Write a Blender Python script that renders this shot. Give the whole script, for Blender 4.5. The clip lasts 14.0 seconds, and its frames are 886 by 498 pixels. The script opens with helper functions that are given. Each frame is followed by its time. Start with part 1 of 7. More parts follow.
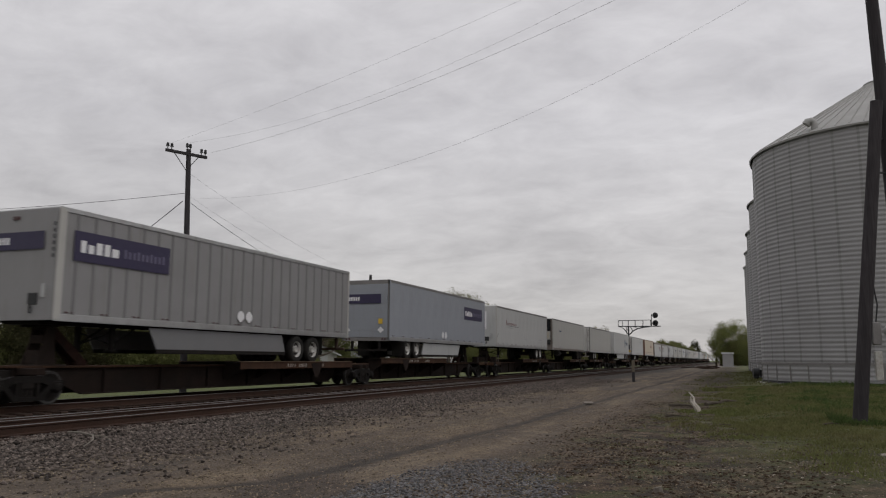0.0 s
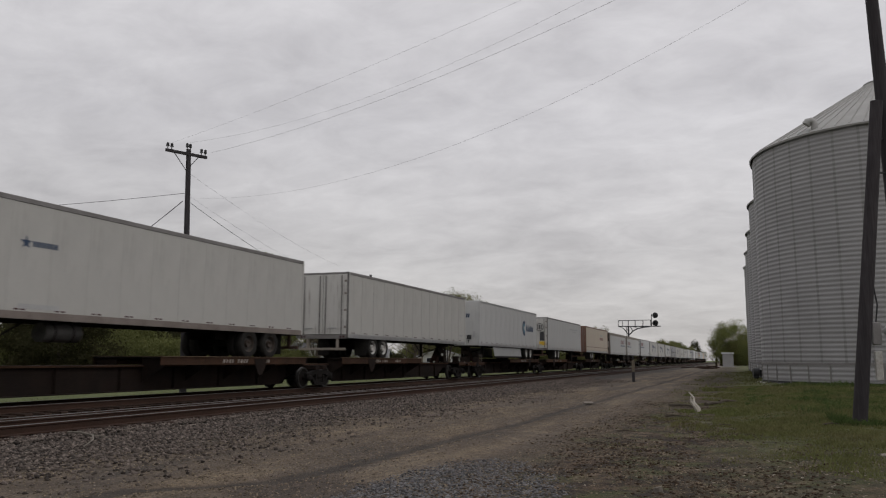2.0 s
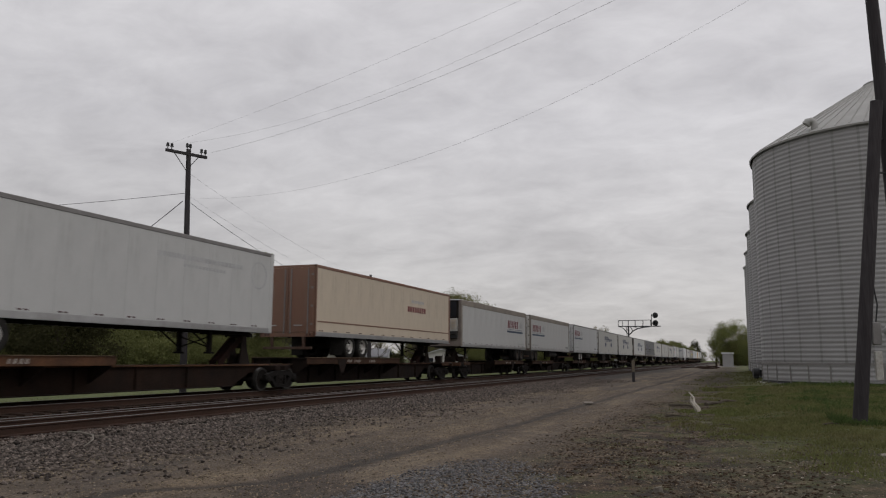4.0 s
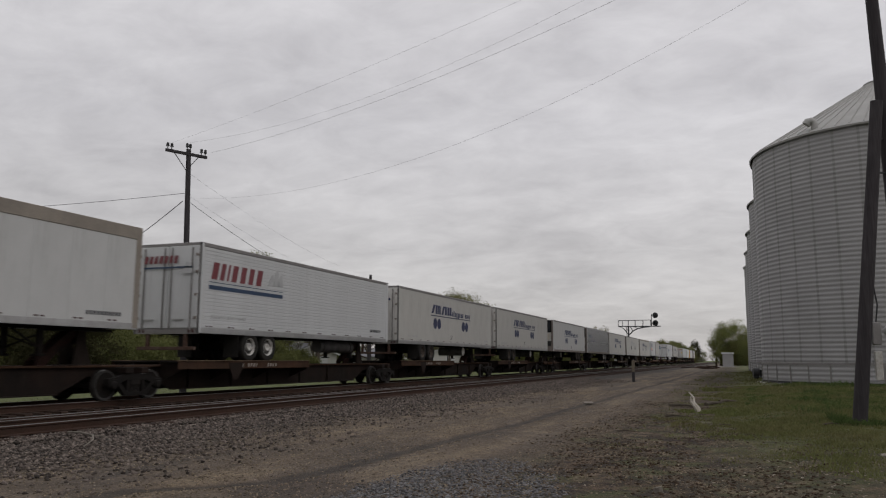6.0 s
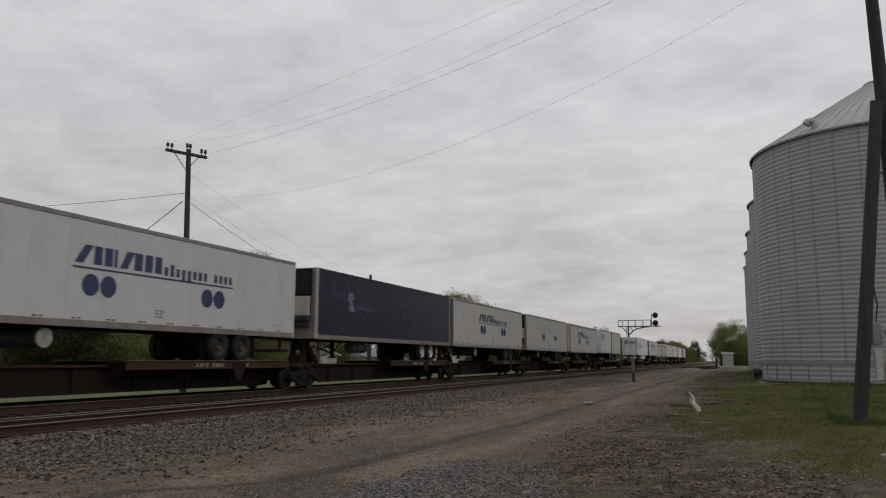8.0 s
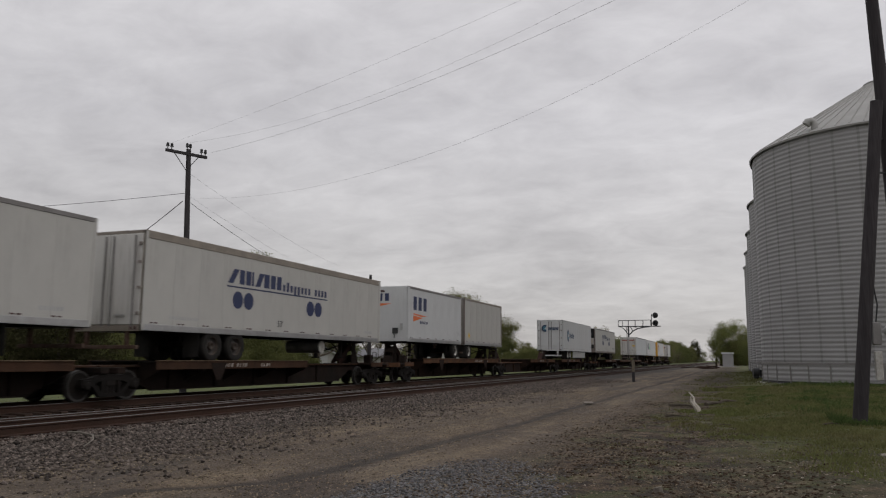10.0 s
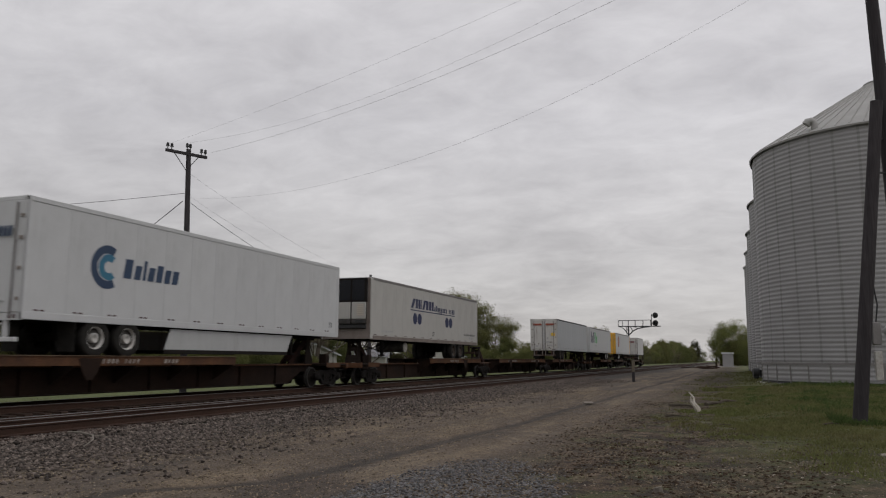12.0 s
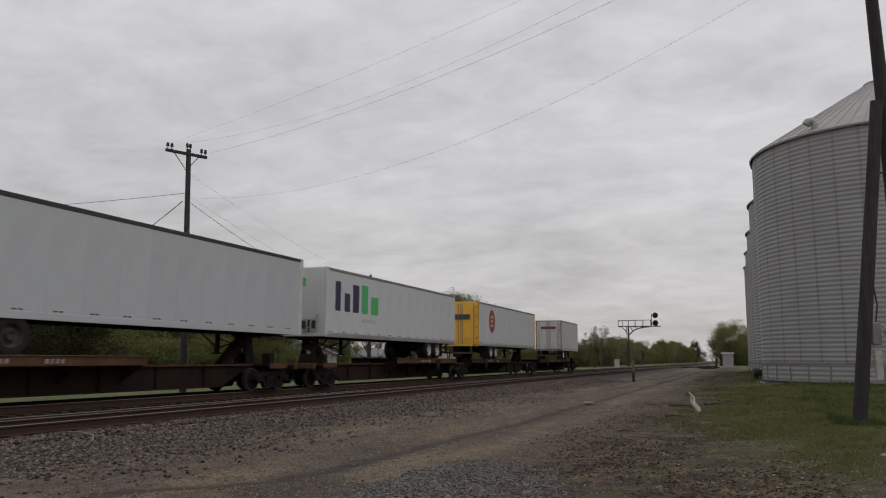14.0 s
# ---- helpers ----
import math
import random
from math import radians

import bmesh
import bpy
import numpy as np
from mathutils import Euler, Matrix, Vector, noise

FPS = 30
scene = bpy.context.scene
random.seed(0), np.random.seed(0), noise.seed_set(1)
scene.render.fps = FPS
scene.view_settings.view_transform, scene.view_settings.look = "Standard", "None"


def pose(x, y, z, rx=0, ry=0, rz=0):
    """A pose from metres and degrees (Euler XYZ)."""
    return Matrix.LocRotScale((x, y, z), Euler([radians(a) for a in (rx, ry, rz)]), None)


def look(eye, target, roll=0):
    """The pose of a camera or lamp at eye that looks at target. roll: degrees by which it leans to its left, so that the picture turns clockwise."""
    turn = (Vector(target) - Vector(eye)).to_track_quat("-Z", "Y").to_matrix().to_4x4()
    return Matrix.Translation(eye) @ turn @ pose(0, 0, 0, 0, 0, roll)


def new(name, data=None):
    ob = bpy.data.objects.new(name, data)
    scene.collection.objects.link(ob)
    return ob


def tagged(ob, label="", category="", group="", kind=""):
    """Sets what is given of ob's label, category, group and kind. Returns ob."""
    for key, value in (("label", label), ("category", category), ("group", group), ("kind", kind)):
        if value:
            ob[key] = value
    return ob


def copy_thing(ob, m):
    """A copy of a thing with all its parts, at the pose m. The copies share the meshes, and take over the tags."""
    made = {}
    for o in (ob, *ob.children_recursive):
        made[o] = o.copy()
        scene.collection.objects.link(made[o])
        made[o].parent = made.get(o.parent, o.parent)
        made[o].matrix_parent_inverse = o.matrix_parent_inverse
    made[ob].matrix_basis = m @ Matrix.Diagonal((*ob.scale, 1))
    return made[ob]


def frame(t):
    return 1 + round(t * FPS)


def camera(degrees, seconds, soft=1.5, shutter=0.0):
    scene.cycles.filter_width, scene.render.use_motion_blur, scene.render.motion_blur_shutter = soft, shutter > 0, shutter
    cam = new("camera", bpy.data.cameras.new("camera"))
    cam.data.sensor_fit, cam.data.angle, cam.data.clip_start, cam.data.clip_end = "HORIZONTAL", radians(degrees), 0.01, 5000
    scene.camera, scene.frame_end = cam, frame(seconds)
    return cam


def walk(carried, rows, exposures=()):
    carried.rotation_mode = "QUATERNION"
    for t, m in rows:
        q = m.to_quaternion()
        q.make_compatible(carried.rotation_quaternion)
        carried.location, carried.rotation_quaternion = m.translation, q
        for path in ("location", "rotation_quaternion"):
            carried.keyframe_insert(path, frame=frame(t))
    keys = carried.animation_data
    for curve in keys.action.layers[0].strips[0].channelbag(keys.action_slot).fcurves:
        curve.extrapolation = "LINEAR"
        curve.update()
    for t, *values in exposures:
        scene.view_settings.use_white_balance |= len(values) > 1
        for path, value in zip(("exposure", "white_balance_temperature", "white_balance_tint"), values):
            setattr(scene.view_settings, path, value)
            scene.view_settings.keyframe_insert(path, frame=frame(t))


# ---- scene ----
EYE = (0.0, 0.0, 1.5)
YAW, PITCH, ROLL = radians(20.4065), radians(7.986), 0.3214
cam = camera(58.905, 14.0, soft=1.18, shutter=0.1)
AIM = (EYE[0] - math.sin(YAW) * math.cos(PITCH), EYE[1] + math.cos(YAW) * math.cos(PITCH), EYE[2] + math.sin(PITCH))
walk(cam, [(0.0, look(EYE, AIM, ROLL)), (14.0, look(EYE, AIM, ROLL))])

# the plan: y runs along the tracks, z = 0 is the gravel lot
TRAIN_X, SIDING_X = -17.4, -12.75
RAIL_TOP = 0.30
DECK = 1.50
SPEED, GAIN = 30.776, 0.0414

# ---- sky and sun ----
world = bpy.data.worlds.new("overcast")
scene.world = world
world.use_nodes = True
wn = world.node_tree
wn.nodes.clear()


def wnode(kind, **values):
    n = wn.nodes.new(kind)
    for key, value in values.items():
        n.inputs[key].default_value = value
    return n


def wmath(op, a, b=None):
    n = wn.nodes.new("ShaderNodeMath")
    n.operation = op
    for i, v in enumerate((a, b)):
        if v is None:
            continue
        if isinstance(v, (int, float)):
            n.inputs[i].default_value = v
        else:
            wn.links.new(v, n.inputs[i])
    return n.outputs[0]


coord = wn.nodes.new("ShaderNodeTexCoord")
split = wn.nodes.new("ShaderNodeSeparateXYZ")
wn.links.new(coord.outputs["Generated"], split.inputs[0])
lift = wmath("ADD", wmath("MAXIMUM", split.outputs["Z"], 0.0), 0.22)
plane = wn.nodes.new("ShaderNodeCombineXYZ")
wn.links.new(wmath("DIVIDE", split.outputs["X"], lift), plane.inputs["X"])
wn.links.new(wmath("DIVIDE", split.outputs["Y"], lift), plane.inputs["Y"])
turned = wn.nodes.new("ShaderNodeMapping")
turned.inputs["Rotation"].default_value = (0, 0, radians(-52))
turned.inputs["Scale"].default_value = (0.9, 1.15, 1.0)
wn.links.new(plane.outputs[0], turned.inputs["Vector"])
big = wnode("ShaderNodeTexNoise", Scale=1.0, Detail=8.0, Roughness=0.5, Distortion=0.7)
wn.links.new(turned.outputs[0], big.inputs["Vector"])
fine = wnode("ShaderNodeTexNoise", Scale=5.5, Detail=9.0, Roughness=0.62, Distortion=0.35)
wn.links.new(turned.outputs[0], fine.inputs["Vector"])
cover = wmath("ADD", wmath("MULTIPLY", big.outputs["Fac"], 0.58), wmath("MULTIPLY", fine.outputs["Fac"], 0.42))
tone = wn.nodes.new("ShaderNodeValToRGB")
tone.color_ramp.elements[0].position, tone.color_ramp.elements[0].color = 0.36, (0.475, 0.462, 0.477, 1)
tone.color_ramp.elements[1].position, tone.color_ramp.elements[1].color = 0.63, (0.665, 0.651, 0.666, 1)
wn.links.new(cover, tone.inputs[0])
air = wn.nodes.new("ShaderNodeTexSky")
air.sky_type, air.sun_disc, air.sun_elevation, air.sun_rotation = "NISHITA", False, radians(55), radians(112)
dim = wn.nodes.new("ShaderNodeMixRGB")
dim.blend_type = "MULTIPLY"
dim.inputs[0].default_value = 1.0
dim.inputs[2].default_value = (0.1, 0.1, 0.1, 1)
wn.links.new(air.outputs[0], dim.inputs[1])
veil = wn.nodes.new("ShaderNodeMixRGB")
veil.inputs[0].default_value = 0.95
wn.links.new(dim.outputs[0], veil.inputs[1])
wn.links.new(tone.outputs[0], veil.inputs[2])
glow = wnode("ShaderNodeBackground", Strength=1.0)
# an overcast sky is brighter overhead than half way down, and pale again at the horizon
rise = wmath("MAXIMUM", split.outputs["Z"], 0.0)
low = wmath("SUBTRACT", 1.0, wmath("MINIMUM", wmath("MULTIPLY", rise, 7.0), 1.0))
level = wmath("ADD", wmath("ADD", wmath("MULTIPLY", rise, 0.74), 0.915), wmath("MULTIPLY", low, 0.02))
# and a little brighter on the side where the sun stands behind the cloud
level = wmath("ADD", level, wmath("MULTIPLY", split.outputs["X"], 0.12))
graded = wn.nodes.new("ShaderNodeVectorMath")
graded.operation = "SCALE"
# thicker, warmer air towards the horizon
warm = wn.nodes.new("ShaderNodeMixRGB")
warm.blend_type = "MULTIPLY"
warm.inputs[2].default_value = (1.0, 0.985, 0.945, 1)
wn.links.new(wmath("SUBTRACT", 1.0, wmath("MINIMUM", wmath("MULTIPLY", rise, 3.5), 1.0)), warm.inputs[0])
wn.links.new(veil.outputs[0], warm.inputs[1])
wn.links.new(warm.outputs[0], graded.inputs[0])
wn.links.new(level, graded.inputs["Scale"])
wn.links.new(graded.outputs[0], glow.inputs["Color"])
wout = wn.nodes.new("ShaderNodeOutputWorld")
wn.links.new(glow.outputs[0], wout.inputs[0])

sun_data = bpy.data.lights.new("sun", "SUN")
sun_data.energy, sun_data.angle, sun_data.color = 0.5, radians(40), (1.0, 0.97, 0.92)
sun = new("sun", sun_data)
sun.matrix_world = look((0, 0, 50), (0 - math.sin(radians(112)) * 28, 0 - math.cos(radians(112)) * 28, 10))

# ---- materials ----


def material(name, base, rough=0.7, metal=0.0, second=None, scale=3.0, amount=0.5, grain=60.0, grain_amount=0.15,
             bump=0.1, bump_scale=None, stretch=(1, 1, 1), streak=0.0, dirt=(0.10, 0.085, 0.065), island=0.0, per_object=0.0, gloss=0.5):
    """Paint, metal, earth: a base and a second colour in large patches, fine grain, vertical streaks of dirt, relief."""
    m = bpy.data.materials.new(name)
    m.use_nodes = True
    nt = m.node_tree
    bsdf = nt.nodes["Principled BSDF"]
    bsdf.inputs["Roughness"].default_value = rough
    bsdf.inputs["Metallic"].default_value = metal
    bsdf.inputs["Specular IOR Level"].default_value = gloss
    link = nt.links.new
    tc = nt.nodes.new("ShaderNodeTexCoord")
    mp = nt.nodes.new("ShaderNodeMapping")
    mp.inputs["Scale"].default_value = stretch
    link(tc.outputs["Object"], mp.inputs["Vector"])

    def noise_at(s, detail=5.0, vec=None, rough_=0.6):
        n = nt.nodes.new("ShaderNodeTexNoise")
        n.inputs["Scale"].default_value, n.inputs["Detail"].default_value, n.inputs["Roughness"].default_value = s, detail, rough_
        link(vec or mp.outputs[0], n.inputs["Vector"])
        return n.outputs["Fac"]

    def ramp(fac, lo, hi):
        r = nt.nodes.new("ShaderNodeMapRange")
        r.inputs["From Min"].default_value, r.inputs["From Max"].default_value = lo, hi
        link(fac, r.inputs["Value"])
        return r.outputs[0]

    def mix(fac, a, b, mode="MIX"):
        n = nt.nodes.new("ShaderNodeMixRGB")
        n.blend_type = mode
        for i, v in enumerate((fac, a, b)):
            if isinstance(v, (int, float)):
                n.inputs[i].default_value = v
            elif isinstance(v, tuple):
                n.inputs[i].default_value = (*v[:3], 1)
            else:
                link(v, n.inputs[i])
        return n.outputs[0]

    def times(fac, k):
        n = nt.nodes.new("ShaderNodeMath")
        n.operation = "MULTIPLY"
        link(fac, n.inputs[0])
        n.inputs[1].default_value = k
        return n.outputs[0]

    second = second or tuple(c * 0.7 for c in base)
    col = mix(times(ramp(noise_at(scale), 0.35, 0.68), amount), base, second)
    g = noise_at(grain, 3.0)
    lo, hi = 1 - grain_amount, 1 + grain_amount
    gm = nt.nodes.new("ShaderNodeMapRange")
    gm.inputs["From Min"].default_value, gm.inputs["From Max"].default_value = 0.3, 0.7
    gm.inputs["To Min"].default_value, gm.inputs["To Max"].default_value = lo, hi
    link(g, gm.inputs["Value"])
    col = mix(1.0, col, gm.outputs[0], "MULTIPLY")
    if streak:
        sm = nt.nodes.new("ShaderNodeMapping")
        sm.inputs["Scale"].default_value = (5.0, 5.0, 0.35)
        link(tc.outputs["Object"], sm.inputs["Vector"])
        s1 = ramp(noise_at(1.6, 5.0, sm.outputs[0]), 0.5, 0.78)
        s2 = ramp(noise_at(0.8, 3.0), 0.4, 0.65)
        sx = nt.nodes.new("ShaderNodeMath")
        sx.operation = "MULTIPLY"
        link(s1, sx.inputs[0])
        link(s2, sx.inputs[1])
        col = mix(times(sx.outputs[0], streak), col, dirt)
    if island or per_object:
        if island:
            geo = nt.nodes.new("ShaderNodeNewGeometry")
            rnd = geo.outputs["Random Per Island"]
        else:
            geo = nt.nodes.new("ShaderNodeObjectInfo")
            rnd = geo.outputs["Random"]
        k = island or per_object
        rm = nt.nodes.new("ShaderNodeMapRange")
        rm.inputs["To Min"].default_value, rm.inputs["To Max"].default_value = 1 - k, 1 + k
        link(rnd, rm.inputs["Value"])
        col = mix(1.0, col, rm.outputs[0], "MULTIPLY")
    link(col, bsdf.inputs["Base Color"])
    if bump:
        b = nt.nodes.new("ShaderNodeBump")
        b.inputs["Strength"].default_value = bump
        b.inputs["Distance"].default_value = 0.02
        link(noise_at(bump_scale or grain, 4.0), b.inputs["Height"])
        link(b.outputs[0], bsdf.inputs["Normal"])
    rr = nt.nodes.new("ShaderNodeMapRange")
    rr.inputs["To Min"].default_value, rr.inputs["To Max"].default_value = max(rough - 0.12, 0.05), min(rough + 0.12, 1)
    link(noise_at(scale * 2.3), rr.inputs["Value"])
    link(rr.outputs[0], bsdf.inputs["Roughness"])
    return m


def leaf_material(name, base, second):
    m = material(name, base, 0.75, 0, second, 0.35, 0.8, 3.0, 0.2, bump=0, island=0.16, gloss=0.1)
    bsdf = m.node_tree.nodes["Principled BSDF"]
    # light passes through thin leaves
    nt = m.node_tree
    through_leaf = nt.nodes.new("ShaderNodeBsdfTranslucent")
    both = nt.nodes.new("ShaderNodeMixShader")
    both.inputs[0].default_value = 0.42
    colour = bsdf.inputs["Base Color"].links[0].from_socket
    nt.links.new(colour, through_leaf.inputs["Color"])
    nt.links.new(bsdf.outputs[0], both.inputs[1])
    nt.links.new(through_leaf.outputs[0], both.inputs[2])
    nt.links.new(both.outputs[0], nt.nodes["Material Output"].inputs["Surface"])
    return m


def paint(name, base, streak=0.35, rough=0.5, dirt=(0.16, 0.14, 0.115)):
    second = tuple(c * 0.88 for c in base)
    return material(name, base, rough, 0, second, 0.9, 0.7, 35, 0.03, bump=0.04, bump_scale=2.5, streak=streak, dirt=dirt, per_object=0.02)


WHITE = paint("white_panel_paint", (0.440, 0.440, 0.430))
CREAM = paint("aged_white_paint", (0.405, 0.396, 0.370), 0.35)
BRIGHT = paint("clean_white_paint", (0.476, 0.482, 0.482), 0.25)
GREY = paint("grey_trailer_paint", (0.228, 0.223, 0.223), 0.6)
BLUE_GREY = paint("blue_grey_trailer_paint", (0.256, 0.270, 0.296), 0.4)
TAN = paint("beige_trailer_paint", (0.50, 0.425, 0.33), 0.5)
BROWN = paint("brown_door_paint", (0.17, 0.085, 0.055), 0.5)
NAVY = paint("dark_navy_trailer_paint", (0.013, 0.0135, 0.030), 0.4, 0.3)
YELLOW = paint("yellow_door_paint", (0.75, 0.40, 0.03), 0.3)
ALU = material("dull_aluminium", (0.42, 0.42, 0.42), 0.45, 0.7, (0.30, 0.29, 0.28), 2.0, 0.6, 50, 0.08, 0.08, streak=0.4)
TOP_TRIM = material("weathered_trim", (0.20, 0.19, 0.185), 0.6, 0.2, (0.13, 0.12, 0.11), 2.0, 0.6, 40, 0.1, 0.08)
GALV = material("galvanised_bin_sheet", (0.283, 0.279, 0.277), 0.62, 0.15, (0.235, 0.232, 0.229), 0.35, 0.8, 18, 0.05, 0.03, streak=0.4, dirt=(0.24, 0.235, 0.225))
GALV_ROOF = material("galvanised_roof_sheet", (0.305, 0.302, 0.288), 0.62, 0.15, (0.21, 0.206, 0.196), 0.4, 0.8, 18, 0.06, 0.03)
SEAM = material("sheet_seam", (0.235, 0.230, 0.226), 0.65, 0.15, (0.165, 0.162, 0.16), 0.5, 0.8, 30, 0.08, 0.05)
LAP = material("lapped_sheet_edge", (0.235, 0.231, 0.228), 0.65, 0.15, (0.185, 0.182, 0.178), 0.35, 0.9, 30, 0.08, 0.05)
RUST = material("rusty_car_paint", (0.100, 0.048, 0.025), 0.85, 0, (0.045, 0.026, 0.018), 1.4, 0.9, 28, 0.22, 0.25, streak=0.7, dirt=(0.04, 0.028, 0.02), gloss=0.15)
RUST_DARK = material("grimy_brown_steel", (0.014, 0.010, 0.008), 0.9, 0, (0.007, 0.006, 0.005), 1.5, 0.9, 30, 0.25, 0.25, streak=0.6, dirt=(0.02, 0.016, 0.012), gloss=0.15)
RUST_RED = material("red_hitch_paint", (0.036, 0.015, 0.011), 0.85, 0, (0.012, 0.009, 0.008), 2.5, 0.9, 28, 0.2, 0.2, gloss=0.15)
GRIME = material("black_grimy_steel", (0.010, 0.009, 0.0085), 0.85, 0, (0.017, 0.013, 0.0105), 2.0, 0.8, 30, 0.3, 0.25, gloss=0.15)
TREAD = material("polished_wheel_tread", (0.035, 0.033, 0.031), 0.45, 0.5, (0.08, 0.075, 0.07), 5, 0.6, 60, 0.1, 0.05)
RUBBER = material("black_tyre_rubber", (0.015, 0.014, 0.013), 0.85, 0, (0.028, 0.026, 0.023), 3, 0.7, 40, 0.2, 0.2, gloss=0.15)
RIM = material("pale_steel_rim", (0.50, 0.49, 0.47), 0.55, 0.1, (0.26, 0.24, 0.21), 4, 0.8, 40, 0.12, 0.08)
RIM_DARK = material("shadowed_hub_steel", (0.055, 0.050, 0.046), 0.8, 0.1, (0.03, 0.027, 0.024), 4, 0.8, 40, 0.2, 0.1)
SIGN_RED = material("weathered_red_orange_sign", (0.30, 0.065, 0.032), 0.6, 0, (0.20, 0.05, 0.03), 3, 0.7, 40, 0.1, 0.02)
PUP_END = paint("grimy_beige_end_wall", (0.205, 0.185, 0.165), 0.7)
RIM_RUST = material("rusty_steel_rim", (0.048, 0.034, 0.025), 0.8, 0.1, (0.026, 0.019, 0.015), 4, 0.8, 40, 0.2, 0.1)
BLACK = material("black_plastic", (0.015, 0.015, 0.016), 0.6, 0, (0.03, 0.03, 0.03), 4, 0.5, 40, 0.1, 0.06)
GLASSY = material("dark_grille", (0.008, 0.009, 0.012), 0.6, 0, (0.014, 0.014, 0.018), 3, 0.5, 60, 0.2, 0.15, gloss=0.2)
REDTAPE = material("red_reflector", (0.055, 0.020, 0.019), 0.5, 0, (0.05, 0.022, 0.02), 9, 0.6, 60, 0.1, 0.02)
INK_NAVY = material("navy_lettering", (0.016, 0.024, 0.075), 0.55, 0, (0.022, 0.032, 0.08), 2, 0.5, 40, 0.05, 0.02)
INK_BLACK = material("black_lettering", (0.03, 0.03, 0.035), 0.55, 0, (0.06, 0.06, 0.06), 2, 0.5, 40, 0.05, 0.02)
INK_GREY = material("faded_grey_lettering", (0.33, 0.33, 0.33), 0.6, 0, (0.45, 0.45, 0.45), 2, 0.6, 40, 0.05, 0.02)
INK_PURPLE = material("deep_purple_sign", (0.020, 0.014, 0.050), 0.5, 0, (0.026, 0.019, 0.056), 2, 0.5, 40, 0.05, 0.02)
INK_WHITE = material("white_lettering", (0.72, 0.71, 0.72), 0.5, 0, (0.6, 0.6, 0.6), 3, 0.5, 40, 0.05, 0.02)
INK_LILAC = material("lilac_grey_lettering", (0.115, 0.105, 0.165), 0.5, 0, (0.09, 0.08, 0.14), 3, 0.5, 40, 0.05, 0.02)
INK_RED = material("dark_red_lettering", (0.145, 0.020, 0.027), 0.5, 0, (0.12, 0.024, 0.03), 3, 0.5, 40, 0.05, 0.02)
INK_TEAL = material("teal_blue_emblem", (0.03, 0.17, 0.24), 0.5, 0, (0.02, 0.10, 0.19), 0.9, 0.9, 40, 0.05, 0.02)
INK_DEEP = material("deep_blue_lettering", (0.014, 0.034, 0.078), 0.5, 0, (0.018, 0.044, 0.09), 2, 0.5, 40, 0.05, 0.02)
INK_ORANGE = material("orange_lettering", (0.62, 0.13, 0.03), 0.5, 0, (0.6, 0.15, 0.03), 3, 0.5, 40, 0.05, 0.02)
INK_GREEN = material("green_lettering", (0.06, 0.36, 0.11), 0.5, 0, (0.05, 0.3, 0.1), 3, 0.5, 40, 0.05, 0.02)
INK_YELLOW = material("yellow_placard", (0.62, 0.40, 0.03), 0.5, 0, (0.5, 0.33, 0.04), 3, 0.5, 40, 0.05, 0.02)
WOOD_POLE = material("creosoted_pole_wood", (0.045, 0.041, 0.043), 0.9, 0, (0.028, 0.026, 0.028), 1.2, 0.8, 30, 0.25, 0.4, stretch=(1, 1, 0.08), gloss=0.15)
WOOD_GREY = material("weathered_grey_wood", (0.050, 0.045, 0.047), 0.9, 0, (0.030, 0.027, 0.029), 4.0, 0.8, 30, 0.25, 0.4, stretch=(1, 1, 0.08), gloss=0.15)
WOOD_TAN = material("bleached_tan_pole_wood", (0.15, 0.125, 0.09), 0.9, 0, (0.10, 0.085, 0.065), 1.2, 0.8, 30, 0.2, 0.3, stretch=(1, 1, 0.08))
WOOD_PALE = material("bleached_dead_wood", (0.40, 0.37, 0.32), 0.9, 0, (0.24, 0.21, 0.18), 5, 0.8, 40, 0.2, 0.4)
TIE_WOOD = material("old_tie_wood", (0.045, 0.029, 0.022), 0.95, 0, (0.025, 0.018, 0.015), 2, 0.8, 20, 0.25, 0.5, stretch=(0.3, 3, 1), per_object=0.3, gloss=0.15)
RAIL_SIDE = material("rusty_rail", (0.050, 0.028, 0.020), 0.85, 0.1, (0.035, 0.022, 0.017), 3, 0.8, 40, 0.2, 0.15, gloss=0.15)
RAIL_HEAD = material("worn_rail_head", (0.135, 0.125, 0.12), 0.6, 0.4, (0.085, 0.076, 0.072), 1.5, 0.7, 40, 0.08, 0.04)
SIGNAL = material("signal_dark_steel", (0.026, 0.026, 0.028), 0.7, 0.1, (0.018, 0.018, 0.019), 3, 0.6, 40, 0.1, 0.05)
WIRE = material("dark_wire", (0.05, 0.05, 0.055), 0.7, 0.2, (0.04, 0.04, 0.045), 3, 0.5, 40, 0.05, 0)
WIRE_THIN = material("grey_wire", (0.50, 0.50, 0.51), 0.6, 0.0, (0.38, 0.38, 0.39), 3, 0.5, 40, 0.05, 0)
BARK = material("tree_bark", (0.085, 0.07, 0.055), 0.95, 0, (0.05, 0.043, 0.036), 1.5, 0.8, 20, 0.25, 0.4, stretch=(1, 1, 0.2), gloss=0.15)
LEAF_SPRING = leaf_material("fresh_spring_leaves", (0.182, 0.196, 0.072), (0.145, 0.162, 0.058))
LEAF_GREEN = leaf_material("mid_green_leaves", (0.140, 0.152, 0.058), (0.108, 0.120, 0.047))
LEAF_OLIVE = leaf_material("olive_spring_leaves", (0.160, 0.160, 0.064), (0.110, 0.110, 0.045))
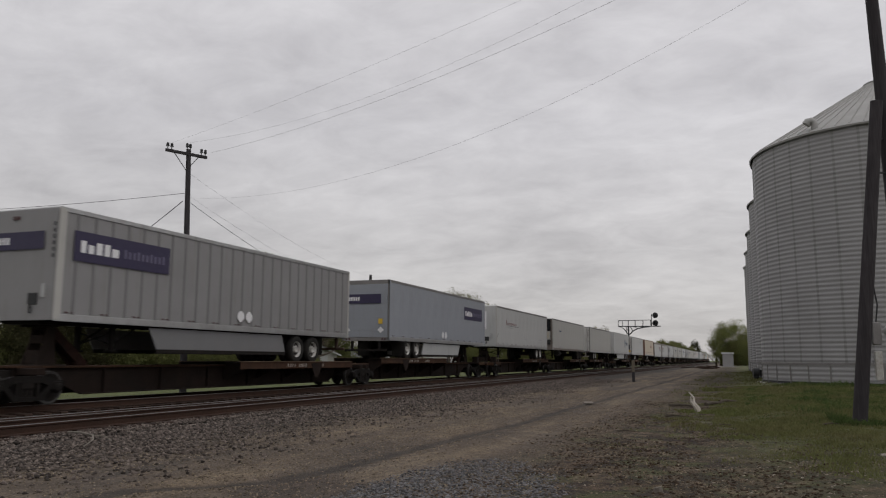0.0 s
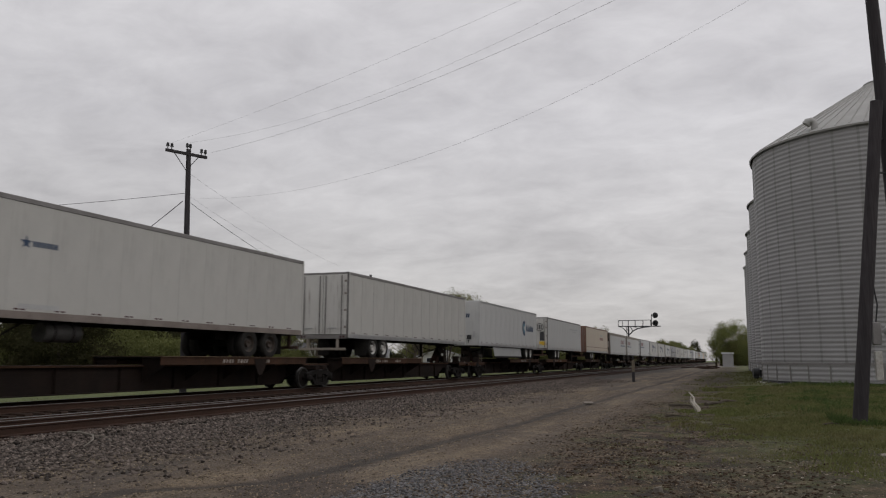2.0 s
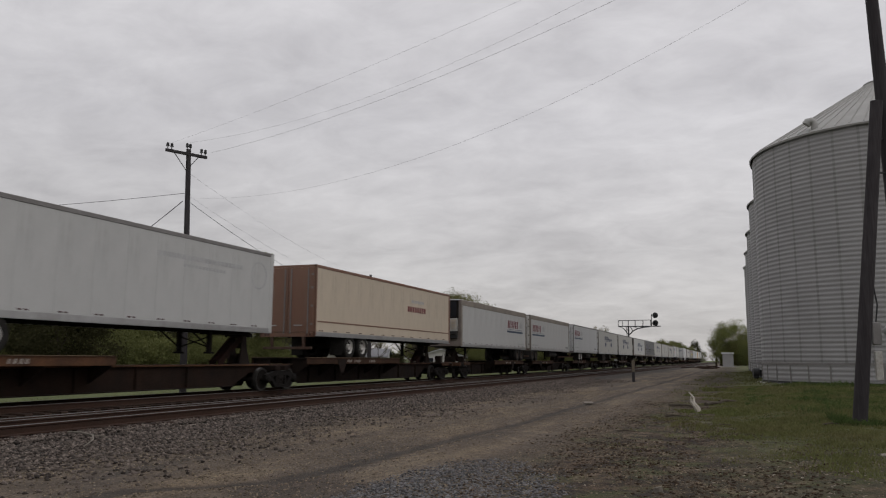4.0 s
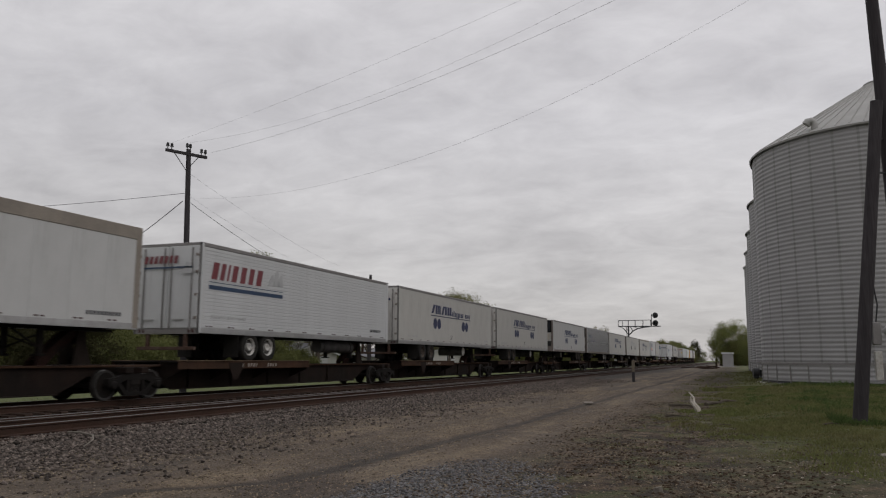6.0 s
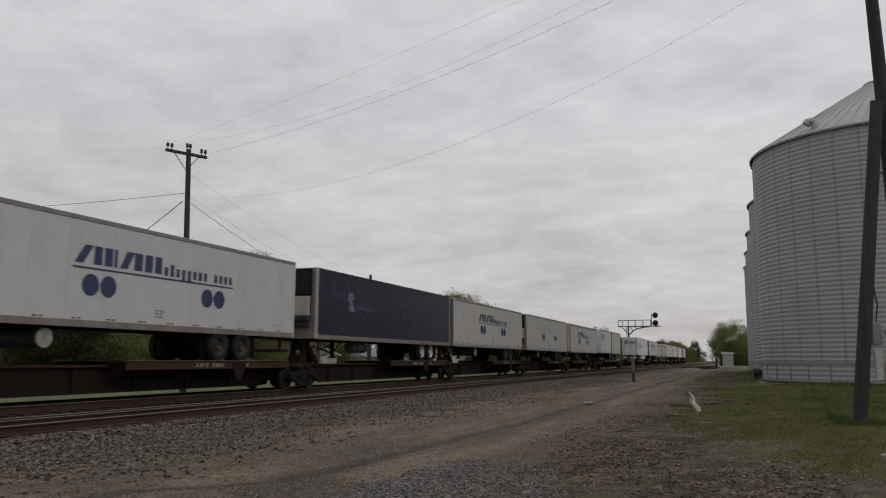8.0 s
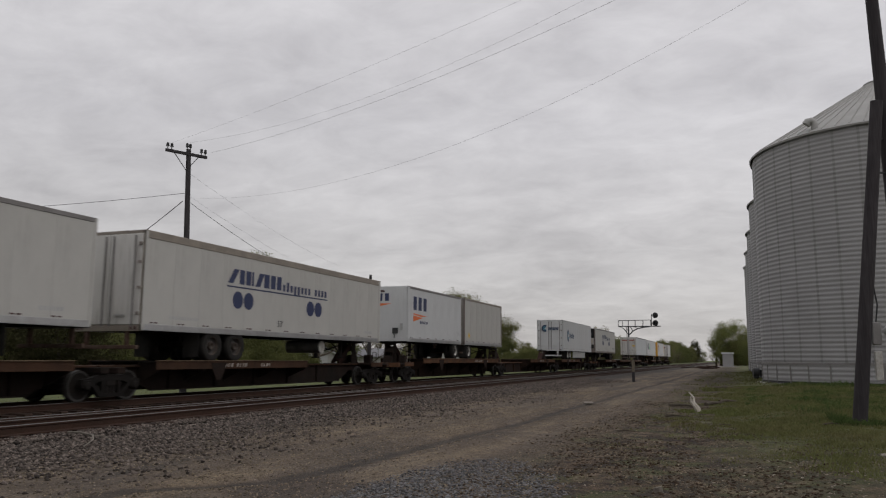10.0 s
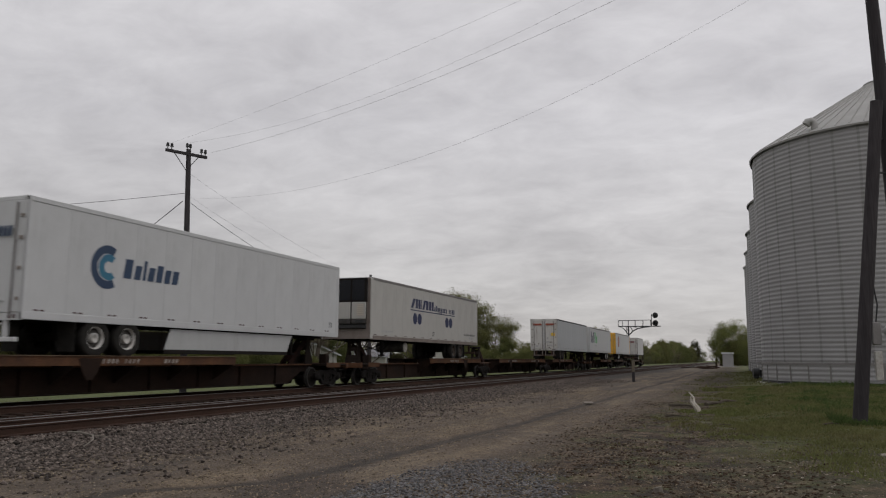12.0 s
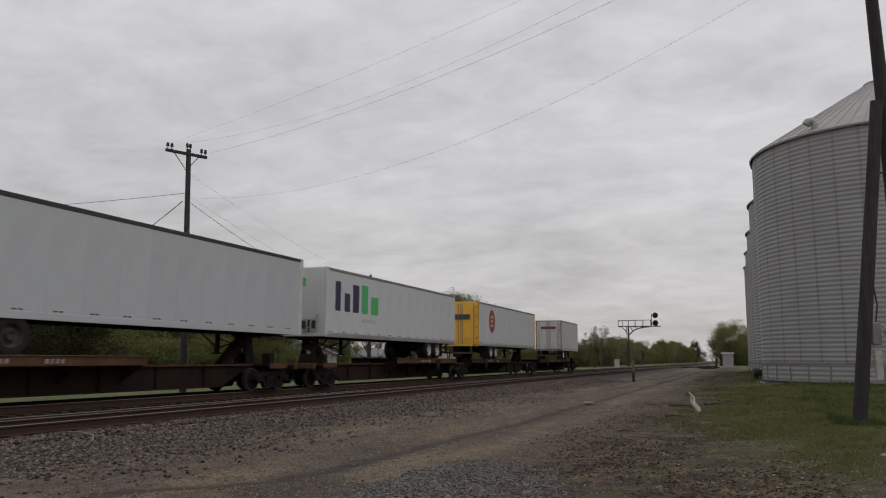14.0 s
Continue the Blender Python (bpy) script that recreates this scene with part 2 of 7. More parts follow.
LEAF_DARK = leaf_material("dark_evergreen_leaves", (0.054, 0.052, 0.024), (0.040, 0.040, 0.019))
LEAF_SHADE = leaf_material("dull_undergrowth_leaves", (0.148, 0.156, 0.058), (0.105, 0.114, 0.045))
# lighter and greyer than near leaves: distance haze mixed into the leaf colour
LEAF_FAR = leaf_material("hazy_green_far_leaves", (0.160, 0.160, 0.092), (0.12, 0.125, 0.072))
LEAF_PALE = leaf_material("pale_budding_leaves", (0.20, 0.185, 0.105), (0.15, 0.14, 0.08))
GRASS = leaf_material("grass_blades", (0.120, 0.134, 0.048), (0.140, 0.122, 0.062))
CLOD = material("dark_soil_clods", (0.062, 0.043, 0.029), 0.95, 0, (0.028, 0.020, 0.014), 6, 0.8, 25, 0.25, 0.2, island=0.35, gloss=0.1)
WEED = leaf_material("dark_weed_leaves", (0.072, 0.104, 0.032), (0.055, 0.080, 0.027))
CHIP = material("pale_stone_chips", (0.225, 0.195, 0.160), 0.9, 0, (0.12, 0.10, 0.08), 3, 0.7, 25, 0.2, 0.2, island=0.6, gloss=0.15)
STONE = material("crushed_stone", (0.120, 0.100, 0.087), 0.9, 0, (0.040, 0.031, 0.026), 9, 0.9, 25, 0.25, 0.2, island=0.72, gloss=0.15)
STONE_LOT = material("lot_gravel_stone", (0.172, 0.138, 0.098), 0.9, 0, (0.092, 0.072, 0.052), 3, 0.7, 25, 0.2, 0.2, island=0.75, gloss=0.15)
STONE_BLUE = material("bluish_gravel_stone", (0.122, 0.119, 0.121), 0.9, 0, (0.058, 0.056, 0.058), 3, 0.7, 25, 0.2, 0.2, island=0.7, gloss=0.15)
SIDING_WHITE = material("pale_house_siding", (0.40, 0.39, 0.365), 0.8, 0, (0.34, 0.33, 0.31), 1, 0.6, 20, 0.08, 0.1)
ROOF_GREY = material("grey_roof_shingles", (0.17, 0.17, 0.18), 0.9, 0, (0.13, 0.13, 0.14), 2, 0.6, 20, 0.2, 0.2)
SILL_MID = material("brown_car_side", (0.058, 0.030, 0.018), 0.88, 0, (0.022, 0.014, 0.010), 0.8, 0.9, 26, 0.25, 0.25, streak=0.6, dirt=(0.10, 0.05, 0.022), gloss=0.15)
RUBBLE = material("broken_brown_grey_rubble", (0.19, 0.17, 0.145), 0.95, 0, (0.10, 0.088, 0.074), 6, 0.8, 30, 0.2, 0.3, gloss=0.2)
TANK = material("dirty_dark_aluminium", (0.085, 0.08, 0.076), 0.6, 0.3, (0.03, 0.028, 0.026), 2.0, 0.9, 30, 0.2, 0.1, gloss=0.3)
TANK_END = material("pale_dirty_tank_end", (0.42, 0.41, 0.38), 0.6, 0.1, (0.24, 0.22, 0.19), 5.0, 0.8, 30, 0.15, 0.05)
# dirt streaks and scuffs, plus a base dimmed for the shade on end doors
DIRTY_DOOR = paint("scuffed_shaded_door_paint", (0.50, 0.49, 0.465), 0.9, 0.6, (0.15, 0.115, 0.09))
CONCRETE = material("pale_concrete", (0.36, 0.35, 0.33), 0.9, 0, (0.27, 0.26, 0.245), 1.5, 0.7, 20, 0.12, 0.2)
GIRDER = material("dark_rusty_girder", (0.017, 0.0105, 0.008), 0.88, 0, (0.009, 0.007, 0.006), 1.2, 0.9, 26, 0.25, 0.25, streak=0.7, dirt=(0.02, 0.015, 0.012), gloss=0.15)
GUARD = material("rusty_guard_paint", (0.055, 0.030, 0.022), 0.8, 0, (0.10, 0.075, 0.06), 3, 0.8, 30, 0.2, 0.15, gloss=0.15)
# rust-brown, darkened to hold the shade under the wheel platforms
SPINE_RUST = material("shaded_brown_spine_side", (0.025, 0.0135, 0.009), 0.88, 0, (0.011, 0.0075, 0.006), 0.7, 0.9, 22, 0.25, 0.25, streak=0.8, dirt=(0.016, 0.012, 0.010), gloss=0.15)
HITCH_STEEL = material("brown_grey_hitch_steel", (0.028, 0.020, 0.016), 0.85, 0, (0.020, 0.015, 0.013), 2.5, 0.9, 28, 0.2, 0.2, gloss=0.15)
LIP = material("pale_platform_lip", (0.16, 0.115, 0.075), 0.8, 0.1, (0.085, 0.055, 0.036), 1.5, 0.9, 28, 0.2, 0.2, gloss=0.2)
STENCIL = material("worn_white_stencil", (0.34, 0.31, 0.28), 0.8, 0, (0.13, 0.10, 0.08), 4, 0.9, 30, 0.15, 0.05, gloss=0.15)
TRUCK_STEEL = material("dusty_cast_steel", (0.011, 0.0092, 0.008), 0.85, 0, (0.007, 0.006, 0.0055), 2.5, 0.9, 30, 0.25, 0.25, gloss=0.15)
COOL = paint("cool_white_trailer_paint", (0.396, 0.412, 0.420), 0.1)
SKIRT = paint("skirt_panel_paint", (0.38, 0.385, 0.38), 0.6)
SKIRT_GREY = paint("grey_skirt_panel_paint", (0.155, 0.155, 0.158), 0.5)
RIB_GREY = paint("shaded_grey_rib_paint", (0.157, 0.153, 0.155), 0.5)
DIRTY_RAIL = material("dirty_brown_rail", (0.20, 0.17, 0.15), 0.7, 0.1, (0.12, 0.095, 0.08), 1.5, 0.8, 30, 0.12, 0.1)
TAN_TRIM = material("weathered_tan_trim", (0.23, 0.20, 0.165), 0.7, 0, (0.15, 0.13, 0.11), 1.5, 0.8, 30, 0.12, 0.1)

# ---- building blocks ----


class Geo:
    """Gathers faces for one mesh."""

    def __init__(self):
        self.v, self.f, self.k = [], [], []

    def add(self, verts, faces, slot=0):
        b = len(self.v)
        self.v += [tuple(p) for p in verts]
        self.f += [tuple(i + b for i in face) for face in faces]
        self.k += [slot] * len(faces)
        return self

    def box(self, x0, x1, y0, y1, z0, z1, slot=0):
        v = [(x, y, z) for x in (x0, x1) for y in (y0, y1) for z in (z0, z1)]
        return self.add(v, [(0, 1, 3, 2), (4, 6, 7, 5), (0, 4, 5, 1), (2, 3, 7, 6), (0, 2, 6, 4), (1, 5, 7, 3)], slot)

    def cbox(self, x0, x1, y0, y1, z0, z1, c=0.01, slot=0):
        """A box with chamfered edges."""
        c = min(c, (x1 - x0) / 2.2, (y1 - y0) / 2.2, (z1 - z0) / 2.2)
        xs, ys, zs = (x0, x1), (y0, y1), (z0, z1)
        v, f, ix = [], [], {}
        for i in (0, 1):
            for j in (0, 1):
                for k in (0, 1):
                    dx, dy, dz = (c, -c)[i], (c, -c)[j], (c, -c)[k]
                    for a, p in enumerate(((xs[i], ys[j] + dy, zs[k] + dz), (xs[i] + dx, ys[j], zs[k] + dz), (xs[i] + dx, ys[j] + dy, zs[k]))):
                        ix[i, j, k, a] = len(v)
                        v.append(p)
        for a in range(3):
            for s in (0, 1):
                ring = []
                for p, q in ((0, 0), (1, 0), (1, 1), (0, 1)):
                    key = [0, 0, 0]
                    key[a], key[(a + 1) % 3], key[(a + 2) % 3] = s, p, q
                    ring.append(ix[(*key, a)])
                f.append(tuple(ring if s else ring[::-1]))
        for a in range(3):
            b, d = (a + 1) % 3, (a + 2) % 3
            for p in (0, 1):
                for q in (0, 1):
                    e = []
                    for s in (0, 1):
                        key = [0, 0, 0]
                        key[a], key[b], key[d] = s, p, q
                        e.append((ix[(*key, b)], ix[(*key, d)]))
                    face = (e[0][0], e[0][1], e[1][1], e[1][0])
                    f.append(face if p != q else face[::-1])
        for i in (0, 1):
            for j in (0, 1):
                for k in (0, 1):
                    face = tuple(ix[i, j, k, a] for a in range(3))
                    f.append(face if (i + j + k) % 2 else face[::-1])
        return self.add(v, f, slot)

    def prism(self, outline, axis, a, b, slot=0):
        """A closed outline of (u, v) pushed along an axis from a to b: axis x takes (y, z), y takes (x, z), z takes (x, y)."""
        n = len(outline)
        put = {"x": lambda u, w, t: (t, u, w), "y": lambda u, w, t: (u, t, w), "z": lambda u, w, t: (u, w, t)}[axis]
        v = [put(u, w, a) for u, w in outline] + [put(u, w, b) for u, w in outline]
        f = [tuple(range(n))[::-1], tuple(range(n, 2 * n))] + [(i, (i + 1) % n, n + (i + 1) % n, n + i) for i in range(n)]
        return self.add(v, f, slot)

    def tube(self, p, q, r, r2=None, n=8, caps=True, slot=0):
        p, q = Vector(p), Vector(q)
        r2 = r if r2 is None else r2
        d = (q - p).normalized()
        u = d.orthogonal().normalized()
        w = d.cross(u)
        v = []
        for c, rr in ((p, r), (q, r2)):
            for i in range(n):
                a = 2 * math.pi * i / n
                v.append(c + rr * (math.cos(a) * u + math.sin(a) * w))
        f = [(i, (i + 1) % n, n + (i + 1) % n, n + i) for i in range(n)]
        if caps:
            f += [tuple(range(n))[::-1], tuple(range(n, 2 * n))]
        return self.add(v, f, slot)

    def sweep(self, points, radii, n=10, slot=0):
        """One closed skin round a bent or tapering line."""
        pts = [Vector(p) for p in points]
        v, f = [], []
        u = None
        for i, p in enumerate(pts):
            d = (pts[min(i + 1, len(pts) - 1)] - pts[max(i - 1, 0)]).normalized()
            u = d.orthogonal().normalized() if u is None else (u - d * u.dot(d)).normalized()
            w = d.cross(u)
            for k in range(n):
                a = 2 * math.pi * k / n
                v.append(p + radii[i] * (math.cos(a) * u + math.sin(a) * w))
        m = len(pts)
        for i in range(m - 1):
            for k in range(n):
                f.append((i * n + k, i * n + (k + 1) % n, (i + 1) * n + (k + 1) % n, (i + 1) * n + k))
        f += [tuple(range(n))[::-1], tuple(range((m - 1) * n, m * n))]
        return self.add(v, f, slot)

    def arc(self, c0, c1, r, hole, a0, a1, axis, t0, t1, n=28, ry=None):
        """A flat ring, or a part of one, in one piece, with its thickness along an axis."""
        put = {"x": lambda a, b, t: (t, a, b), "y": lambda a, b, t: (a, t, b)}[axis]
        ry = ry or r
        v, f = [], []
        for i in range(n + 1):
            a = radians(a0 + (a1 - a0) * i / n)
            c, s = math.cos(a), math.sin(a)
            v += [put(c0 + k * ry * c, c1 + k * r * s, t) for k in (1, max(hole, 0.02)) for t in (t0, t1)]
        for i in range(n):
            b, e = 4 * i, 4 * i + 4
            f += [(b, e, e + 1, b + 1), (b + 2, b + 3, e + 3, e + 2), (b, b + 2, e + 2, e), (b + 1, e + 1, e + 3, b + 3)]
        if abs(a1 - a0) < 359:
            f += [(0, 1, 3, 2), (4 * n, 4 * n + 2, 4 * n + 3, 4 * n + 1)]
        return self.add(v, f)

    def lathe(self, profile, axis="z", n=24, centre=(0, 0, 0), slot=0, slots=None):
        """A profile of (radius, height) turned round an axis."""
        v, f, k = [], [], []
        for r, h in profile:
            for i in range(n):
                a = 2 * math.pi * i / n
                c, s = r * math.cos(a), r * math.sin(a)
                p = {"z": (c, s, h), "x": (h, c, s), "y": (c, h, s)}[axis]
                v.append(tuple(p[j] + centre[j] for j in range(3)))
        for j in range(len(profile) - 1):
            for i in range(n):
                f.append((j * n + i, j * n + (i + 1) % n, (j + 1) * n + (i + 1) % n, (j + 1) * n + i))
                k.append(slots[j] if slots else slot)
        b = len(self.v)
        self.v += v
        self.f += [tuple(i + b for i in face) for face in f]
        self.k += k
        return self

    def mesh(self, name, mats, smooth=False):
        me = bpy.data.meshes.new(name)
        me.from_pydata([tuple(p) for p in self.v], [], self.f)
        for m in mats if isinstance(mats, (list, tuple)) else [mats]:
            me.materials.append(m)
        me.polygons.foreach_set("material_index", self.k)
        if smooth:
            me.polygons.foreach_set("use_smooth", [True] * len(self.f))
        bm = bmesh.new()
        bm.from_mesh(me)
        bmesh.ops.recalc_face_normals(bm, faces=bm.faces)
        bm.to_mesh(me)
        bm.free()
        if smooth:
            me.set_sharp_from_angle(angle=radians(40))
        return me


def part(name, geo, mats, parent, label="", smooth=False, at=None):
    """One mesh object under a thing or a part. geo: a Geo, or a mesh that is shared."""
    me = geo if isinstance(geo, bpy.types.Mesh) else geo.mesh(name, mats, smooth)
    ob = new(name, me)
    ob.parent = parent
    if at is not None:
        ob.matrix_basis = at if isinstance(at, Matrix) else Matrix.Translation(at)
    return tagged(ob, label)


def pieces(name, geo, mat, parent, label=""):
    """Each separate solid of a Geo as a part of its own."""
    root = list(range(len(geo.v)))

    def find(i):
        while root[i] != i:
            root[i] = root[root[i]]
            i = root[i]
        return i

    for face in geo.f:
        for i in face[1:]:
            root[find(i)] = find(face[0])
    solids = {}
    for face in geo.f:
        solids.setdefault(find(face[0]), []).append(face)
    for faces in solids.values():
        used = sorted({i for face in faces for i in face})
        at = {i: k for k, i in enumerate(used)}
        part(name, Geo().add([geo.v[i] for i in used], [tuple(at[i] for i in face) for face in faces]), mat, parent, label)


def thing(name, label, category, at=(0, 0, 0), group="", kind=""):
    ob = new(name)
    ob.empty_display_size = 0.3
    ob.matrix_basis = at if isinstance(at, Matrix) else Matrix.Translation(at)
    return tagged(ob, label, category, group, kind)


def mesh_np(name, verts, faces, mats):
    """A mesh from arrays: verts (n, 3), faces (m, 3)."""
    me = bpy.data.meshes.new(name)
    me.vertices.add(len(verts))
    me.vertices.foreach_set("co", np.ascontiguousarray(verts, dtype=np.float32).ravel())
    k = faces.shape[1]
    me.loops.add(faces.size)
    me.loops.foreach_set("vertex_index", np.ascontiguousarray(faces, dtype=np.int32).ravel())
    me.polygons.add(len(faces))
    me.polygons.foreach_set("loop_start", np.arange(0, faces.size, k, dtype=np.int32))
    for m in mats if isinstance(mats, (list, tuple)) else [mats]:
        me.materials.append(m)
    me.update(calc_edges=True)
    me.validate()
    return me

# ---- ground ----


def ground_height(x, y):
    def ease(a, b, t):
        t = np.clip((t - a) / (b - a), 0, 1)
        return t * t * (3 - 2 * t)
    h = 0.07 * (1 - ease(-11.25, -9.0, x)) - 0.32 * (1 - ease(-22.6, -20.6, x))
    h = h + 0.14 * ease(-1.0, 2.2, x)
    lot = ease(-9.6, -8.6, x)
    h = h + lot * (0.030 * np.sin(x * 1.7 + 0.35 * y) * np.sin(0.23 * y + 0.6 * x) + 0.014 * np.sin(3.1 * x + 1.9 * y) * np.sin(2.3 * y - 1.1 * x))
    rut = rut_line(y)
    h = h - 0.026 * np.exp(-((x - rut) / 0.17) ** 2) * lot
    return h


def rut_line(y):
    return -5.35 + 0.6 * (1 - np.exp(-np.clip(y - 8.0, 0, None) / 12.0)) - 1.1 * np.exp(-np.clip(y - 7.4, 0, None) / 0.6)


def stretch_axis(parts):
    out = []
    for a, b, step in parts:
        out += list(np.arange(a, b, step))
    return np.array(out + [parts[-1][1]])


def ground_material():
    m = bpy.data.materials.new("lot_ballast_and_grass")
    m.use_nodes = True
    nt = m.node_tree
    link = nt.links.new
    bsdf = nt.nodes["Principled BSDF"]
    bsdf.inputs["Roughness"].default_value = 0.95
    bsdf.inputs["Specular IOR Level"].default_value = 0.25
    tc = nt.nodes.new("ShaderNodeTexCoord")
    sep = nt.nodes.new("ShaderNodeSeparateXYZ")
    link(tc.outputs["Object"], sep.inputs[0])

    def tex(s, d=5.0, r=0.6, vec=None):
        n = nt.nodes.new("ShaderNodeTexNoise")
        n.inputs["Scale"].default_value, n.inputs["Detail"].default_value, n.inputs["Roughness"].default_value = s, d, r
        link(vec or tc.outputs["Object"], n.inputs["Vector"])
        return n.outputs["Fac"]

    def calc(op, a, b):
        n = nt.nodes.new("ShaderNodeMath")
        n.operation = op
        for i, v in enumerate((a, b)):
            if isinstance(v, (int, float)):
                n.inputs[i].default_value = v
            else:
                link(v, n.inputs[i])
        return n.outputs[0]

    def ramp(v, a, b, c=0.0, d=1.0):
        n = nt.nodes.new("ShaderNodeMapRange")
        for key, value in (("From Min", a), ("From Max", b), ("To Min", c), ("To Max", d)):
            n.inputs[key].default_value = value
        link(v, n.inputs["Value"])
        return n.outputs[0]

    def mix(fac, a, b, mode="MIX"):
        n = nt.nodes.new("ShaderNodeMixRGB")
        n.blend_type = mode
        for i, v in enumerate((fac, a, b)):
            if isinstance(v, (int, float)):
                n.inputs[i].default_value = v
            elif isinstance(v, tuple):
                n.inputs[i].default_value = (*v, 1)
            else:
                link(v, n.inputs[i])
        return n.outputs[0]

    drawn = nt.nodes.new("ShaderNodeMapping")
    drawn.inputs["Scale"].default_value = (1.0, 0.16, 1.0)
    link(tc.outputs["Object"], drawn.inputs["Vector"])
    wide, mid, fine, pebble, lane = tex(0.35, 4), tex(1.6, 5), tex(14, 4, 0.7), tex(48, 3, 0.7), tex(0.9, 5, 0.65, drawn.outputs[0])
    wob = calc("ADD", sep.outputs["X"], calc("MULTIPLY", calc("SUBTRACT", wide, 0.5), 2.6))
    wob = calc("ADD", wob, calc("MULTIPLY", calc("SUBTRACT", mid, 0.5), 2.2))
    lot = mix(ramp(mid, 0.35, 0.65), (0.128, 0.098, 0.070), (0.082, 0.064, 0.048))
    lot = mix(ramp(wide, 0.45, 0.7), lot, (0.108, 0.088, 0.070))
    lot = mix(ramp(lane, 0.46, 0.66), lot, (0.058, 0.048, 0.040))
    lot = mix(calc("MULTIPLY", ramp(lane, 0.48, 0.30), 0.8), lot, (0.178, 0.136, 0.090))
    soil = mix(ramp(mid, 0.42, 0.60), (0.034, 0.024, 0.016), (0.082, 0.056, 0.037))
    soil = mix(ramp(tex(4.5, 6, 0.7), 0.45, 0.62), soil, (0.024, 0.018, 0.014))
    # moss and low weeds in the bare soil
    soil = mix(calc("MULTIPLY", ramp(tex(1.1, 6, 0.72), 0.50, 0.60), 0.75), soil, (0.058, 0.064, 0.024))
    soil = mix(calc("MULTIPLY", ramp(tex(0.8, 5, 0.7), 0.56, 0.64), 0.6), soil, (0.112, 0.086, 0.060))
    grass = mix(ramp(mid, 0.40, 0.60), (0.070, 0.084, 0.027), (0.080, 0.074, 0.038))
    ballast = mix(ramp(fine, 0.35, 0.65), (0.050, 0.042, 0.036), (0.022, 0.019, 0.017))
    col = mix(ramp(wob, -3.6, -2.2), lot, soil)
    near_soil = ramp(calc("ADD", sep.outputs["Y"], calc("MULTIPLY", calc("SUBTRACT", mid, 0.5), 14.0)), 12.5, 17.5, 0.25, 1.0)
    col = mix(calc("MULTIPLY", ramp(wob, -0.9, 0.6), near_soil), col, grass)
    col = mix(ramp(calc("ADD", sep.outputs["X"], calc("ADD", calc("MULTIPLY", calc("SUBTRACT", mid, 0.5), 2.6), calc("MULTIPLY", calc("SUBTRACT", wide, 0.5), 2.4))), -8.3, -9.9), col, ballast)
    col = mix(ramp(sep.outputs["X"], -20.7, -21.3), col, mix(ramp(wide, 0.4, 0.6), (0.090, 0.104, 0.040), (0.074, 0.088, 0.034)))
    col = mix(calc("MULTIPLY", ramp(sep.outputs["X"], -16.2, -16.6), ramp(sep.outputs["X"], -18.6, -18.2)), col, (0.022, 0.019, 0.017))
    col = mix(calc("MULTIPLY", ramp(sep.outputs["X"], -11.2, -11.5), ramp(sep.outputs["X"], -16.4, -16.0)), col, mix(ramp(fine, 0.35, 0.65), (0.042, 0.034, 0.030), (0.026, 0.021, 0.019)))
    # damp tyre marks that curve through the lot
    def fade(y0, scale):
        run = calc("DIVIDE", calc("MAXIMUM", calc("SUBTRACT", sep.outputs["Y"], y0), 0.0), scale)
        return calc("EXPONENT", calc("SUBTRACT", 0.0, run), 0.0)
    line = calc("SUBTRACT", calc("SUBTRACT", -4.75, calc("MULTIPLY", 0.6, fade(8.0, 12.0))), calc("MULTIPLY", 1.1, fade(7.4, 0.6)))
    for off, dark, half in ((0.0, 0.92, 0.24), (1.75, 0.35, 0.26), (-1.3, 0.25, 0.3)):
        gap = calc("ABSOLUTE", calc("ADD", calc("SUBTRACT", sep.outputs["X"], calc("ADD", line, off)), calc("MULTIPLY", calc("SUBTRACT", mid, 0.5), 0.5)), 0.0)
        col = mix(calc("MULTIPLY", calc("MULTIPLY", ramp(gap, half, 0.10), dark), ramp(fine, 0.30, 0.55, 0.7, 1.0)), col, (0.040, 0.033, 0.028))
    # a smooth muddy hollow where the marks meet
    mud = calc("ADD", calc("POWER", calc("DIVIDE", calc("ADD", sep.outputs["X"], 4.75), 0.9), 2.0), calc("POWER", calc("DIVIDE", calc("SUBTRACT", sep.outputs["Y"], 8.3), 1.1), 2.0))
    col = mix(calc("MULTIPLY", ramp(calc("ADD", mud, calc("MULTIPLY", calc("SUBTRACT", mid, 0.5), 2.0)), 1.1, 0.5), 0.8), col, (0.052, 0.041, 0.034))
    col = mix(1.0, col, ramp(tex(3.2, 7, 0.75), 0.36, 0.64, 0.68, 1.32), "MULTIPLY")
    col = mix(1.0, col, ramp(fine, 0.3, 0.7, 0.65, 1.35), "MULTIPLY")
    col = mix(1.0, col, ramp(pebble, 0.32, 0.68, 0.5, 1.5), "MULTIPLY")
    link(col, bsdf.inputs["Base Color"])
    b = nt.nodes.new("ShaderNodeBump")
    b.inputs["Strength"].default_value, b.inputs["Distance"].default_value = 0.6, 0.04
    link(calc("ADD", fine, pebble), b.inputs["Height"])
    link(b.outputs[0], bsdf.inputs["Normal"])
    return m


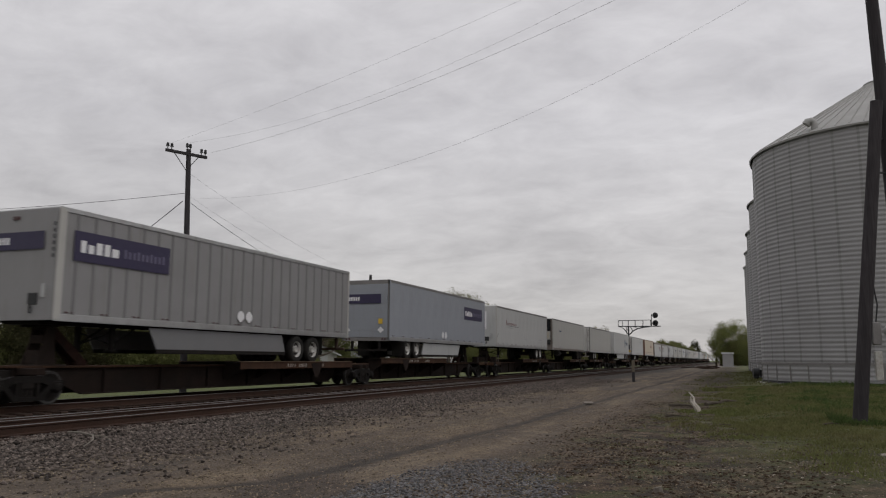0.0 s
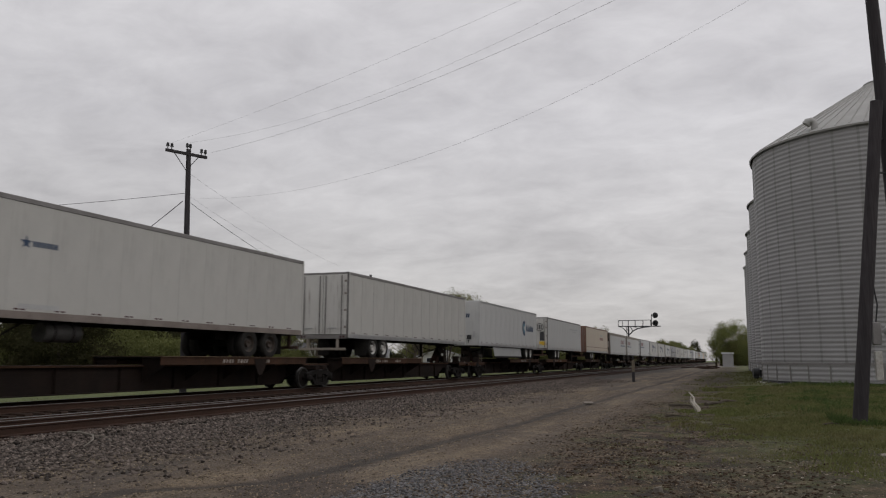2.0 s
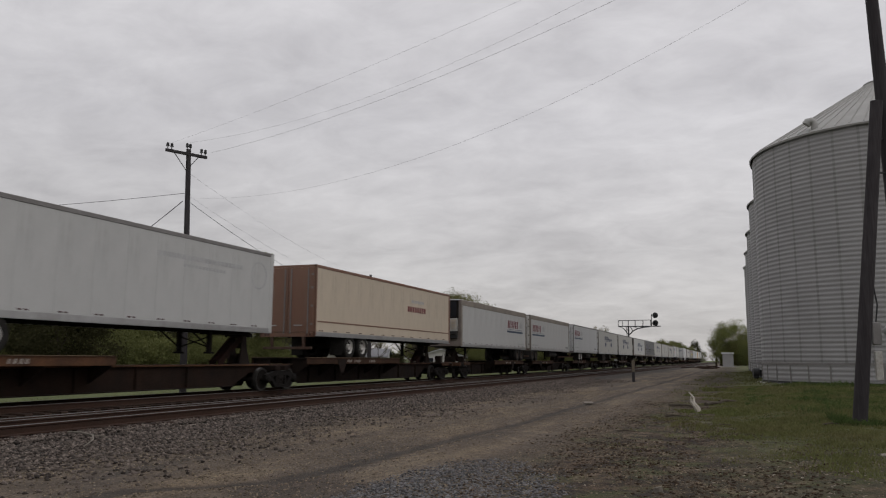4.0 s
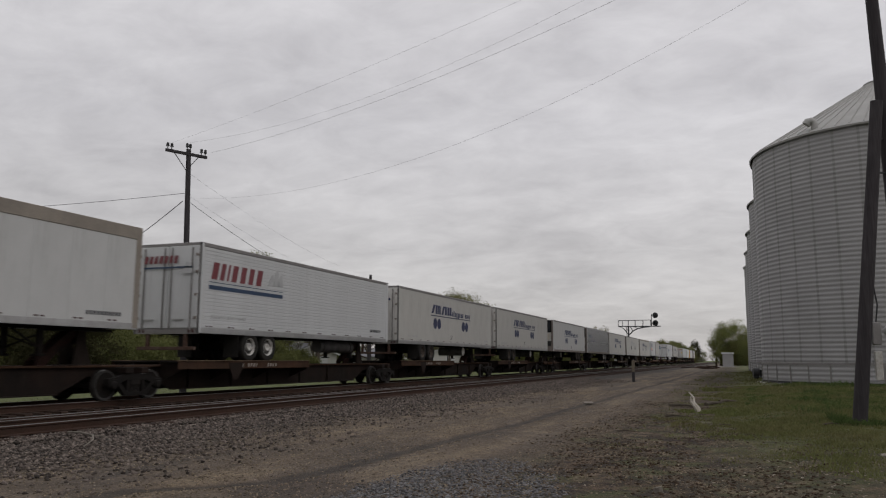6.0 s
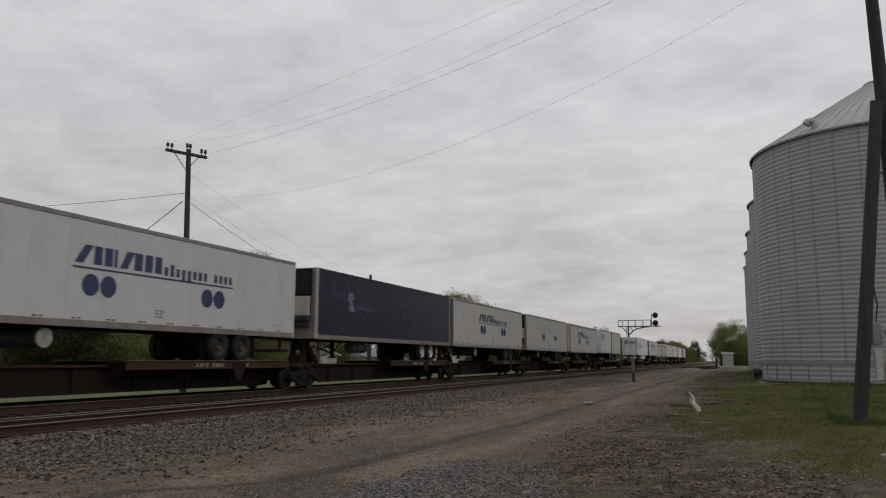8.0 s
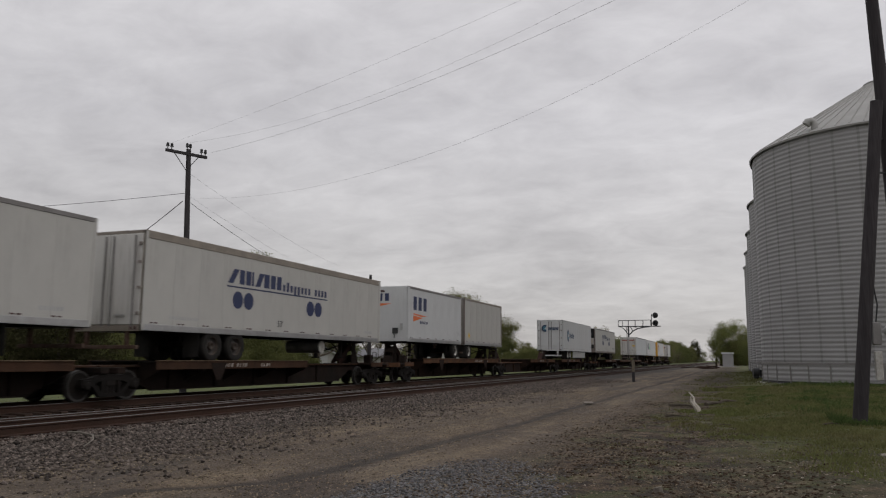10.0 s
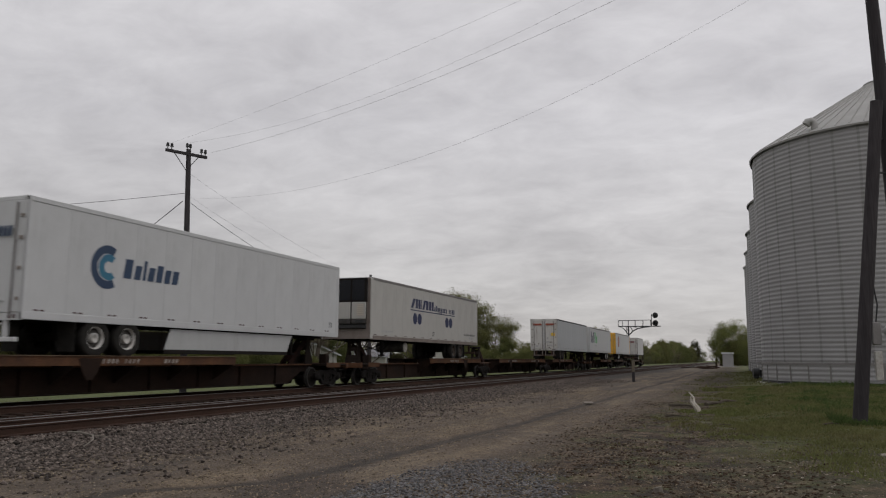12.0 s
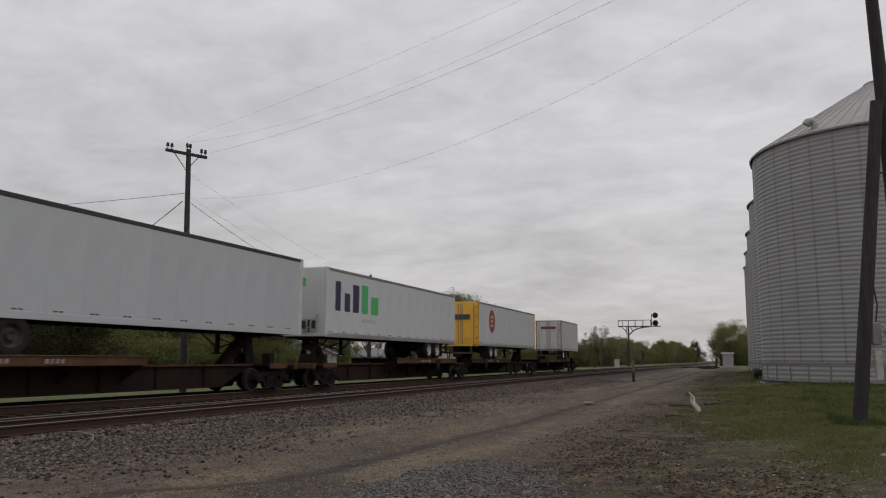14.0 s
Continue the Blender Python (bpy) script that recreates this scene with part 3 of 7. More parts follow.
def build_ground():
    xs = stretch_axis([(-3000, -400, 260), (-400, -60, 20), (-60, -24, 3), (-24, 12, 0.22), (12, 40, 1.5), (40, 400, 20), (400, 3000, 260)])
    ys = stretch_axis([(-600, -40, 40), (-40, 4, 2), (4, 40, 0.25), (40, 120, 1.5), (120, 600, 15), (600, 4600, 200)])
    gx, gy = np.meshgrid(xs, ys)
    gz = ground_height(gx, gy)
    v = np.stack([gx, gy, gz], -1).reshape(-1, 3)
    nx, ny = len(xs), len(ys)
    i = (np.arange(ny - 1)[:, None] * nx + np.arange(nx - 1)[None, :]).ravel()
    f = np.stack([i, i + 1, i + nx + 1, i + nx], -1)
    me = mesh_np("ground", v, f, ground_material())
    me.polygons.foreach_set("use_smooth", [True] * len(me.polygons))
    tagged(new("ground", me), "gravel lot, stone ballast and rough grass reaching the horizon", "ground", kind="structure")


build_ground()


def stones(name, n, area, sizes, mat, label, seed, keep=None, flat=0.5, lift=0.0):
    """Loose crushed stones, half sunk in the ground."""
    r = np.random.default_rng(seed)
    x = r.uniform(area[0], area[1], n)
    y = area[2] + (area[3] - area[2]) * r.random(n) ** 1.7
    if keep is not None:
        ok = keep(x, y, r)
        x, y = x[ok], y[ok]
    n = len(x)
    base = np.array([(1, 0, 0), (-1, 0, 0), (0, 1, 0), (0, -1, 0), (0, 0, 1), (0, 0, -1)], float)
    tri = np.array([(0, 2, 4), (2, 1, 4), (1, 3, 4), (3, 0, 4), (2, 0, 5), (1, 2, 5), (3, 1, 5), (0, 3, 5)])
    s = r.uniform(*sizes, n)[:, None, None] * r.uniform(0.6, 1.25, (n, 6, 1)) * 0.5
    p = base[None] * s
    p = p + r.normal(0, 0.12, p.shape) * s
    a = r.uniform(0, 6.283, n)
    t = r.uniform(-0.6, 0.6, n)
    c, q, ct, st = np.cos(a), np.sin(a), np.cos(t), np.sin(t)
    px, py, pz = p[..., 0], p[..., 1] * ct[:, None] - p[..., 2] * st[:, None], p[..., 1] * st[:, None] + p[..., 2] * ct[:, None]
    v = np.stack([px * c[:, None] - py * q[:, None] + x[:, None], px * q[:, None] + py * c[:, None] + y[:, None],
                  pz * flat + (lift + ground_height(x, y) + s[:, 0, 0] * 0.25 * flat)[:, None]], -1).reshape(-1, 3)
    f = (tri[None] + 6 * np.arange(n)[:, None, None]).reshape(-1, 3)
    tagged(new(name, mesh_np(name, v, f, mat)), label, "gravel", kind="stuff")


def tufts(x, y, r):
    f = np.array([noise.noise((a * 0.55, b * 0.4, 3.0)) + 0.6 * noise.noise((a * 1.9, b * 1.5, 9.0)) for a, b in zip(x, y)])
    return f + 0.34 * np.clip(x + 0.4 + 0.04 * np.clip(y - 13.5, -5, 0) * 5.0 - 0.05 * np.clip(y - 26, 0, 14), -1.4, 3.0) - 0.62 * np.clip((14.5 - y) / 4.0, 0, 1) + 0.30 * np.clip((y - 16) / 6.0, 0, 1) + r.normal(0, 0.16, len(x)) > 0.10


stones("ballast_stones", 62000, (-11.42, -6.6, 5.0, 62.0), (0.034, 0.102), STONE, "grey crushed ballast stones beside the near track", 3,
       keep=lambda x, y, r: x < -8.9 + 0.55 * np.sin(0.7 * y) + 0.3 * np.sin(2.3 * y + 1) - 1.1 + r.exponential(1.0, len(x)), flat=0.7)
stones("ballast_stones", 6000, (-15.9, -14.3, 8.0, 50.0), (0.04, 0.08), STONE, "grey crushed ballast stones between the tracks", 4)
stones("lot_gravel", 64000, (-9.9, -1.3, 5.5, 40.0), (0.012, 0.042), STONE_LOT, "small tan and grey gravel on the lot", 5,
       keep=lambda x, y, r: (np.abs(x - rut_line(y)) > r.uniform(0, 0.3, len(x))) & (x < -2.4 + r.normal(0, 0.9, len(x)))
       & (np.sin(1.9 * x + 0.5 * np.sin(0.4 * y)) + 0.8 * np.sin(0.8 * x - 0.33 * y) + r.normal(0, 0.9, len(x)) > -0.9))
stones("lot_gravel", 26000, (-5.0, -1.2, 4.8, 12.2), (0.026, 0.060), STONE_BLUE, "bluish grey gravel patch on the lot", 6,
       keep=lambda x, y, r: ((x + 3.0 + 0.10 * (y - 8)) / 1.25) ** 2 + ((y - 7.3) / 4.2) ** 2 + r.normal(0, 0.18, len(x)) < 1)
stones("lot_gravel", 24000, (-3.4, 3.6, 6.0, 19.0), (0.010, 0.042), STONE_LOT, "scattered brown stones at the grass edge", 7,
       keep=lambda x, y, r: ~tufts(x, y, r) & (x < 2.6 - 0.12 * (y - 8) + r.normal(0, 0.5, len(x))) & (np.sin(2.3 * x + 0.9 * y) + np.sin(1.1 * x - 1.7 * y + 2) + r.normal(0, 0.8, len(x)) > -0.3))
stones("soil_clods", 19000, (-4.2, 3.4, 6.5, 30.0), (0.016, 0.075), CLOD, "brown clods and broken bark on the bare soil", 20,
       keep=lambda x, y, r: (x < 1.9 - 0.10 * (y - 8) + r.normal(0, 0.6, len(x))) & (x > -3.2 + r.normal(0, 0.5, len(x))) & (np.sin(1.3 * x + 0.8 * y) + np.sin(2.1 * x - 0.7 * y + 2) + r.normal(0, 0.8, len(x)) > -0.2), flat=0.5)
stones("stone_chips", 5200, (-2.6, 3.6, 7.0, 20.0), (0.010, 0.060), CHIP, "pale broken stone chips on the bare soil", 8,
       keep=lambda x, y, r: np.exp(-((x - 0.7 - 0.10 * (12 - y)) / 1.3) ** 2 - ((y - 12) / 2.6) ** 2) + 0.06 > r.random(len(x)), flat=0.35)
stones("stone_chips", 700, (-9.5, -2.0, 6.0, 30.0), (0.012, 0.040), CHIP, "pale stone chips strewn over the lot", 9, flat=0.35)
stones("ballast_stones", 12000, (-11.96, -11.1, 6.0, 70.0), (0.04, 0.095), STONE, "ballast stones heaped over the tie ends", 10,
       keep=lambda x, y, r: x > -11.62 - 0.2 * np.abs(np.sin(6.04 * y)) - r.exponential(0.05, len(x)), flat=0.7, lift=0.03)


def grass(name, n, area, height, seed, label, keep=None, far=1.6, width=0.006, mat=None):
    """Bent blades, two triangles each."""
    r = np.random.default_rng(seed)
    x = r.uniform(area[0], area[1], n)
    y = area[2] + (area[3] - area[2]) * r.random(n) ** far
    if keep is not None:
        ok = keep(x, y, r)
        x, y = x[ok], y[ok]
    n = len(x)
    lush = np.array([noise.noise((p * 0.45, q * 0.3, 5.0)) + 0.5 * noise.noise((p * 1.6, q * 1.2, 2.0)) for p, q in zip(x, y)])
    h = r.uniform(*height, n) * np.clip(0.85 + 1.3 * lush, 0.35, 2.2) * np.clip((y - 5) / 14, 0.4, 1.0)
    a = r.uniform(0, 6.283, n)
    lean = r.uniform(0.1, 0.9, n) * h
    w = width * (1 + y / 18)
    z = ground_height(x, y) - 0.01
    dx, dy = np.cos(a), np.sin(a)
    b = r.uniform(0, 6.283, n)
    ex, ey = np.cos(b) * w, np.sin(b) * w
    v = np.stack([np.stack([x - ex, y - ey, z], -1), np.stack([x + ex, y + ey, z], -1),
                  np.stack([x + dx * lean * 0.35 + ex * 0.7, y + dy * lean * 0.35 + ey * 0.7, z + h * 0.6], -1),
                  np.stack([x + dx * lean, y + dy * lean, z + h], -1)], 1).reshape(-1, 3)
    k = 4 * np.arange(n)[:, None]
    f = np.concatenate([k + np.array([[0, 1, 2]]), k + np.array([[0, 2, 3]])], 0)
    tagged(new(name, mesh_np(name, v, f, mat or GRASS)), label, "grass", kind="stuff")


grass("grass", 330000, (-2.2, 9.0, 6.0, 46.0), (0.02, 0.085), 11, "patchy spring grass and weeds beside the lot", tufts, 1.25)
grass("grass", 34000, (1.0, 9.0, 18.5, 48.0), (0.07, 0.17), 14, "tall lush grass and weeds round the poles and bins",
      lambda x, y, r: tufts(x - 1.2, y, r) & (np.sin(1.3 * x + 0.5 * y) + np.sin(0.7 * y - 0.9 * x + 1) + r.normal(0, 0.5, len(x)) > 0.1), 1.2)
grass("grass", 150000, (-0.6, 9.5, 14.5, 48.0), (0.03, 0.10), 15, "close green grass between the lot and the bins",
      lambda x, y, r: x > 0.1 - 0.012 * (y - 16) * (y - 16) / 10 + 0.9 * np.sin(0.5 * y) * np.cos(1.1 * x) + r.normal(0, 0.35, len(x)), 0.85, 0.007)


def weed_patches(x, y, r):
    """Rank weeds grow in clumps."""
    f = np.array([noise.noise((a * 0.8, b * 0.55, 21.0)) + 0.5 * noise.noise((a * 2.4, b * 1.8, 4.0)) for a, b in zip(x, y)])
    lush = np.exp(-((y - 28) / 8) ** 2) * np.clip((x - 0.6) / 2.0, 0, 1)
    return f + 0.55 * lush + r.normal(0, 0.06, len(x)) > 0.36


grass("weeds", 90000, (0.2, 9.5, 19.0, 46.0), (0.04, 0.15), 16, "dark green weeds in clumps among the grass", weed_patches, 0.9, 0.0055, WEED)
grass("weeds", 16000, (-2.6, 4.0, 8.0, 20.0), (0.02, 0.06), 19, "low tufts of grass on the bare soil", lambda x, y, r: weed_patches(1.7 * x, 1.7 * y, r), 1.0, 0.004)
grass("weeds", 2600, (1.9, 3.4, 18.8, 20.5), (0.06, 0.24), 17, "tall weeds round the foot of the poles", None, 1.0, 0.004, WEED)
grass("weeds", 5000, (1.8, 12.0, 46.5, 49.2), (0.05, 0.20), 18, "weeds along the foot of the bins", None, 1.0, 0.005, WEED)
grass("grass", 26000, (-3.5, 14.0, 38.0, 110.0), (0.05, 0.14), 12, "rough grass in front of the grain bins", tufts, 1.0)
grass("grass", 26000, (-40.0, -21.6, 10.0, 150.0), (0.03, 0.08), 13, "mown grass beyond the tracks", None, 1.3)

# ---- tracks ----


def track(name, x, label, near, seed, guard=0.0):
    t = thing(name, label, "railway track", (x, 0, 0), kind="structure")
    prof = [(-0.07, 0), (0.07, 0), (0.07, 0.012), (0.014, 0.03), (0.012, 0.125), (0.034, 0.14), (0.036, 0.165), (-0.036, 0.165), (-0.034, 0.14), (-0.012, 0.125), (-0.014, 0.03), (-0.07, 0.012)]
    for side in (-0.7525, 0.7525):
        g = Geo()
        g.prism([(side + u, RAIL_TOP - 0.175 + w) for u, w in prof], "y", -120, 1500)
        part("rail", g, RAIL_SIDE, t, "rust-brown steel rail")
        h = Geo()
        h.prism([(side - 0.030, RAIL_TOP - 0.011), (side + 0.030, RAIL_TOP - 0.011), (side + 0.022, RAIL_TOP), (side - 0.022, RAIL_TOP)], "y", -120, 1500)
        part("rail_head", h, RAIL_HEAD, t, "worn bright running surface of the rail")
    if guard:
        g = Geo()
        g.prism([(guard + u, RAIL_TOP - 0.175 + w) for u, w in prof], "y", -120, 400)
        part("guard_rail", g, RAIL_SIDE, t, "rusty inner guard rail")
        h = Geo()
        h.prism([(guard - 0.03, RAIL_TOP - 0.011), (guard + 0.03, RAIL_TOP - 0.011), (guard + 0.024, RAIL_TOP), (guard - 0.024, RAIL_TOP)], "y", -120, 400)
        part("rail_head", h, RAIL_HEAD, t, "dull top of the guard rail")
    r = random.Random(seed)
    tie = Geo().cbox(-1.3, 1.3, -0.115, 0.115, -0.12, 0.0, 0.012).mesh("tie", TIE_WOOD)
    rest = Geo()
    y, count = -30.0, 0
    while y < 900:
        if near[0] < y < near[1]:
            part("tie", tie, None, t, at=pose(r.uniform(-0.05, 0.05), y, 0.125 + r.uniform(-0.008, 0.006), 0, 0, r.uniform(-1.2, 1.2)))
            count += 1
        elif y < 320:
            rest.box(-1.3 + r.uniform(-0.05, 0.05), 1.3, y - 0.11, y + 0.11, 0.0, 0.125)
        y += 0.52 + r.uniform(-0.02, 0.02)
    tagged(part("ties", rest, TIE_WOOD, t, "creosoted wooden ties"), kind="stuff")
    return t


track("siding_track", SIDING_X, "empty near railway track with dull rails on worn wooden ties", (6.0, 130.0), 21, -0.27)
track("main_track", TRAIN_X, "main railway track that the train runs on", (8.0, 60.0), 22)

# ---- grain bins ----
BIN_R, EAVE, PEAK = 8.1, 14.9, 19.7


def grain_bin():
    t = thing("grain_bin", "tall corrugated galvanised grain bin with a cone roof", "grain bin", group="row of grain bins")
    prof, waves = [], 55
    z0 = 0.0
    for i in range(waves * 4 + 1):
        z = z0 + (EAVE - z0) * i / (waves * 4)
        prof.append((BIN_R + 0.021 * math.sin(i * math.pi / 2), z))
    part("wall", Geo().lathe(prof, n=96), GALV, t, "corrugated galvanised steel wall", smooth=True)
    part("base_ring", Geo().lathe([(BIN_R - 0.3, -0.4), (BIN_R + 0.10, -0.4), (BIN_R + 0.10, 0.03), (BIN_R + 0.03, 0.05), (BIN_R + 0.03, 0.14), (BIN_R, 0.16)], n=64), SIGNAL, t, "dark steel base angle")
    cone = [(BIN_R + 0.16, EAVE - 0.10), (BIN_R + 0.18, EAVE + 0.02), (BIN_R + 0.05, EAVE + 0.1), (0.95, PEAK - 0.25)]
    part("roof", Geo().lathe(cone, n=96), GALV_ROOF, t, "ribbed galvanised cone roof")
    slope = (PEAK - 0.25 - EAVE - 0.1) / (BIN_R + 0.05 - 0.95)
    rib = Geo()
    rib.prism([(-0.035, 0.0), (0.035, 0.0), (0.02, 0.06), (-0.02, 0.06)], "x", 0.95, BIN_R + 0.05)
    rib.v = [(x, y, z + EAVE + 0.1 + slope * (BIN_R + 0.05 - x)) for x, y, z in rib.v]
    rib = rib.mesh("roof_rib", GALV_ROOF)
    for i in range(66):
        part("roof_rib", rib, None, t, at=pose(0, 0, 0, 0, 0, i * 360 / 66 + 3))
    # the lapped edge of each sheet follows the corrugation
    lap = Geo()
    rows = [(r + 0.012, z) for r, z in prof[18:-2:1]]
    v = [(r, s, z) for r, z in rows for s in (-0.075, 0.075)] + [(rows[k][0] - 0.05, s, rows[k][1]) for k in (0, -1) for s in (-0.075, 0.075)]
    m = len(rows)
    lap.add(v, [(2 * k, 2 * k + 1, 2 * k + 3, 2 * k + 2) for k in range(m - 1)] + [(2 * m, 2 * m + 1, 1, 0), (2 * m - 2, 2 * m - 1, 2 * m + 3, 2 * m + 2)])
    seam = lap.mesh("wall_seam", LAP, True)
    for i in range(36):
        part("wall_seam", seam, None, t, at=pose(0, 0, 0, 0, 0, i * 10 + 1.5))
    # the lowest ring of sheets is turned half a sheet, with bolted stiffeners over its laps
    part("ring_lap", Geo().lathe([(BIN_R + 0.020, 1.14), (BIN_R + 0.034, 1.15), (BIN_R + 0.034, 1.27), (BIN_R + 0.020, 1.28)], n=96), TOP_TRIM, t, "dark lap above the lowest ring of sheets", smooth=True)
    foot = Geo().cbox(BIN_R + 0.01, BIN_R + 0.042, -0.05, 0.05, 0.05, 1.13, 0.008).mesh("stiffener", TOP_TRIM)
    for i in range(36):
        part("stiffener", foot, None, t, at=pose(0, 0, 0, 0, 0, i * 10 + 5.0))
    cap = Geo().lathe([(1.0, PEAK - 0.32), (1.0, PEAK - 0.12), (0.94, PEAK - 0.08), (0.0, PEAK + 0.06)], n=24)
    part("peak_cap", cap, GALV_ROOF, t, "round steel lid at the peak", smooth=True)
    for a in (233,):
        v = Geo()
        v.sweep([(0, 0, -0.3), (0, 0, 0.2), (0.05, 0, 0.38), (0.18, 0, 0.46), (0.36, 0, 0.42), (0.46, 0, 0.28)], [0.2, 0.2, 0.22, 0.24, 0.25, 0.25], 16)
        ra = BIN_R - 0.35
        part("roof_vent", v, GALV_ROOF, t, "grey gooseneck roof vent", smooth=True,
             at=pose(ra * math.cos(radians(a)), ra * math.sin(radians(a)), EAVE + 0.1 + slope * 0.40, 0, 0, a - 55))
    return t


def aeration_fan(x, y, turn):
    t = thing("aeration_fan", "dark round aeration fan on a stand beside a grain bin", "fan", pose(x, y, 0.14, 0, 0, turn), group="aeration fans")
    part("housing", Geo().lathe([(0.0, -0.3), (0.42, -0.3), (0.46, -0.2), (0.46, 0.2), (0.36, 0.3), (0.0, 0.3)], axis="y", n=20, centre=(0, 0, 0.62)), BLACK, t, "black fan housing", smooth=True)
    part("duct", Geo().cbox(-0.3, 0.3, 0.3, 1.2, 0.3, 0.9, 0.02), SIGNAL, t, "dark transition duct")
    for px in (-0.35, 0.29):
        part("leg", Geo().box(px, px + 0.06, -0.2, 0.2, -0.05, 0.3), SIGNAL, t)
    return t


aeration_fan(2.05, 62.6, -60).scale = (0.75, 0.75, 0.75)
aeration_fan(1.35, 66.2, -80).scale = (0.75, 0.75, 0.75)
pad = thing("bin_foundation", "low pale concrete foundation ring under a grain bin", "foundation", (9.65, 56.9, 0.0))
part("slab", Geo().lathe([(0.0, -0.2), (BIN_R + 0.42, -0.2), (BIN_R + 0.42, 0.10), (BIN_R + 0.36, 0.135), (0.0, 0.135)], n=64), CONCRETE, pad)
first_bin = grain_bin()
first_bin.matrix_basis = pose(9.65, 56.9, 0.14, 0, 0, 0)
for k in range(1, 5):
    copy_thing(first_bin, pose(9.65, 56.9 + 16.55 * k, 0.14, 0, 0, 7 * k))

# ---- poles and wires ----


def insulator(name, parent, at, k=1.0):
    g = Geo().lathe([(0.0, 0.0), (0.018, 0.0), (0.018, 0.10), (0.065 * k, 0.11), (0.07 * k, 0.16), (0.045, 0.18), (0.06 * k, 0.2), (0.055, 0.25), (0.03, 0.28), (0.0, 0.285)], n=10)
    return part(name, g, BLACK, parent, "dark pin insulator", smooth=True, at=at)


def utility_pole(x, y, top, r, label, arm=None, lean=(0, 0), wood=None):
    base = float(ground_height(np.array(x), np.array(y)))
    t = thing("utility_pole", label, "utility pole", (x, y, base), group="utility poles")
    h = top - base
    g = Geo()
    rows = [i / 8 for i in range(9)]
    g.sweep([(lean[0] * a, lean[1] * a, -0.3 + (h + 0.3) * a) for a in rows], [r * (1.25 - 0.42 * a) for a in rows], 12)
    part("shaft", g, wood or WOOD_POLE, t, smooth=True)
    if arm:
        (ax, ay), half, zt = arm
        d = Vector((ax, ay, 0)).normalized()
        z = zt - base
        p, q = d * -half, d * half
        ang = math.degrees(math.atan2(d.y, d.x))
        part("crossarm", Geo().cbox(-half, half, -0.055, 0.055, -0.06, 0.06, 0.008), WOOD_POLE, t, at=pose(lean[0], lean[1] - 0.12, z, 0, 0, ang))
        for s in (-1, 1):
            part("arm_brace", Geo().tube((s * 0.55 * d.x + lean[0], s * 0.55 * d.y - 0.12 + lean[1], z - 0.05), (lean[0], lean[1] - 0.1, z - 0.72), 0.018, n=6), SIGNAL, t)
        for u in (-half + 0.08, -half + 0.26, half - 0.26, half - 0.08):
            insulator("insulator", t, (d.x * u + lean[0], d.y * u - 0.12 + lean[1], z + 0.06))
        for u in (-0.07, 0.07):
            insulator("insulator", t, (d.x * u + lean[0], d.y * u + lean[1], h - 0.02))
    return t


POLE = (-21.39, 26.97)
utility_pole(POLE[0], POLE[1], 10.32, 0.12, "tall dark wooden utility pole with a crossarm and insulators", ((0.79, 1.68), 0.93, 10.1), lean=(-0.21, -0.17))
POLE_FAR = (-34.6, 71.9)
utility_pole(*POLE_FAR, 9.95, 0.17, "plain dark wooden utility pole beside the houses")
POLE_LEFT = (-56.1, 49.5)
utility_pole(*POLE_LEFT, 10.9, 0.125, "bleached tan utility pole among the trees", lean=(0.15, 0.1), wood=WOOD_TAN)
street = utility_pole(-62.0, 170.0, 9.7, 0.11, "slim pole carrying a street light on a bracket")
utility_pole(-60.0, 149.5, 9.2, 0.16, "pale slim utility pole beside the white house", wood=WOOD_TAN)
part("lamp_bracket", Geo().tube((0, 0, 9.0), (-0.9, -0.5, 9.3), 0.05).tube((-0.9, -0.5, 9.3), (-2.6, -1.3, 9.4), 0.05), ALU, street, "thin curved metal bracket")
part("lamp_head", Geo().lathe([(0.0, 0.0), (0.26, 0.02), (0.3, 0.16), (0.12, 0.3), (0.0, 0.32)], n=12), ALU, street, "pale lamp head", at=(-2.8, -1.4, 9.2), smooth=True)


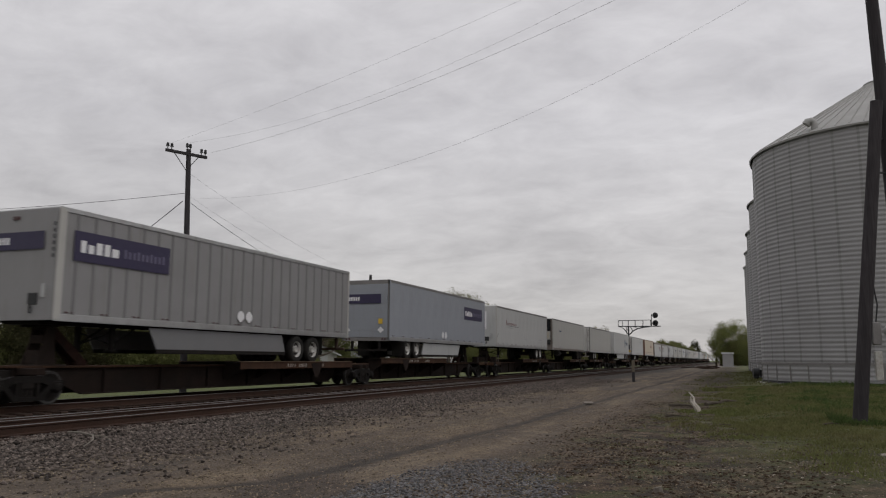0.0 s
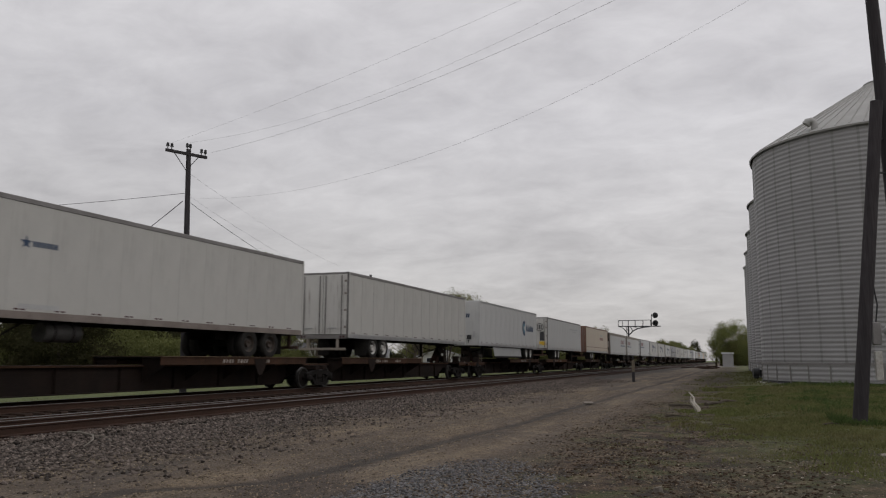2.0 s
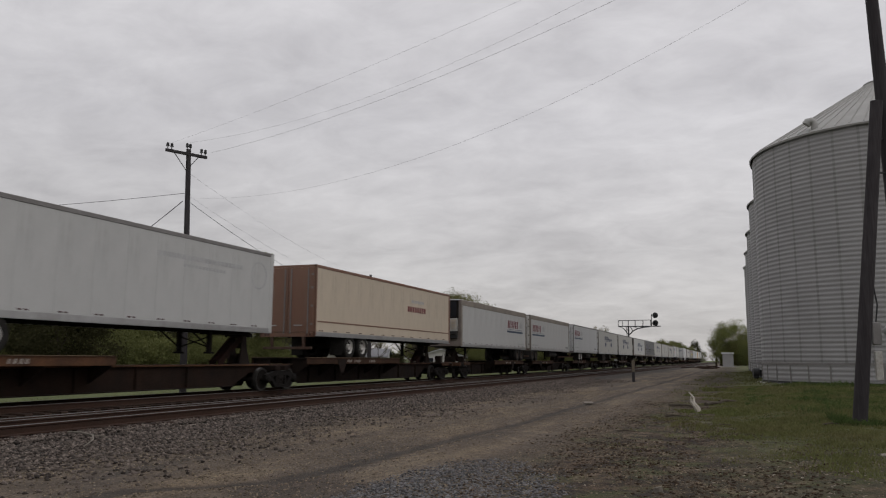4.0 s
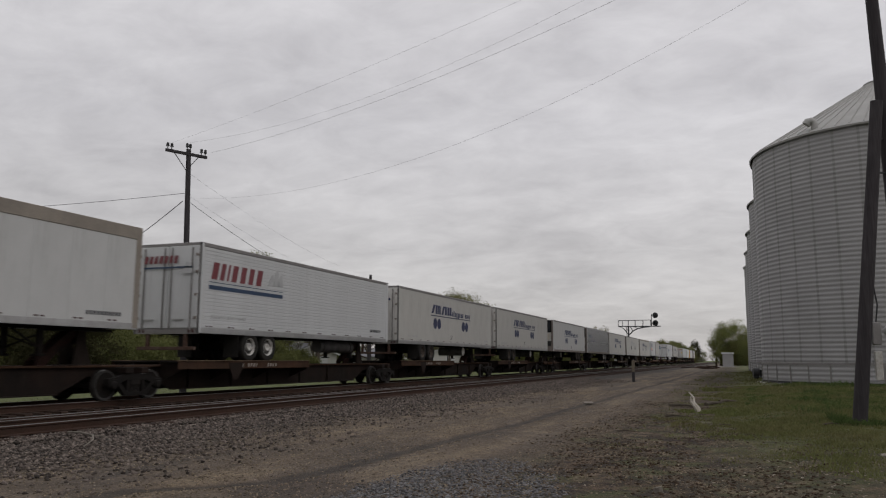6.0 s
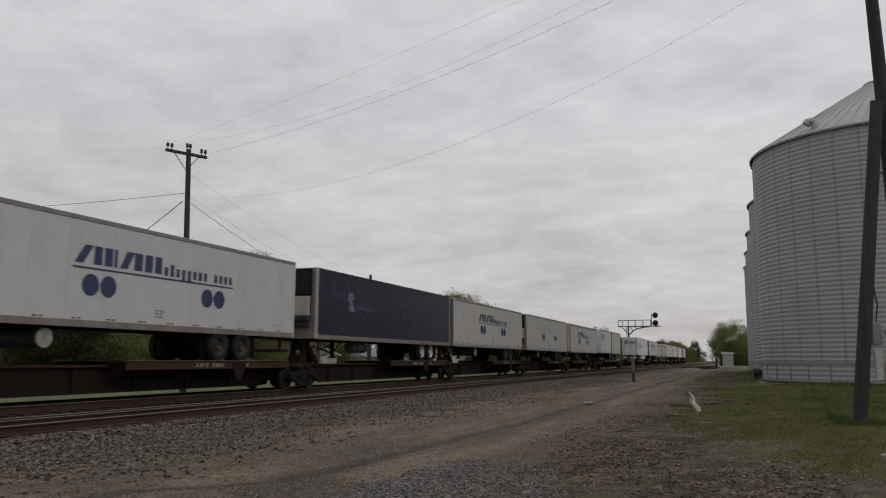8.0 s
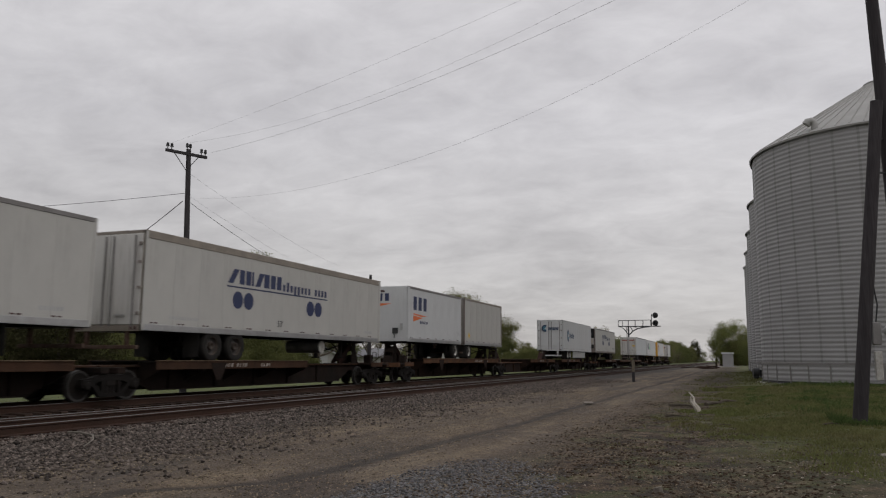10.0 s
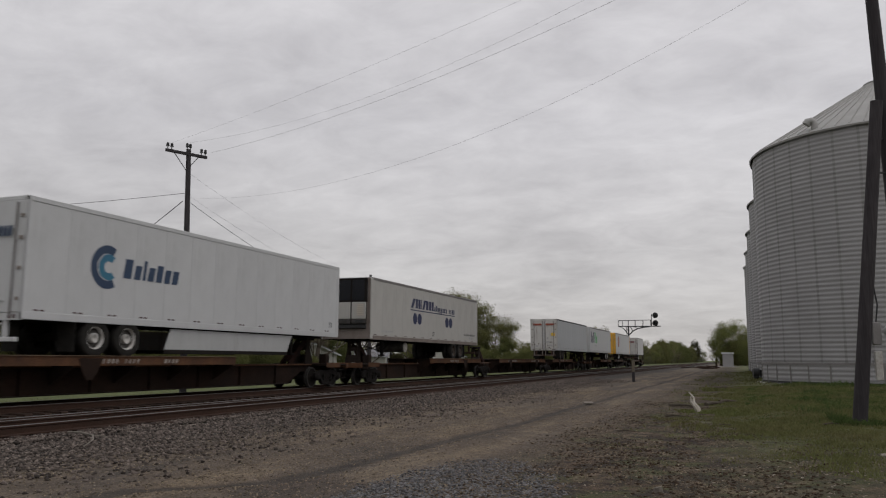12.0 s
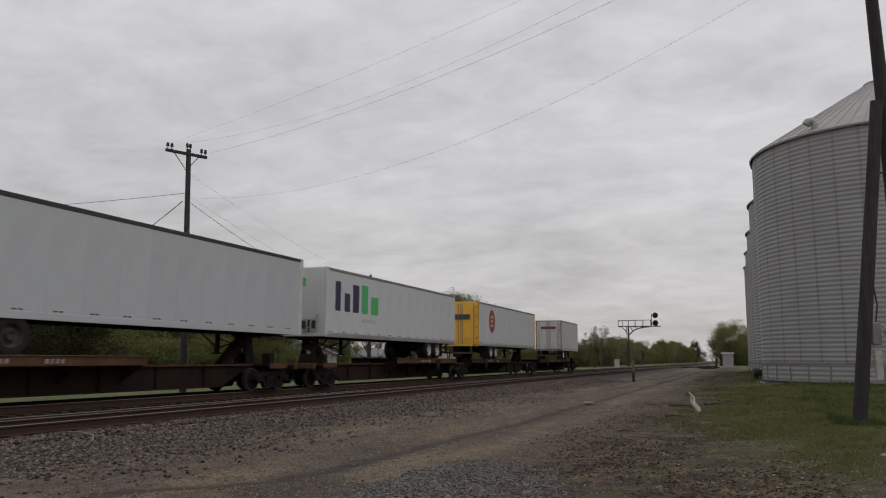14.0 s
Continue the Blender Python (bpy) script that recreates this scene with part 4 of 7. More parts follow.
def near_poles():
    t = thing("utility_pole", "leaning weathered pole stub lashed to a taller pole", "utility pole", (2.456, 19.61, 0.14), group="utility poles")
    stub, tall = Geo(), Geo()
    rows = [i / 6 for i in range(7)]
    stub.sweep([(0.81 * a - 0.03, -0.02 * a, -0.3 + 7.53 * a) for a in rows], [0.152 - 0.02 * a for a in rows], 14)
    tall.sweep([(1.19 - 0.40 * a, 0.30, -0.3 + 13.3 * a) for a in rows], [0.20 - 0.085 * a for a in rows], 14)
    part("stub", stub, WOOD_GREY, t, "thick leaning grey pole stub", smooth=True)
    part("shaft", tall, WOOD_GREY, t, "tall dark pole", smooth=True)
    box = part("meter_box", Geo().cbox(0.36, 0.54, -0.06, 0.10, 1.72, 2.22, 0.02), TOP_TRIM, t, "small grey metal box")
    part("meter_glass", Geo().lathe([(0.0, -0.2), (0.08, -0.19), (0.11, -0.12), (0.11, -0.06), (0.0, -0.06)], axis="y", n=16, centre=(0.68, 0.0, 2.02)), ALU, box, "round meter", smooth=True)
    part("lower_box", Geo().cbox(0.38, 0.53, -0.06, 0.08, 0.95, 1.58, 0.015), TANK_END, t, "pale lower box")
    part("conduit", Geo().sweep([(0.45, 0.0, 2.2), (0.50, -0.02, 2.6), (0.44, -0.02, 3.1), (0.50, 0.0, 3.7), (0.60, 0.02, 4.6)], [0.018] * 5, 7), SIGNAL, t, "dark curving cable")
    for z in (5.6, 6.4):
        part("tie_bolt", Geo().tube((0.108 * z - 0.02, 0.0, z), (1.17 - 0.03 * z, 0.3, z), 0.022, n=8), SIGNAL, t, "steel through bolt between the poles")


near_poles()


def wire(name, p, q, sag, r=0.012, mat=None, label="thin overhead wire between poles", n=24):
    p, q = Vector(p), Vector(q)
    cu = bpy.data.curves.new(name, "CURVE")
    cu.dimensions, cu.bevel_depth, cu.bevel_resolution = "3D", r, 1
    s = cu.splines.new("POLY")
    s.points.add(n)
    for i in range(n + 1):
        t = i / n
        c = p.lerp(q, t)
        s.points[i].co = (c.x, c.y, c.z - sag * 4 * t * (1 - t), 1)
    cu.materials.append(mat or WIRE)
    tagged(new(name, cu), label, "wire", group="overhead wires")


# ---- signal bridge, marker post, cabinet ----


def cantilever_signal():
    t = thing("signal_bracket", "dark steel bracket signal standing beside the main track", "railway signal", (-21.1, 168.7, -0.2))
    g = Geo()
    g.tube((0, 0, 0), (0, 0, 8.7), 0.20, 0.17, n=12)
    part("mast", g, SIGNAL, t, smooth=True)
    part("mast_foot", Geo().cbox(-0.5, 0.5, -0.5, 0.5, -0.2, 0.35, 0.03), CONCRETE, t, "concrete mast foot")
    a = Geo()
    a.box(-2.1, 6.5, -0.45, -0.37, 8.62, 8.78).box(-2.1, 6.5, 0.37, 0.45, 8.62, 8.78).box(-2.1, 6.5, -0.4, 0.4, 8.76, 8.79)
    part("walkway", a, SIGNAL, t)
    for s in (-0.41, 0.41):
        part("handrail", Geo().tube((-2.1, s, 9.95), (4.7, s, 10.0), 0.045, n=6), SIGNAL, t)
        for x in (-2.05, -1.2, 0.0, 1.4, 3.0, 4.6):
            part("rail_post", Geo().tube((x, s, 8.75), (x, s, 9.97), 0.04, n=6), SIGNAL, t)
        b = Geo()
        pts = [(0.2, 7.0), (0.9, 7.75), (1.9, 8.25), (3.2, 8.5), (4.4, 8.64)]
        for (x0, z0), (x1, z1) in zip(pts, pts[1:]):
            b.tube((x0, s * 0.6, z0), (x1, s, z1), 0.10, n=6)
        for (x0, z0), x1 in zip(pts[1:4], (0.4, 1.2, 2.3)):
            b.tube((x0, s, z0), (x1, s, 8.65), 0.045, n=6)
        b.tube((-0.2, s * 0.6, 7.2), (-1.0, s, 8.3), 0.06, n=6).tube((-1.0, s, 8.3), (-1.9, s, 8.65), 0.06, n=6)
        part("brace", b, SIGNAL, t)
    part("head_post", Geo().tube((4.75, 0, 8.75), (4.75, 0, 11.2), 0.07, n=8), SIGNAL, t)
    for z in (9.35, 10.95):
        h = part("signal_head", Geo().lathe([(0.0, 0.10), (0.58, 0.10), (0.60, 0.0), (0.58, -0.05), (0.0, -0.05)], axis="y", n=28), BLACK, t, "round black signal target", at=(5.55, -0.35, z), smooth=True)
        for k in range(3):
            an = radians(90 + 120 * k)
            part("lens_hood", Geo().lathe([(0.12, 0), (0.14, -0.3), (0.13, -0.3), (0.10, 0.0)], axis="y", n=12), BLACK, h, at=(0.24 * math.cos(an), -0.06, 0.24 * math.sin(an)), smooth=True)
        part("head_arm", Geo().tube((4.75, 0, z), (5.55, -0.25, z), 0.05, n=6), SIGNAL, t)
    part("ladder", Geo().tube((-0.35, -0.3, 0.1), (-0.35, -0.3, 8.7), 0.03, n=6).tube((-0.35, 0.3, 0.1), (-0.35, 0.3, 8.7), 0.03, n=6), SIGNAL, t)


cantilever_signal()


def marker_post():
    t = thing("marker_post", "weathered wooden post with a dark foot beside the gravel road", "post", (-6.68, 55.4, 0.0))
    part("upper_post", Geo().cbox(-0.09, 0.09, -0.09, 0.09, 0.70, 1.5, 0.02), WOOD_TAN, t, "grey-brown upper part of the post")
    part("foot", Geo().cbox(-0.095, 0.095, -0.095, 0.095, -0.2, 0.71, 0.02), WOOD_POLE, t, "blackened foot of the post")
    part("cap", Geo().prism([(-0.11, 1.5), (0.11, 1.5), (0.0, 1.56)], "y", -0.11, 0.11), WOOD_GREY, t)


marker_post()


def relay_house():
    t = thing("equipment_shed", "small grey equipment shed with a pale flat roof", "shed", (-2.0, 199.0, 0.0))
    part("wall", Geo().cbox(-1.2, 1.2, -1.2, 1.2, 0.1, 3.1, 0.03), GREY, t, "dull grey wall")
    part("roof", Geo().cbox(-1.4, 1.4, -1.4, 1.4, 3.1, 3.4, 0.04), BRIGHT, t, "pale flat roof slab")
    part("plinth", Geo().box(-2.4, 2.4, -2.0, 1.6, -0.2, 0.1), CONCRETE, t, "pale concrete slab")


relay_house()
cab = thing("equipment_cabinet", "pale trackside equipment cabinet on a plinth", "cabinet", (-22.5, 160.5, -0.22))
part("case", Geo().cbox(-0.45, 0.45, -0.4, 0.4, 0.15, 1.75, 0.03), CONCRETE, cab)
part("lid", Geo().cbox(-0.5, 0.5, -0.45, 0.45, 1.75, 1.85, 0.02), ALU, cab)
part("plinth", Geo().box(-0.55, 0.55, -0.5, 0.5, -0.1, 0.15), CONCRETE, cab)


def dead_branch():
    t = thing("dead_stump", "bleached broken branch standing out of the ground", "dead wood", (-1.13, 24.6, 0.0))
    g = Geo()
    g.sweep([(0.04, 0, -0.1), (0.0, 0.05, 0.12), (-0.13, 0.15, 0.26), (-0.13, 0.3, 0.40), (-0.27, 0.4, 0.56)], [0.065, 0.055, 0.045, 0.035, 0.015], 8)
    g.sweep([(-0.02, 0, -0.1), (-0.07, -0.08, 0.12), (-0.19, -0.1, 0.3), (-0.2, -0.05, 0.44)], [0.05, 0.042, 0.032, 0.012], 7)
    part("limb", g, WOOD_PALE, t, smooth=True)


dead_branch()
for i, (x, y, l, a, r, m) in enumerate(((-1.75, 27.0, 0.8, 5, 0.06, BARK), (-0.75, 29.0, 1.3, 62, 0.07, BARK), (-0.35, 30.5, 0.8, 40, 0.06, BARK), (-1.6, 22.0, 0.5, 10, 0.035, BARK),
                                       (-0.4, 45.0, 1.6, 5, 0.08, BARK), (2.35, 13.2, 0.9, -20, 0.022, WOOD_PALE), (-2.4, 14.5, 0.3, 30, 0.02, BARK), (-0.3, 19.6, 0.45, 15, 0.02, BARK),
                                       (1.9, 18.9, 0.5, 10, 0.02, BARK), (-2.2, 17.0, 0.5, 0, 0.02, BARK))):
    z = float(ground_height(np.array(x), np.array(y)))
    g = Geo()
    q = [(-l / 2, 0, 0), (-l / 6, 0.04 * l, 0.03), (l / 5, -0.03 * l, 0.02), (l / 2, 0.05 * l, 0.0)]
    g.sweep(q, [r, r * 0.85, r * 0.65, r * 0.35], 7)
    s = thing("fallen_branch", "broken branch lying on the bare soil" if m is BARK else "pale dry stick lying on the ground", "branch", pose(x, y, z + r * 0.6, 0, 0, a), group="fallen branches")
    part("limb", g, m, s)
for x, y, w in ((2.1, 44.5, 0.22), (1.6, 45.5, 0.15), (-0.1, 24.2, 0.10), (0.1, 24.6, 0.08), (-0.9, 9.4, 0.13), (-1.0, 10.2, 0.07), (-0.3, 12.6, 0.08)):
    z = float(ground_height(np.array(x), np.array(y)))
    rk = thing("rock", "pale lump of broken concrete in the grass", "rock", pose(x, y, z + 0.05, 8, 5, 30 * x), group="pale rubble")
    g = Geo()
    q = random.Random(int(100 * w + 7 * y))
    g.prism([(w * q.uniform(0.38, 0.62) * math.cos(0.9 * k), w * q.uniform(0.25, 0.45) * math.sin(0.9 * k)) for k in range(7)], "z", -0.08, w * 0.08)
    g.v = [(a * (0.7 if c > 0 else 1.1), b * (0.7 if c > 0 else 1.1), c + (0.25 * a if c > 0 else 0)) for a, b, c in g.v]
    part("lump", g, RUBBLE, rk)

stick = thing("fallen_branch", "long pale curved dry stick lying on the ballast beside the ties", "branch", (-11.35, 11.2, 0.14), group="fallen branches")
part("limb", Geo().sweep([(0, 0, 0.02), (0.5, -0.2, 0.05), (1.0, -0.45, 0.04), (1.4, -0.85, 0.02), (1.75, -1.4, -0.02)], [0.018, 0.020, 0.018, 0.014, 0.008], 7), RUBBLE, stick)
part("twig", Geo().sweep([(0.9, -0.4, 0.04), (1.35, -0.5, 0.03), (1.7, -0.75, 0.0)], [0.012, 0.010, 0.005], 6), RUBBLE, stick)
board = thing("board", "short bleached board lying flat on the gravel lot", "board", pose(-4.93, 27.9, 0.02, 0, 0, 12))
part("plank", Geo().cbox(-0.15, 0.15, -0.5, 0.5, -0.02, 0.02, 0.006), RUBBLE, board)
# debris heap far down the line
heap = thing("scrap_heap", "low dark heap of scrap ties beside the far track", "scrap heap", (-6.5, 150.0, 0.0))
rr = random.Random(5)
for i in range(9):
    part("old_tie", Geo().cbox(-1.2, 1.2, -0.12, 0.12, -0.09, 0.09, 0.01), TIE_WOOD, heap, at=pose(rr.uniform(-2.5, 2.5), rr.uniform(-1, 1), 0.12 + 0.14 * (i // 3), rr.uniform(-5, 5), rr.uniform(-8, 8), rr.uniform(-30, 30)))

# ---- houses ----


def house(x, y, w, d, wall_h, peak, turn, label, door=True):
    base = float(ground_height(np.array(x), np.array(y)))
    t = thing("house", label, "house", pose(x, y, base, 0, 0, turn), group="houses beyond the tracks")
    g = Geo()
    g.prism([(-w / 2, 0), (w / 2, 0), (w / 2, wall_h), (0, peak), (-w / 2, wall_h)], "y", -d / 2, d / 2)
    part("wall", g, SIDING_WHITE, t, "pale horizontal siding")
    for s in (-1, 1):
        r = Geo()
        ov, th = 0.45, 0.16
        k = (peak - wall_h) / (w / 2)
        o = [(0, peak + 0.02), (s * (w / 2 + ov), wall_h - k * ov + 0.02), (s * (w / 2 + ov), wall_h - k * ov + th), (0, peak + th)]
        r.prism(o, "y", -d / 2 - 0.4, d / 2 + 0.4)
        part("roof", r, ROOF_GREY, t, "grey shingle roof slope")
        part("bargeboard", Geo().prism([(p, q - 0.12) for p, q in o], "y", -d / 2 - 0.44, -d / 2 - 0.4), BRIGHT, t, "white bargeboard")
    wd = part("window", Geo().cbox(-w * 0.32, -w * 0.14, -d / 2 - 0.06, -d / 2 - 0.003, 0.95, 2.1, 0.01), BRIGHT, t, "white-framed window")
    part("pane", Geo().box(-w * 0.30, -w * 0.16, -d / 2 - 0.07, -d / 2 - 0.061, 1.05, 2.0), GLASSY, wd, "dark window glass")
    if door:
        part("door", Geo().cbox(w * 0.1, w * 0.3, -d / 2 - 0.05, -d / 2 - 0.003, 0.05, 2.1, 0.01), BRIGHT, t, "white garage door")


house(-65.6, 175.5, 11.0, 9.0, 2.4, 4.05, 20, "low white house with a wide front gable")
house(-66.0, 131.0, 9.0, 12.5, 2.1, 3.45, 108, "low house with a long grey roof")
house(-55.0, 92.0, 7.0, 9.0, 2.3, 3.6, 60, "small house with a grey roof behind the trees")

# ---- the train: flat cars ----


def truck_parts():
    """Meshes that all trucks share."""
    out = {}
    wheel = [(0.09, 0.0), (0.09, 0.05), (0.30, 0.045), (0.355, 0.075), (0.42, 0.075), (0.425, -0.03), (0.45, -0.055), (0.44, -0.075), (0.36, -0.07), (0.33, -0.035), (0.12, -0.03), (0.09, -0.07)]
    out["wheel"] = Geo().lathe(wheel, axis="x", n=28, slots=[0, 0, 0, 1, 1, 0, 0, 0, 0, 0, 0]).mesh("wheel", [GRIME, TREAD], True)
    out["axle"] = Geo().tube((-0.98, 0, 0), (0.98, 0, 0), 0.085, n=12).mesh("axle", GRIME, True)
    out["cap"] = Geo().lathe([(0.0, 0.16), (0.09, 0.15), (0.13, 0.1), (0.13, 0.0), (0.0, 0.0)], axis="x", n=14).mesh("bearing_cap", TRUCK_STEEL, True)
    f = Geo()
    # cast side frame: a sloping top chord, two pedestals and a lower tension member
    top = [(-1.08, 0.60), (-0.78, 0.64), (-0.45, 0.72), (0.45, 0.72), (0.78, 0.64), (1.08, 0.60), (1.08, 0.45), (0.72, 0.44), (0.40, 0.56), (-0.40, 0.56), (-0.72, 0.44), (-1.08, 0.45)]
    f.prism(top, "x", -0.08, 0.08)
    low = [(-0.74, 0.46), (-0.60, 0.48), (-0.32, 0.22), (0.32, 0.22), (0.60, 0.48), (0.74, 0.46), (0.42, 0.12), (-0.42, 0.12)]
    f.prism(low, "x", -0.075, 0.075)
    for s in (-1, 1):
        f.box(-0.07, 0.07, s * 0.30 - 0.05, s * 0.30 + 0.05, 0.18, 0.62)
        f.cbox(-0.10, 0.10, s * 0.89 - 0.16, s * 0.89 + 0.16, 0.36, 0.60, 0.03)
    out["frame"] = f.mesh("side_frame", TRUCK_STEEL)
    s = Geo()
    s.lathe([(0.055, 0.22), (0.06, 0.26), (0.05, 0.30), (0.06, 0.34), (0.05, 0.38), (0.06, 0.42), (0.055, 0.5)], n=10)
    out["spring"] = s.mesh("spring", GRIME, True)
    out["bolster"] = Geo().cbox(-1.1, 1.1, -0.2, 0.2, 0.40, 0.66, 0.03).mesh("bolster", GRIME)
    return out


TRUCK = truck_parts()


def hitch_mesh():
    """The upright of a trailer hitch: two tapering cheeks, cross plates and a pierced front plate."""
    g = Geo()
    for s in (-0.25, 0.25):
        g.prism([(-0.40, 0.0), (0.26, 0.0), (0.18, 0.62), (0.14, 1.05), (-0.10, 1.05), (-0.15, 0.62)], "x", s - 0.03, s + 0.03)
    g.cbox(-0.27, 0.27, -0.12, 0.18, 0.95, 1.07, 0.015)
    g.box(-0.22, 0.22, -0.30, -0.26, 0.05, 0.40)
    g.box(-0.22, 0.22, -0.17, -0.13, 0.58, 0.80)
    g.cbox(-0.46, 0.46, -0.60, 0.42, -0.03, 0.03, 0.01)
    return g.mesh("upright", HITCH_STEEL)


HITCH = hitch_mesh()
HITCH_HEAD = Geo().cbox(-0.33, 0.33, -0.28, 0.26, 1.03, 1.12, 0.03).cbox(-0.30, -0.09, -0.46, -0.28, 1.0, 1.10, 0.02).cbox(0.09, 0.30, -0.46, -0.28, 1.0, 1.10, 0.02).mesh("hitch_head", GRIME)
HITCH_STRUT = Geo().prism([(0.10, 0.98), (0.26, 1.02), (0.52, 0.82), (1.42, 0.10), (1.40, 0.0), (1.10, 0.0), (0.98, 0.14), (0.14, 0.80)], "x", -0.20, -0.15).prism(
    [(0.10, 0.98), (0.26, 1.02), (0.52, 0.82), (1.42, 0.10), (1.40, 0.0), (1.10, 0.0), (0.98, 0.14), (0.14, 0.80)], "x", 0.15, 0.20).prism(
    [(0.30, 0.90), (0.42, 0.86), (1.30, 0.14), (1.16, 0.10)], "x", -0.15, 0.15).mesh("strut", RUST_RED)
SPINE_TOP, SPINE_LOW, PLAT_TOP = 0.97, 0.22, 1.22


def truck(car, y):
    tr = part("truck", TRUCK["bolster"], None, car, "cast steel truck", at=(0, y, 0))
    for s in (-1, 1):
        part("side_frame", TRUCK["frame"], None, tr, "grimy cast side frame", at=(s * 1.03, 0, 0))
        for dy in (-0.13, 0.0, 0.13):
            part("spring", TRUCK["spring"], None, tr, at=(s * 1.03, dy, 0))
        for dy in (-0.89, 0.89):
            part("wheel", TRUCK["wheel"], None, tr, "dark wheel with a bright tread", at=pose(s * 0.75, dy, 0.42, 0, 0, 0 if s > 0 else 180))
            part("bearing_cap", TRUCK["cap"], None, tr, at=pose(s * 1.02, dy, 0.42, 0, 0, 0 if s > 0 else 180))
    for dy in (-0.89, 0.89):
        part("axle", TRUCK["axle"], None, tr, at=(0, dy, 0.42))


def stencil(car, y, n, seed, skip, high):
    """Painted car marks on the platform's edge, one slanted bar for each character."""
    r = random.Random(seed)
    mark = Geo()
    for k in range(n):
        if k not in skip:
            w = r.uniform(0.06, 0.11)
            mark.prism([(y, high - 0.19), (y + w, high - 0.19), (y + w + 0.03, high - 0.07), (y + 0.03, high - 0.07)], "x", 1.303, 1.306)
        y += 0.165
    part("car_mark", mark, STENCIL, car, "pale stencilled bars in the place of car marks")


def spine_unit(length, ends, hitches, platforms, label, tint, seed, drop=0.0):
    """One unit of an articulated spine car. y runs from the near joint to the far one, z = 0 is the rail's top.
    ends: for the near and the far end, 'own' (coupler and a truck of its own), 'carries' or 'rests' (a truck shared with the next unit)."""
    car = thing("spine_car", label, "rail car", group="spine cars of the train")
    # both body colours include the shade below the platforms
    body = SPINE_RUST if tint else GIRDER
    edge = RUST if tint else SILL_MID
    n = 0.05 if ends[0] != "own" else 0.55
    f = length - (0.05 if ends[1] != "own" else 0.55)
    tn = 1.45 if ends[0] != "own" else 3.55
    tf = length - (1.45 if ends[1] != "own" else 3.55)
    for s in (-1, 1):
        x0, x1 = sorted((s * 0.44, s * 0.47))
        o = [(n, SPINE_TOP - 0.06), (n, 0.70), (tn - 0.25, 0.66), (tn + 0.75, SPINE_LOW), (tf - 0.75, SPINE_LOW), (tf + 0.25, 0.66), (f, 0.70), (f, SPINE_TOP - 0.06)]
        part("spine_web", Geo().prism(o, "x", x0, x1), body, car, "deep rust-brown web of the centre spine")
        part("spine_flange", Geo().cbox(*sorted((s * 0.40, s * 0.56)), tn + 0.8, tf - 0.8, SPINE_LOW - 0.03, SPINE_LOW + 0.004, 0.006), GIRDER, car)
        # stiffeners welded to the web
        y = tn + 1.6
        while y < tf - 1.2:
            part("stiffener", Geo().box(*sorted((s * 0.471, s * 0.56)), y - 0.012, y + 0.012, SPINE_LOW + 0.01, SPINE_TOP - 0.07), body, car)
            y += 2.35
    part("spine_top", Geo().cbox(-0.58, 0.58, n, f, SPINE_TOP - 0.058, SPINE_TOP, 0.008), edge, car, "rust-orange top plate of the spine")
    for end, y0, y1, sgn in ((ends[0], 0.0, n + 0.02, 1), (ends[1], f - 0.02, length, -1)):
        if end == "own":
            part("coupler", Geo().cbox(-0.11, 0.11, y0, y1, 0.60, 0.84, 0.03), GRIME, car, "dark steel coupler")
            q = 0.6 if sgn > 0 else length - 0.6
            part("end_sill", Geo().cbox(-1.28, 1.28, *sorted((q, q + sgn * 0.22)), 0.78, 1.0, 0.015), edge, car, "full-width rust-brown end sill")
            q2 = q + sgn * 2.0
            part("end_platform", Geo().cbox(-1.28, 1.28, *sorted((q + sgn * 0.23, q2)), 0.90, 0.98, 0.012), GIRDER, car)
            part("platform_edge", Geo().cbox(1.281, 1.30, *sorted((q + sgn * 0.8, q2)), 0.82, 1.02, 0.006), edge, car, "rust-orange edge strip")
            rail = Geo()
            a, b = q + sgn * 1.3, q + sgn * 1.68
            for p0, p1 in (((a, 1.0), (a, 1.5)), ((a, 1.5), (b, 1.5)), ((b, 1.5), (b, 1.0))):
                rail.tube((1.2, p0[0], p0[1]), (1.2, p1[0], p1[1]), 0.014, n=6)
            part("grab_iron", rail, DIRTY_RAIL if sgn > 0 else GIRDER, car, "thin pipe grab iron")
            part("brake_box", Geo().cbox(0.7, 1.05, *sorted((a + sgn * 0.04, b - sgn * 0.04)), 0.98, 1.38, 0.02), GIRDER, car, "dark box behind the grab iron")
            truck(car, 2.12 if sgn > 0 else length - 2.12)
            part("step", Geo().tube((1.26, q + sgn * 0.3, 0.8), (1.26, q + sgn * 0.3, 0.36), 0.018, n=6).tube((1.26, q + sgn * 0.66, 0.8), (1.26, q + sgn * 0.66, 0.36), 0.018, n=6).tube((1.26, q + sgn * 0.3, 0.36), (1.26, q + sgn * 0.66, 0.36), 0.018, n=6), GRIME, car, "hanging foot step")
        elif end == "carries":
            q = 0.0 if sgn > 0 else length
            truck(car, q)
            part("connector", Geo().lathe([(0.0, 0.62), (0.40, 0.62), (0.40, 0.86), (0.0, 0.86)], n=18, centre=(0, q, 0)), GRIME, car, "round articulated connector")
        q = 0.0 if sgn > 0 else length
        if end != "own":
            part("side_bearing", Geo().cbox(-1.15, 1.15, *sorted((q + sgn * 0.16, q + sgn * 0.46)), 0.74, 0.92, 0.02), GIRDER, car, "side bearing arms over the truck")
    high = PLAT_TOP - drop
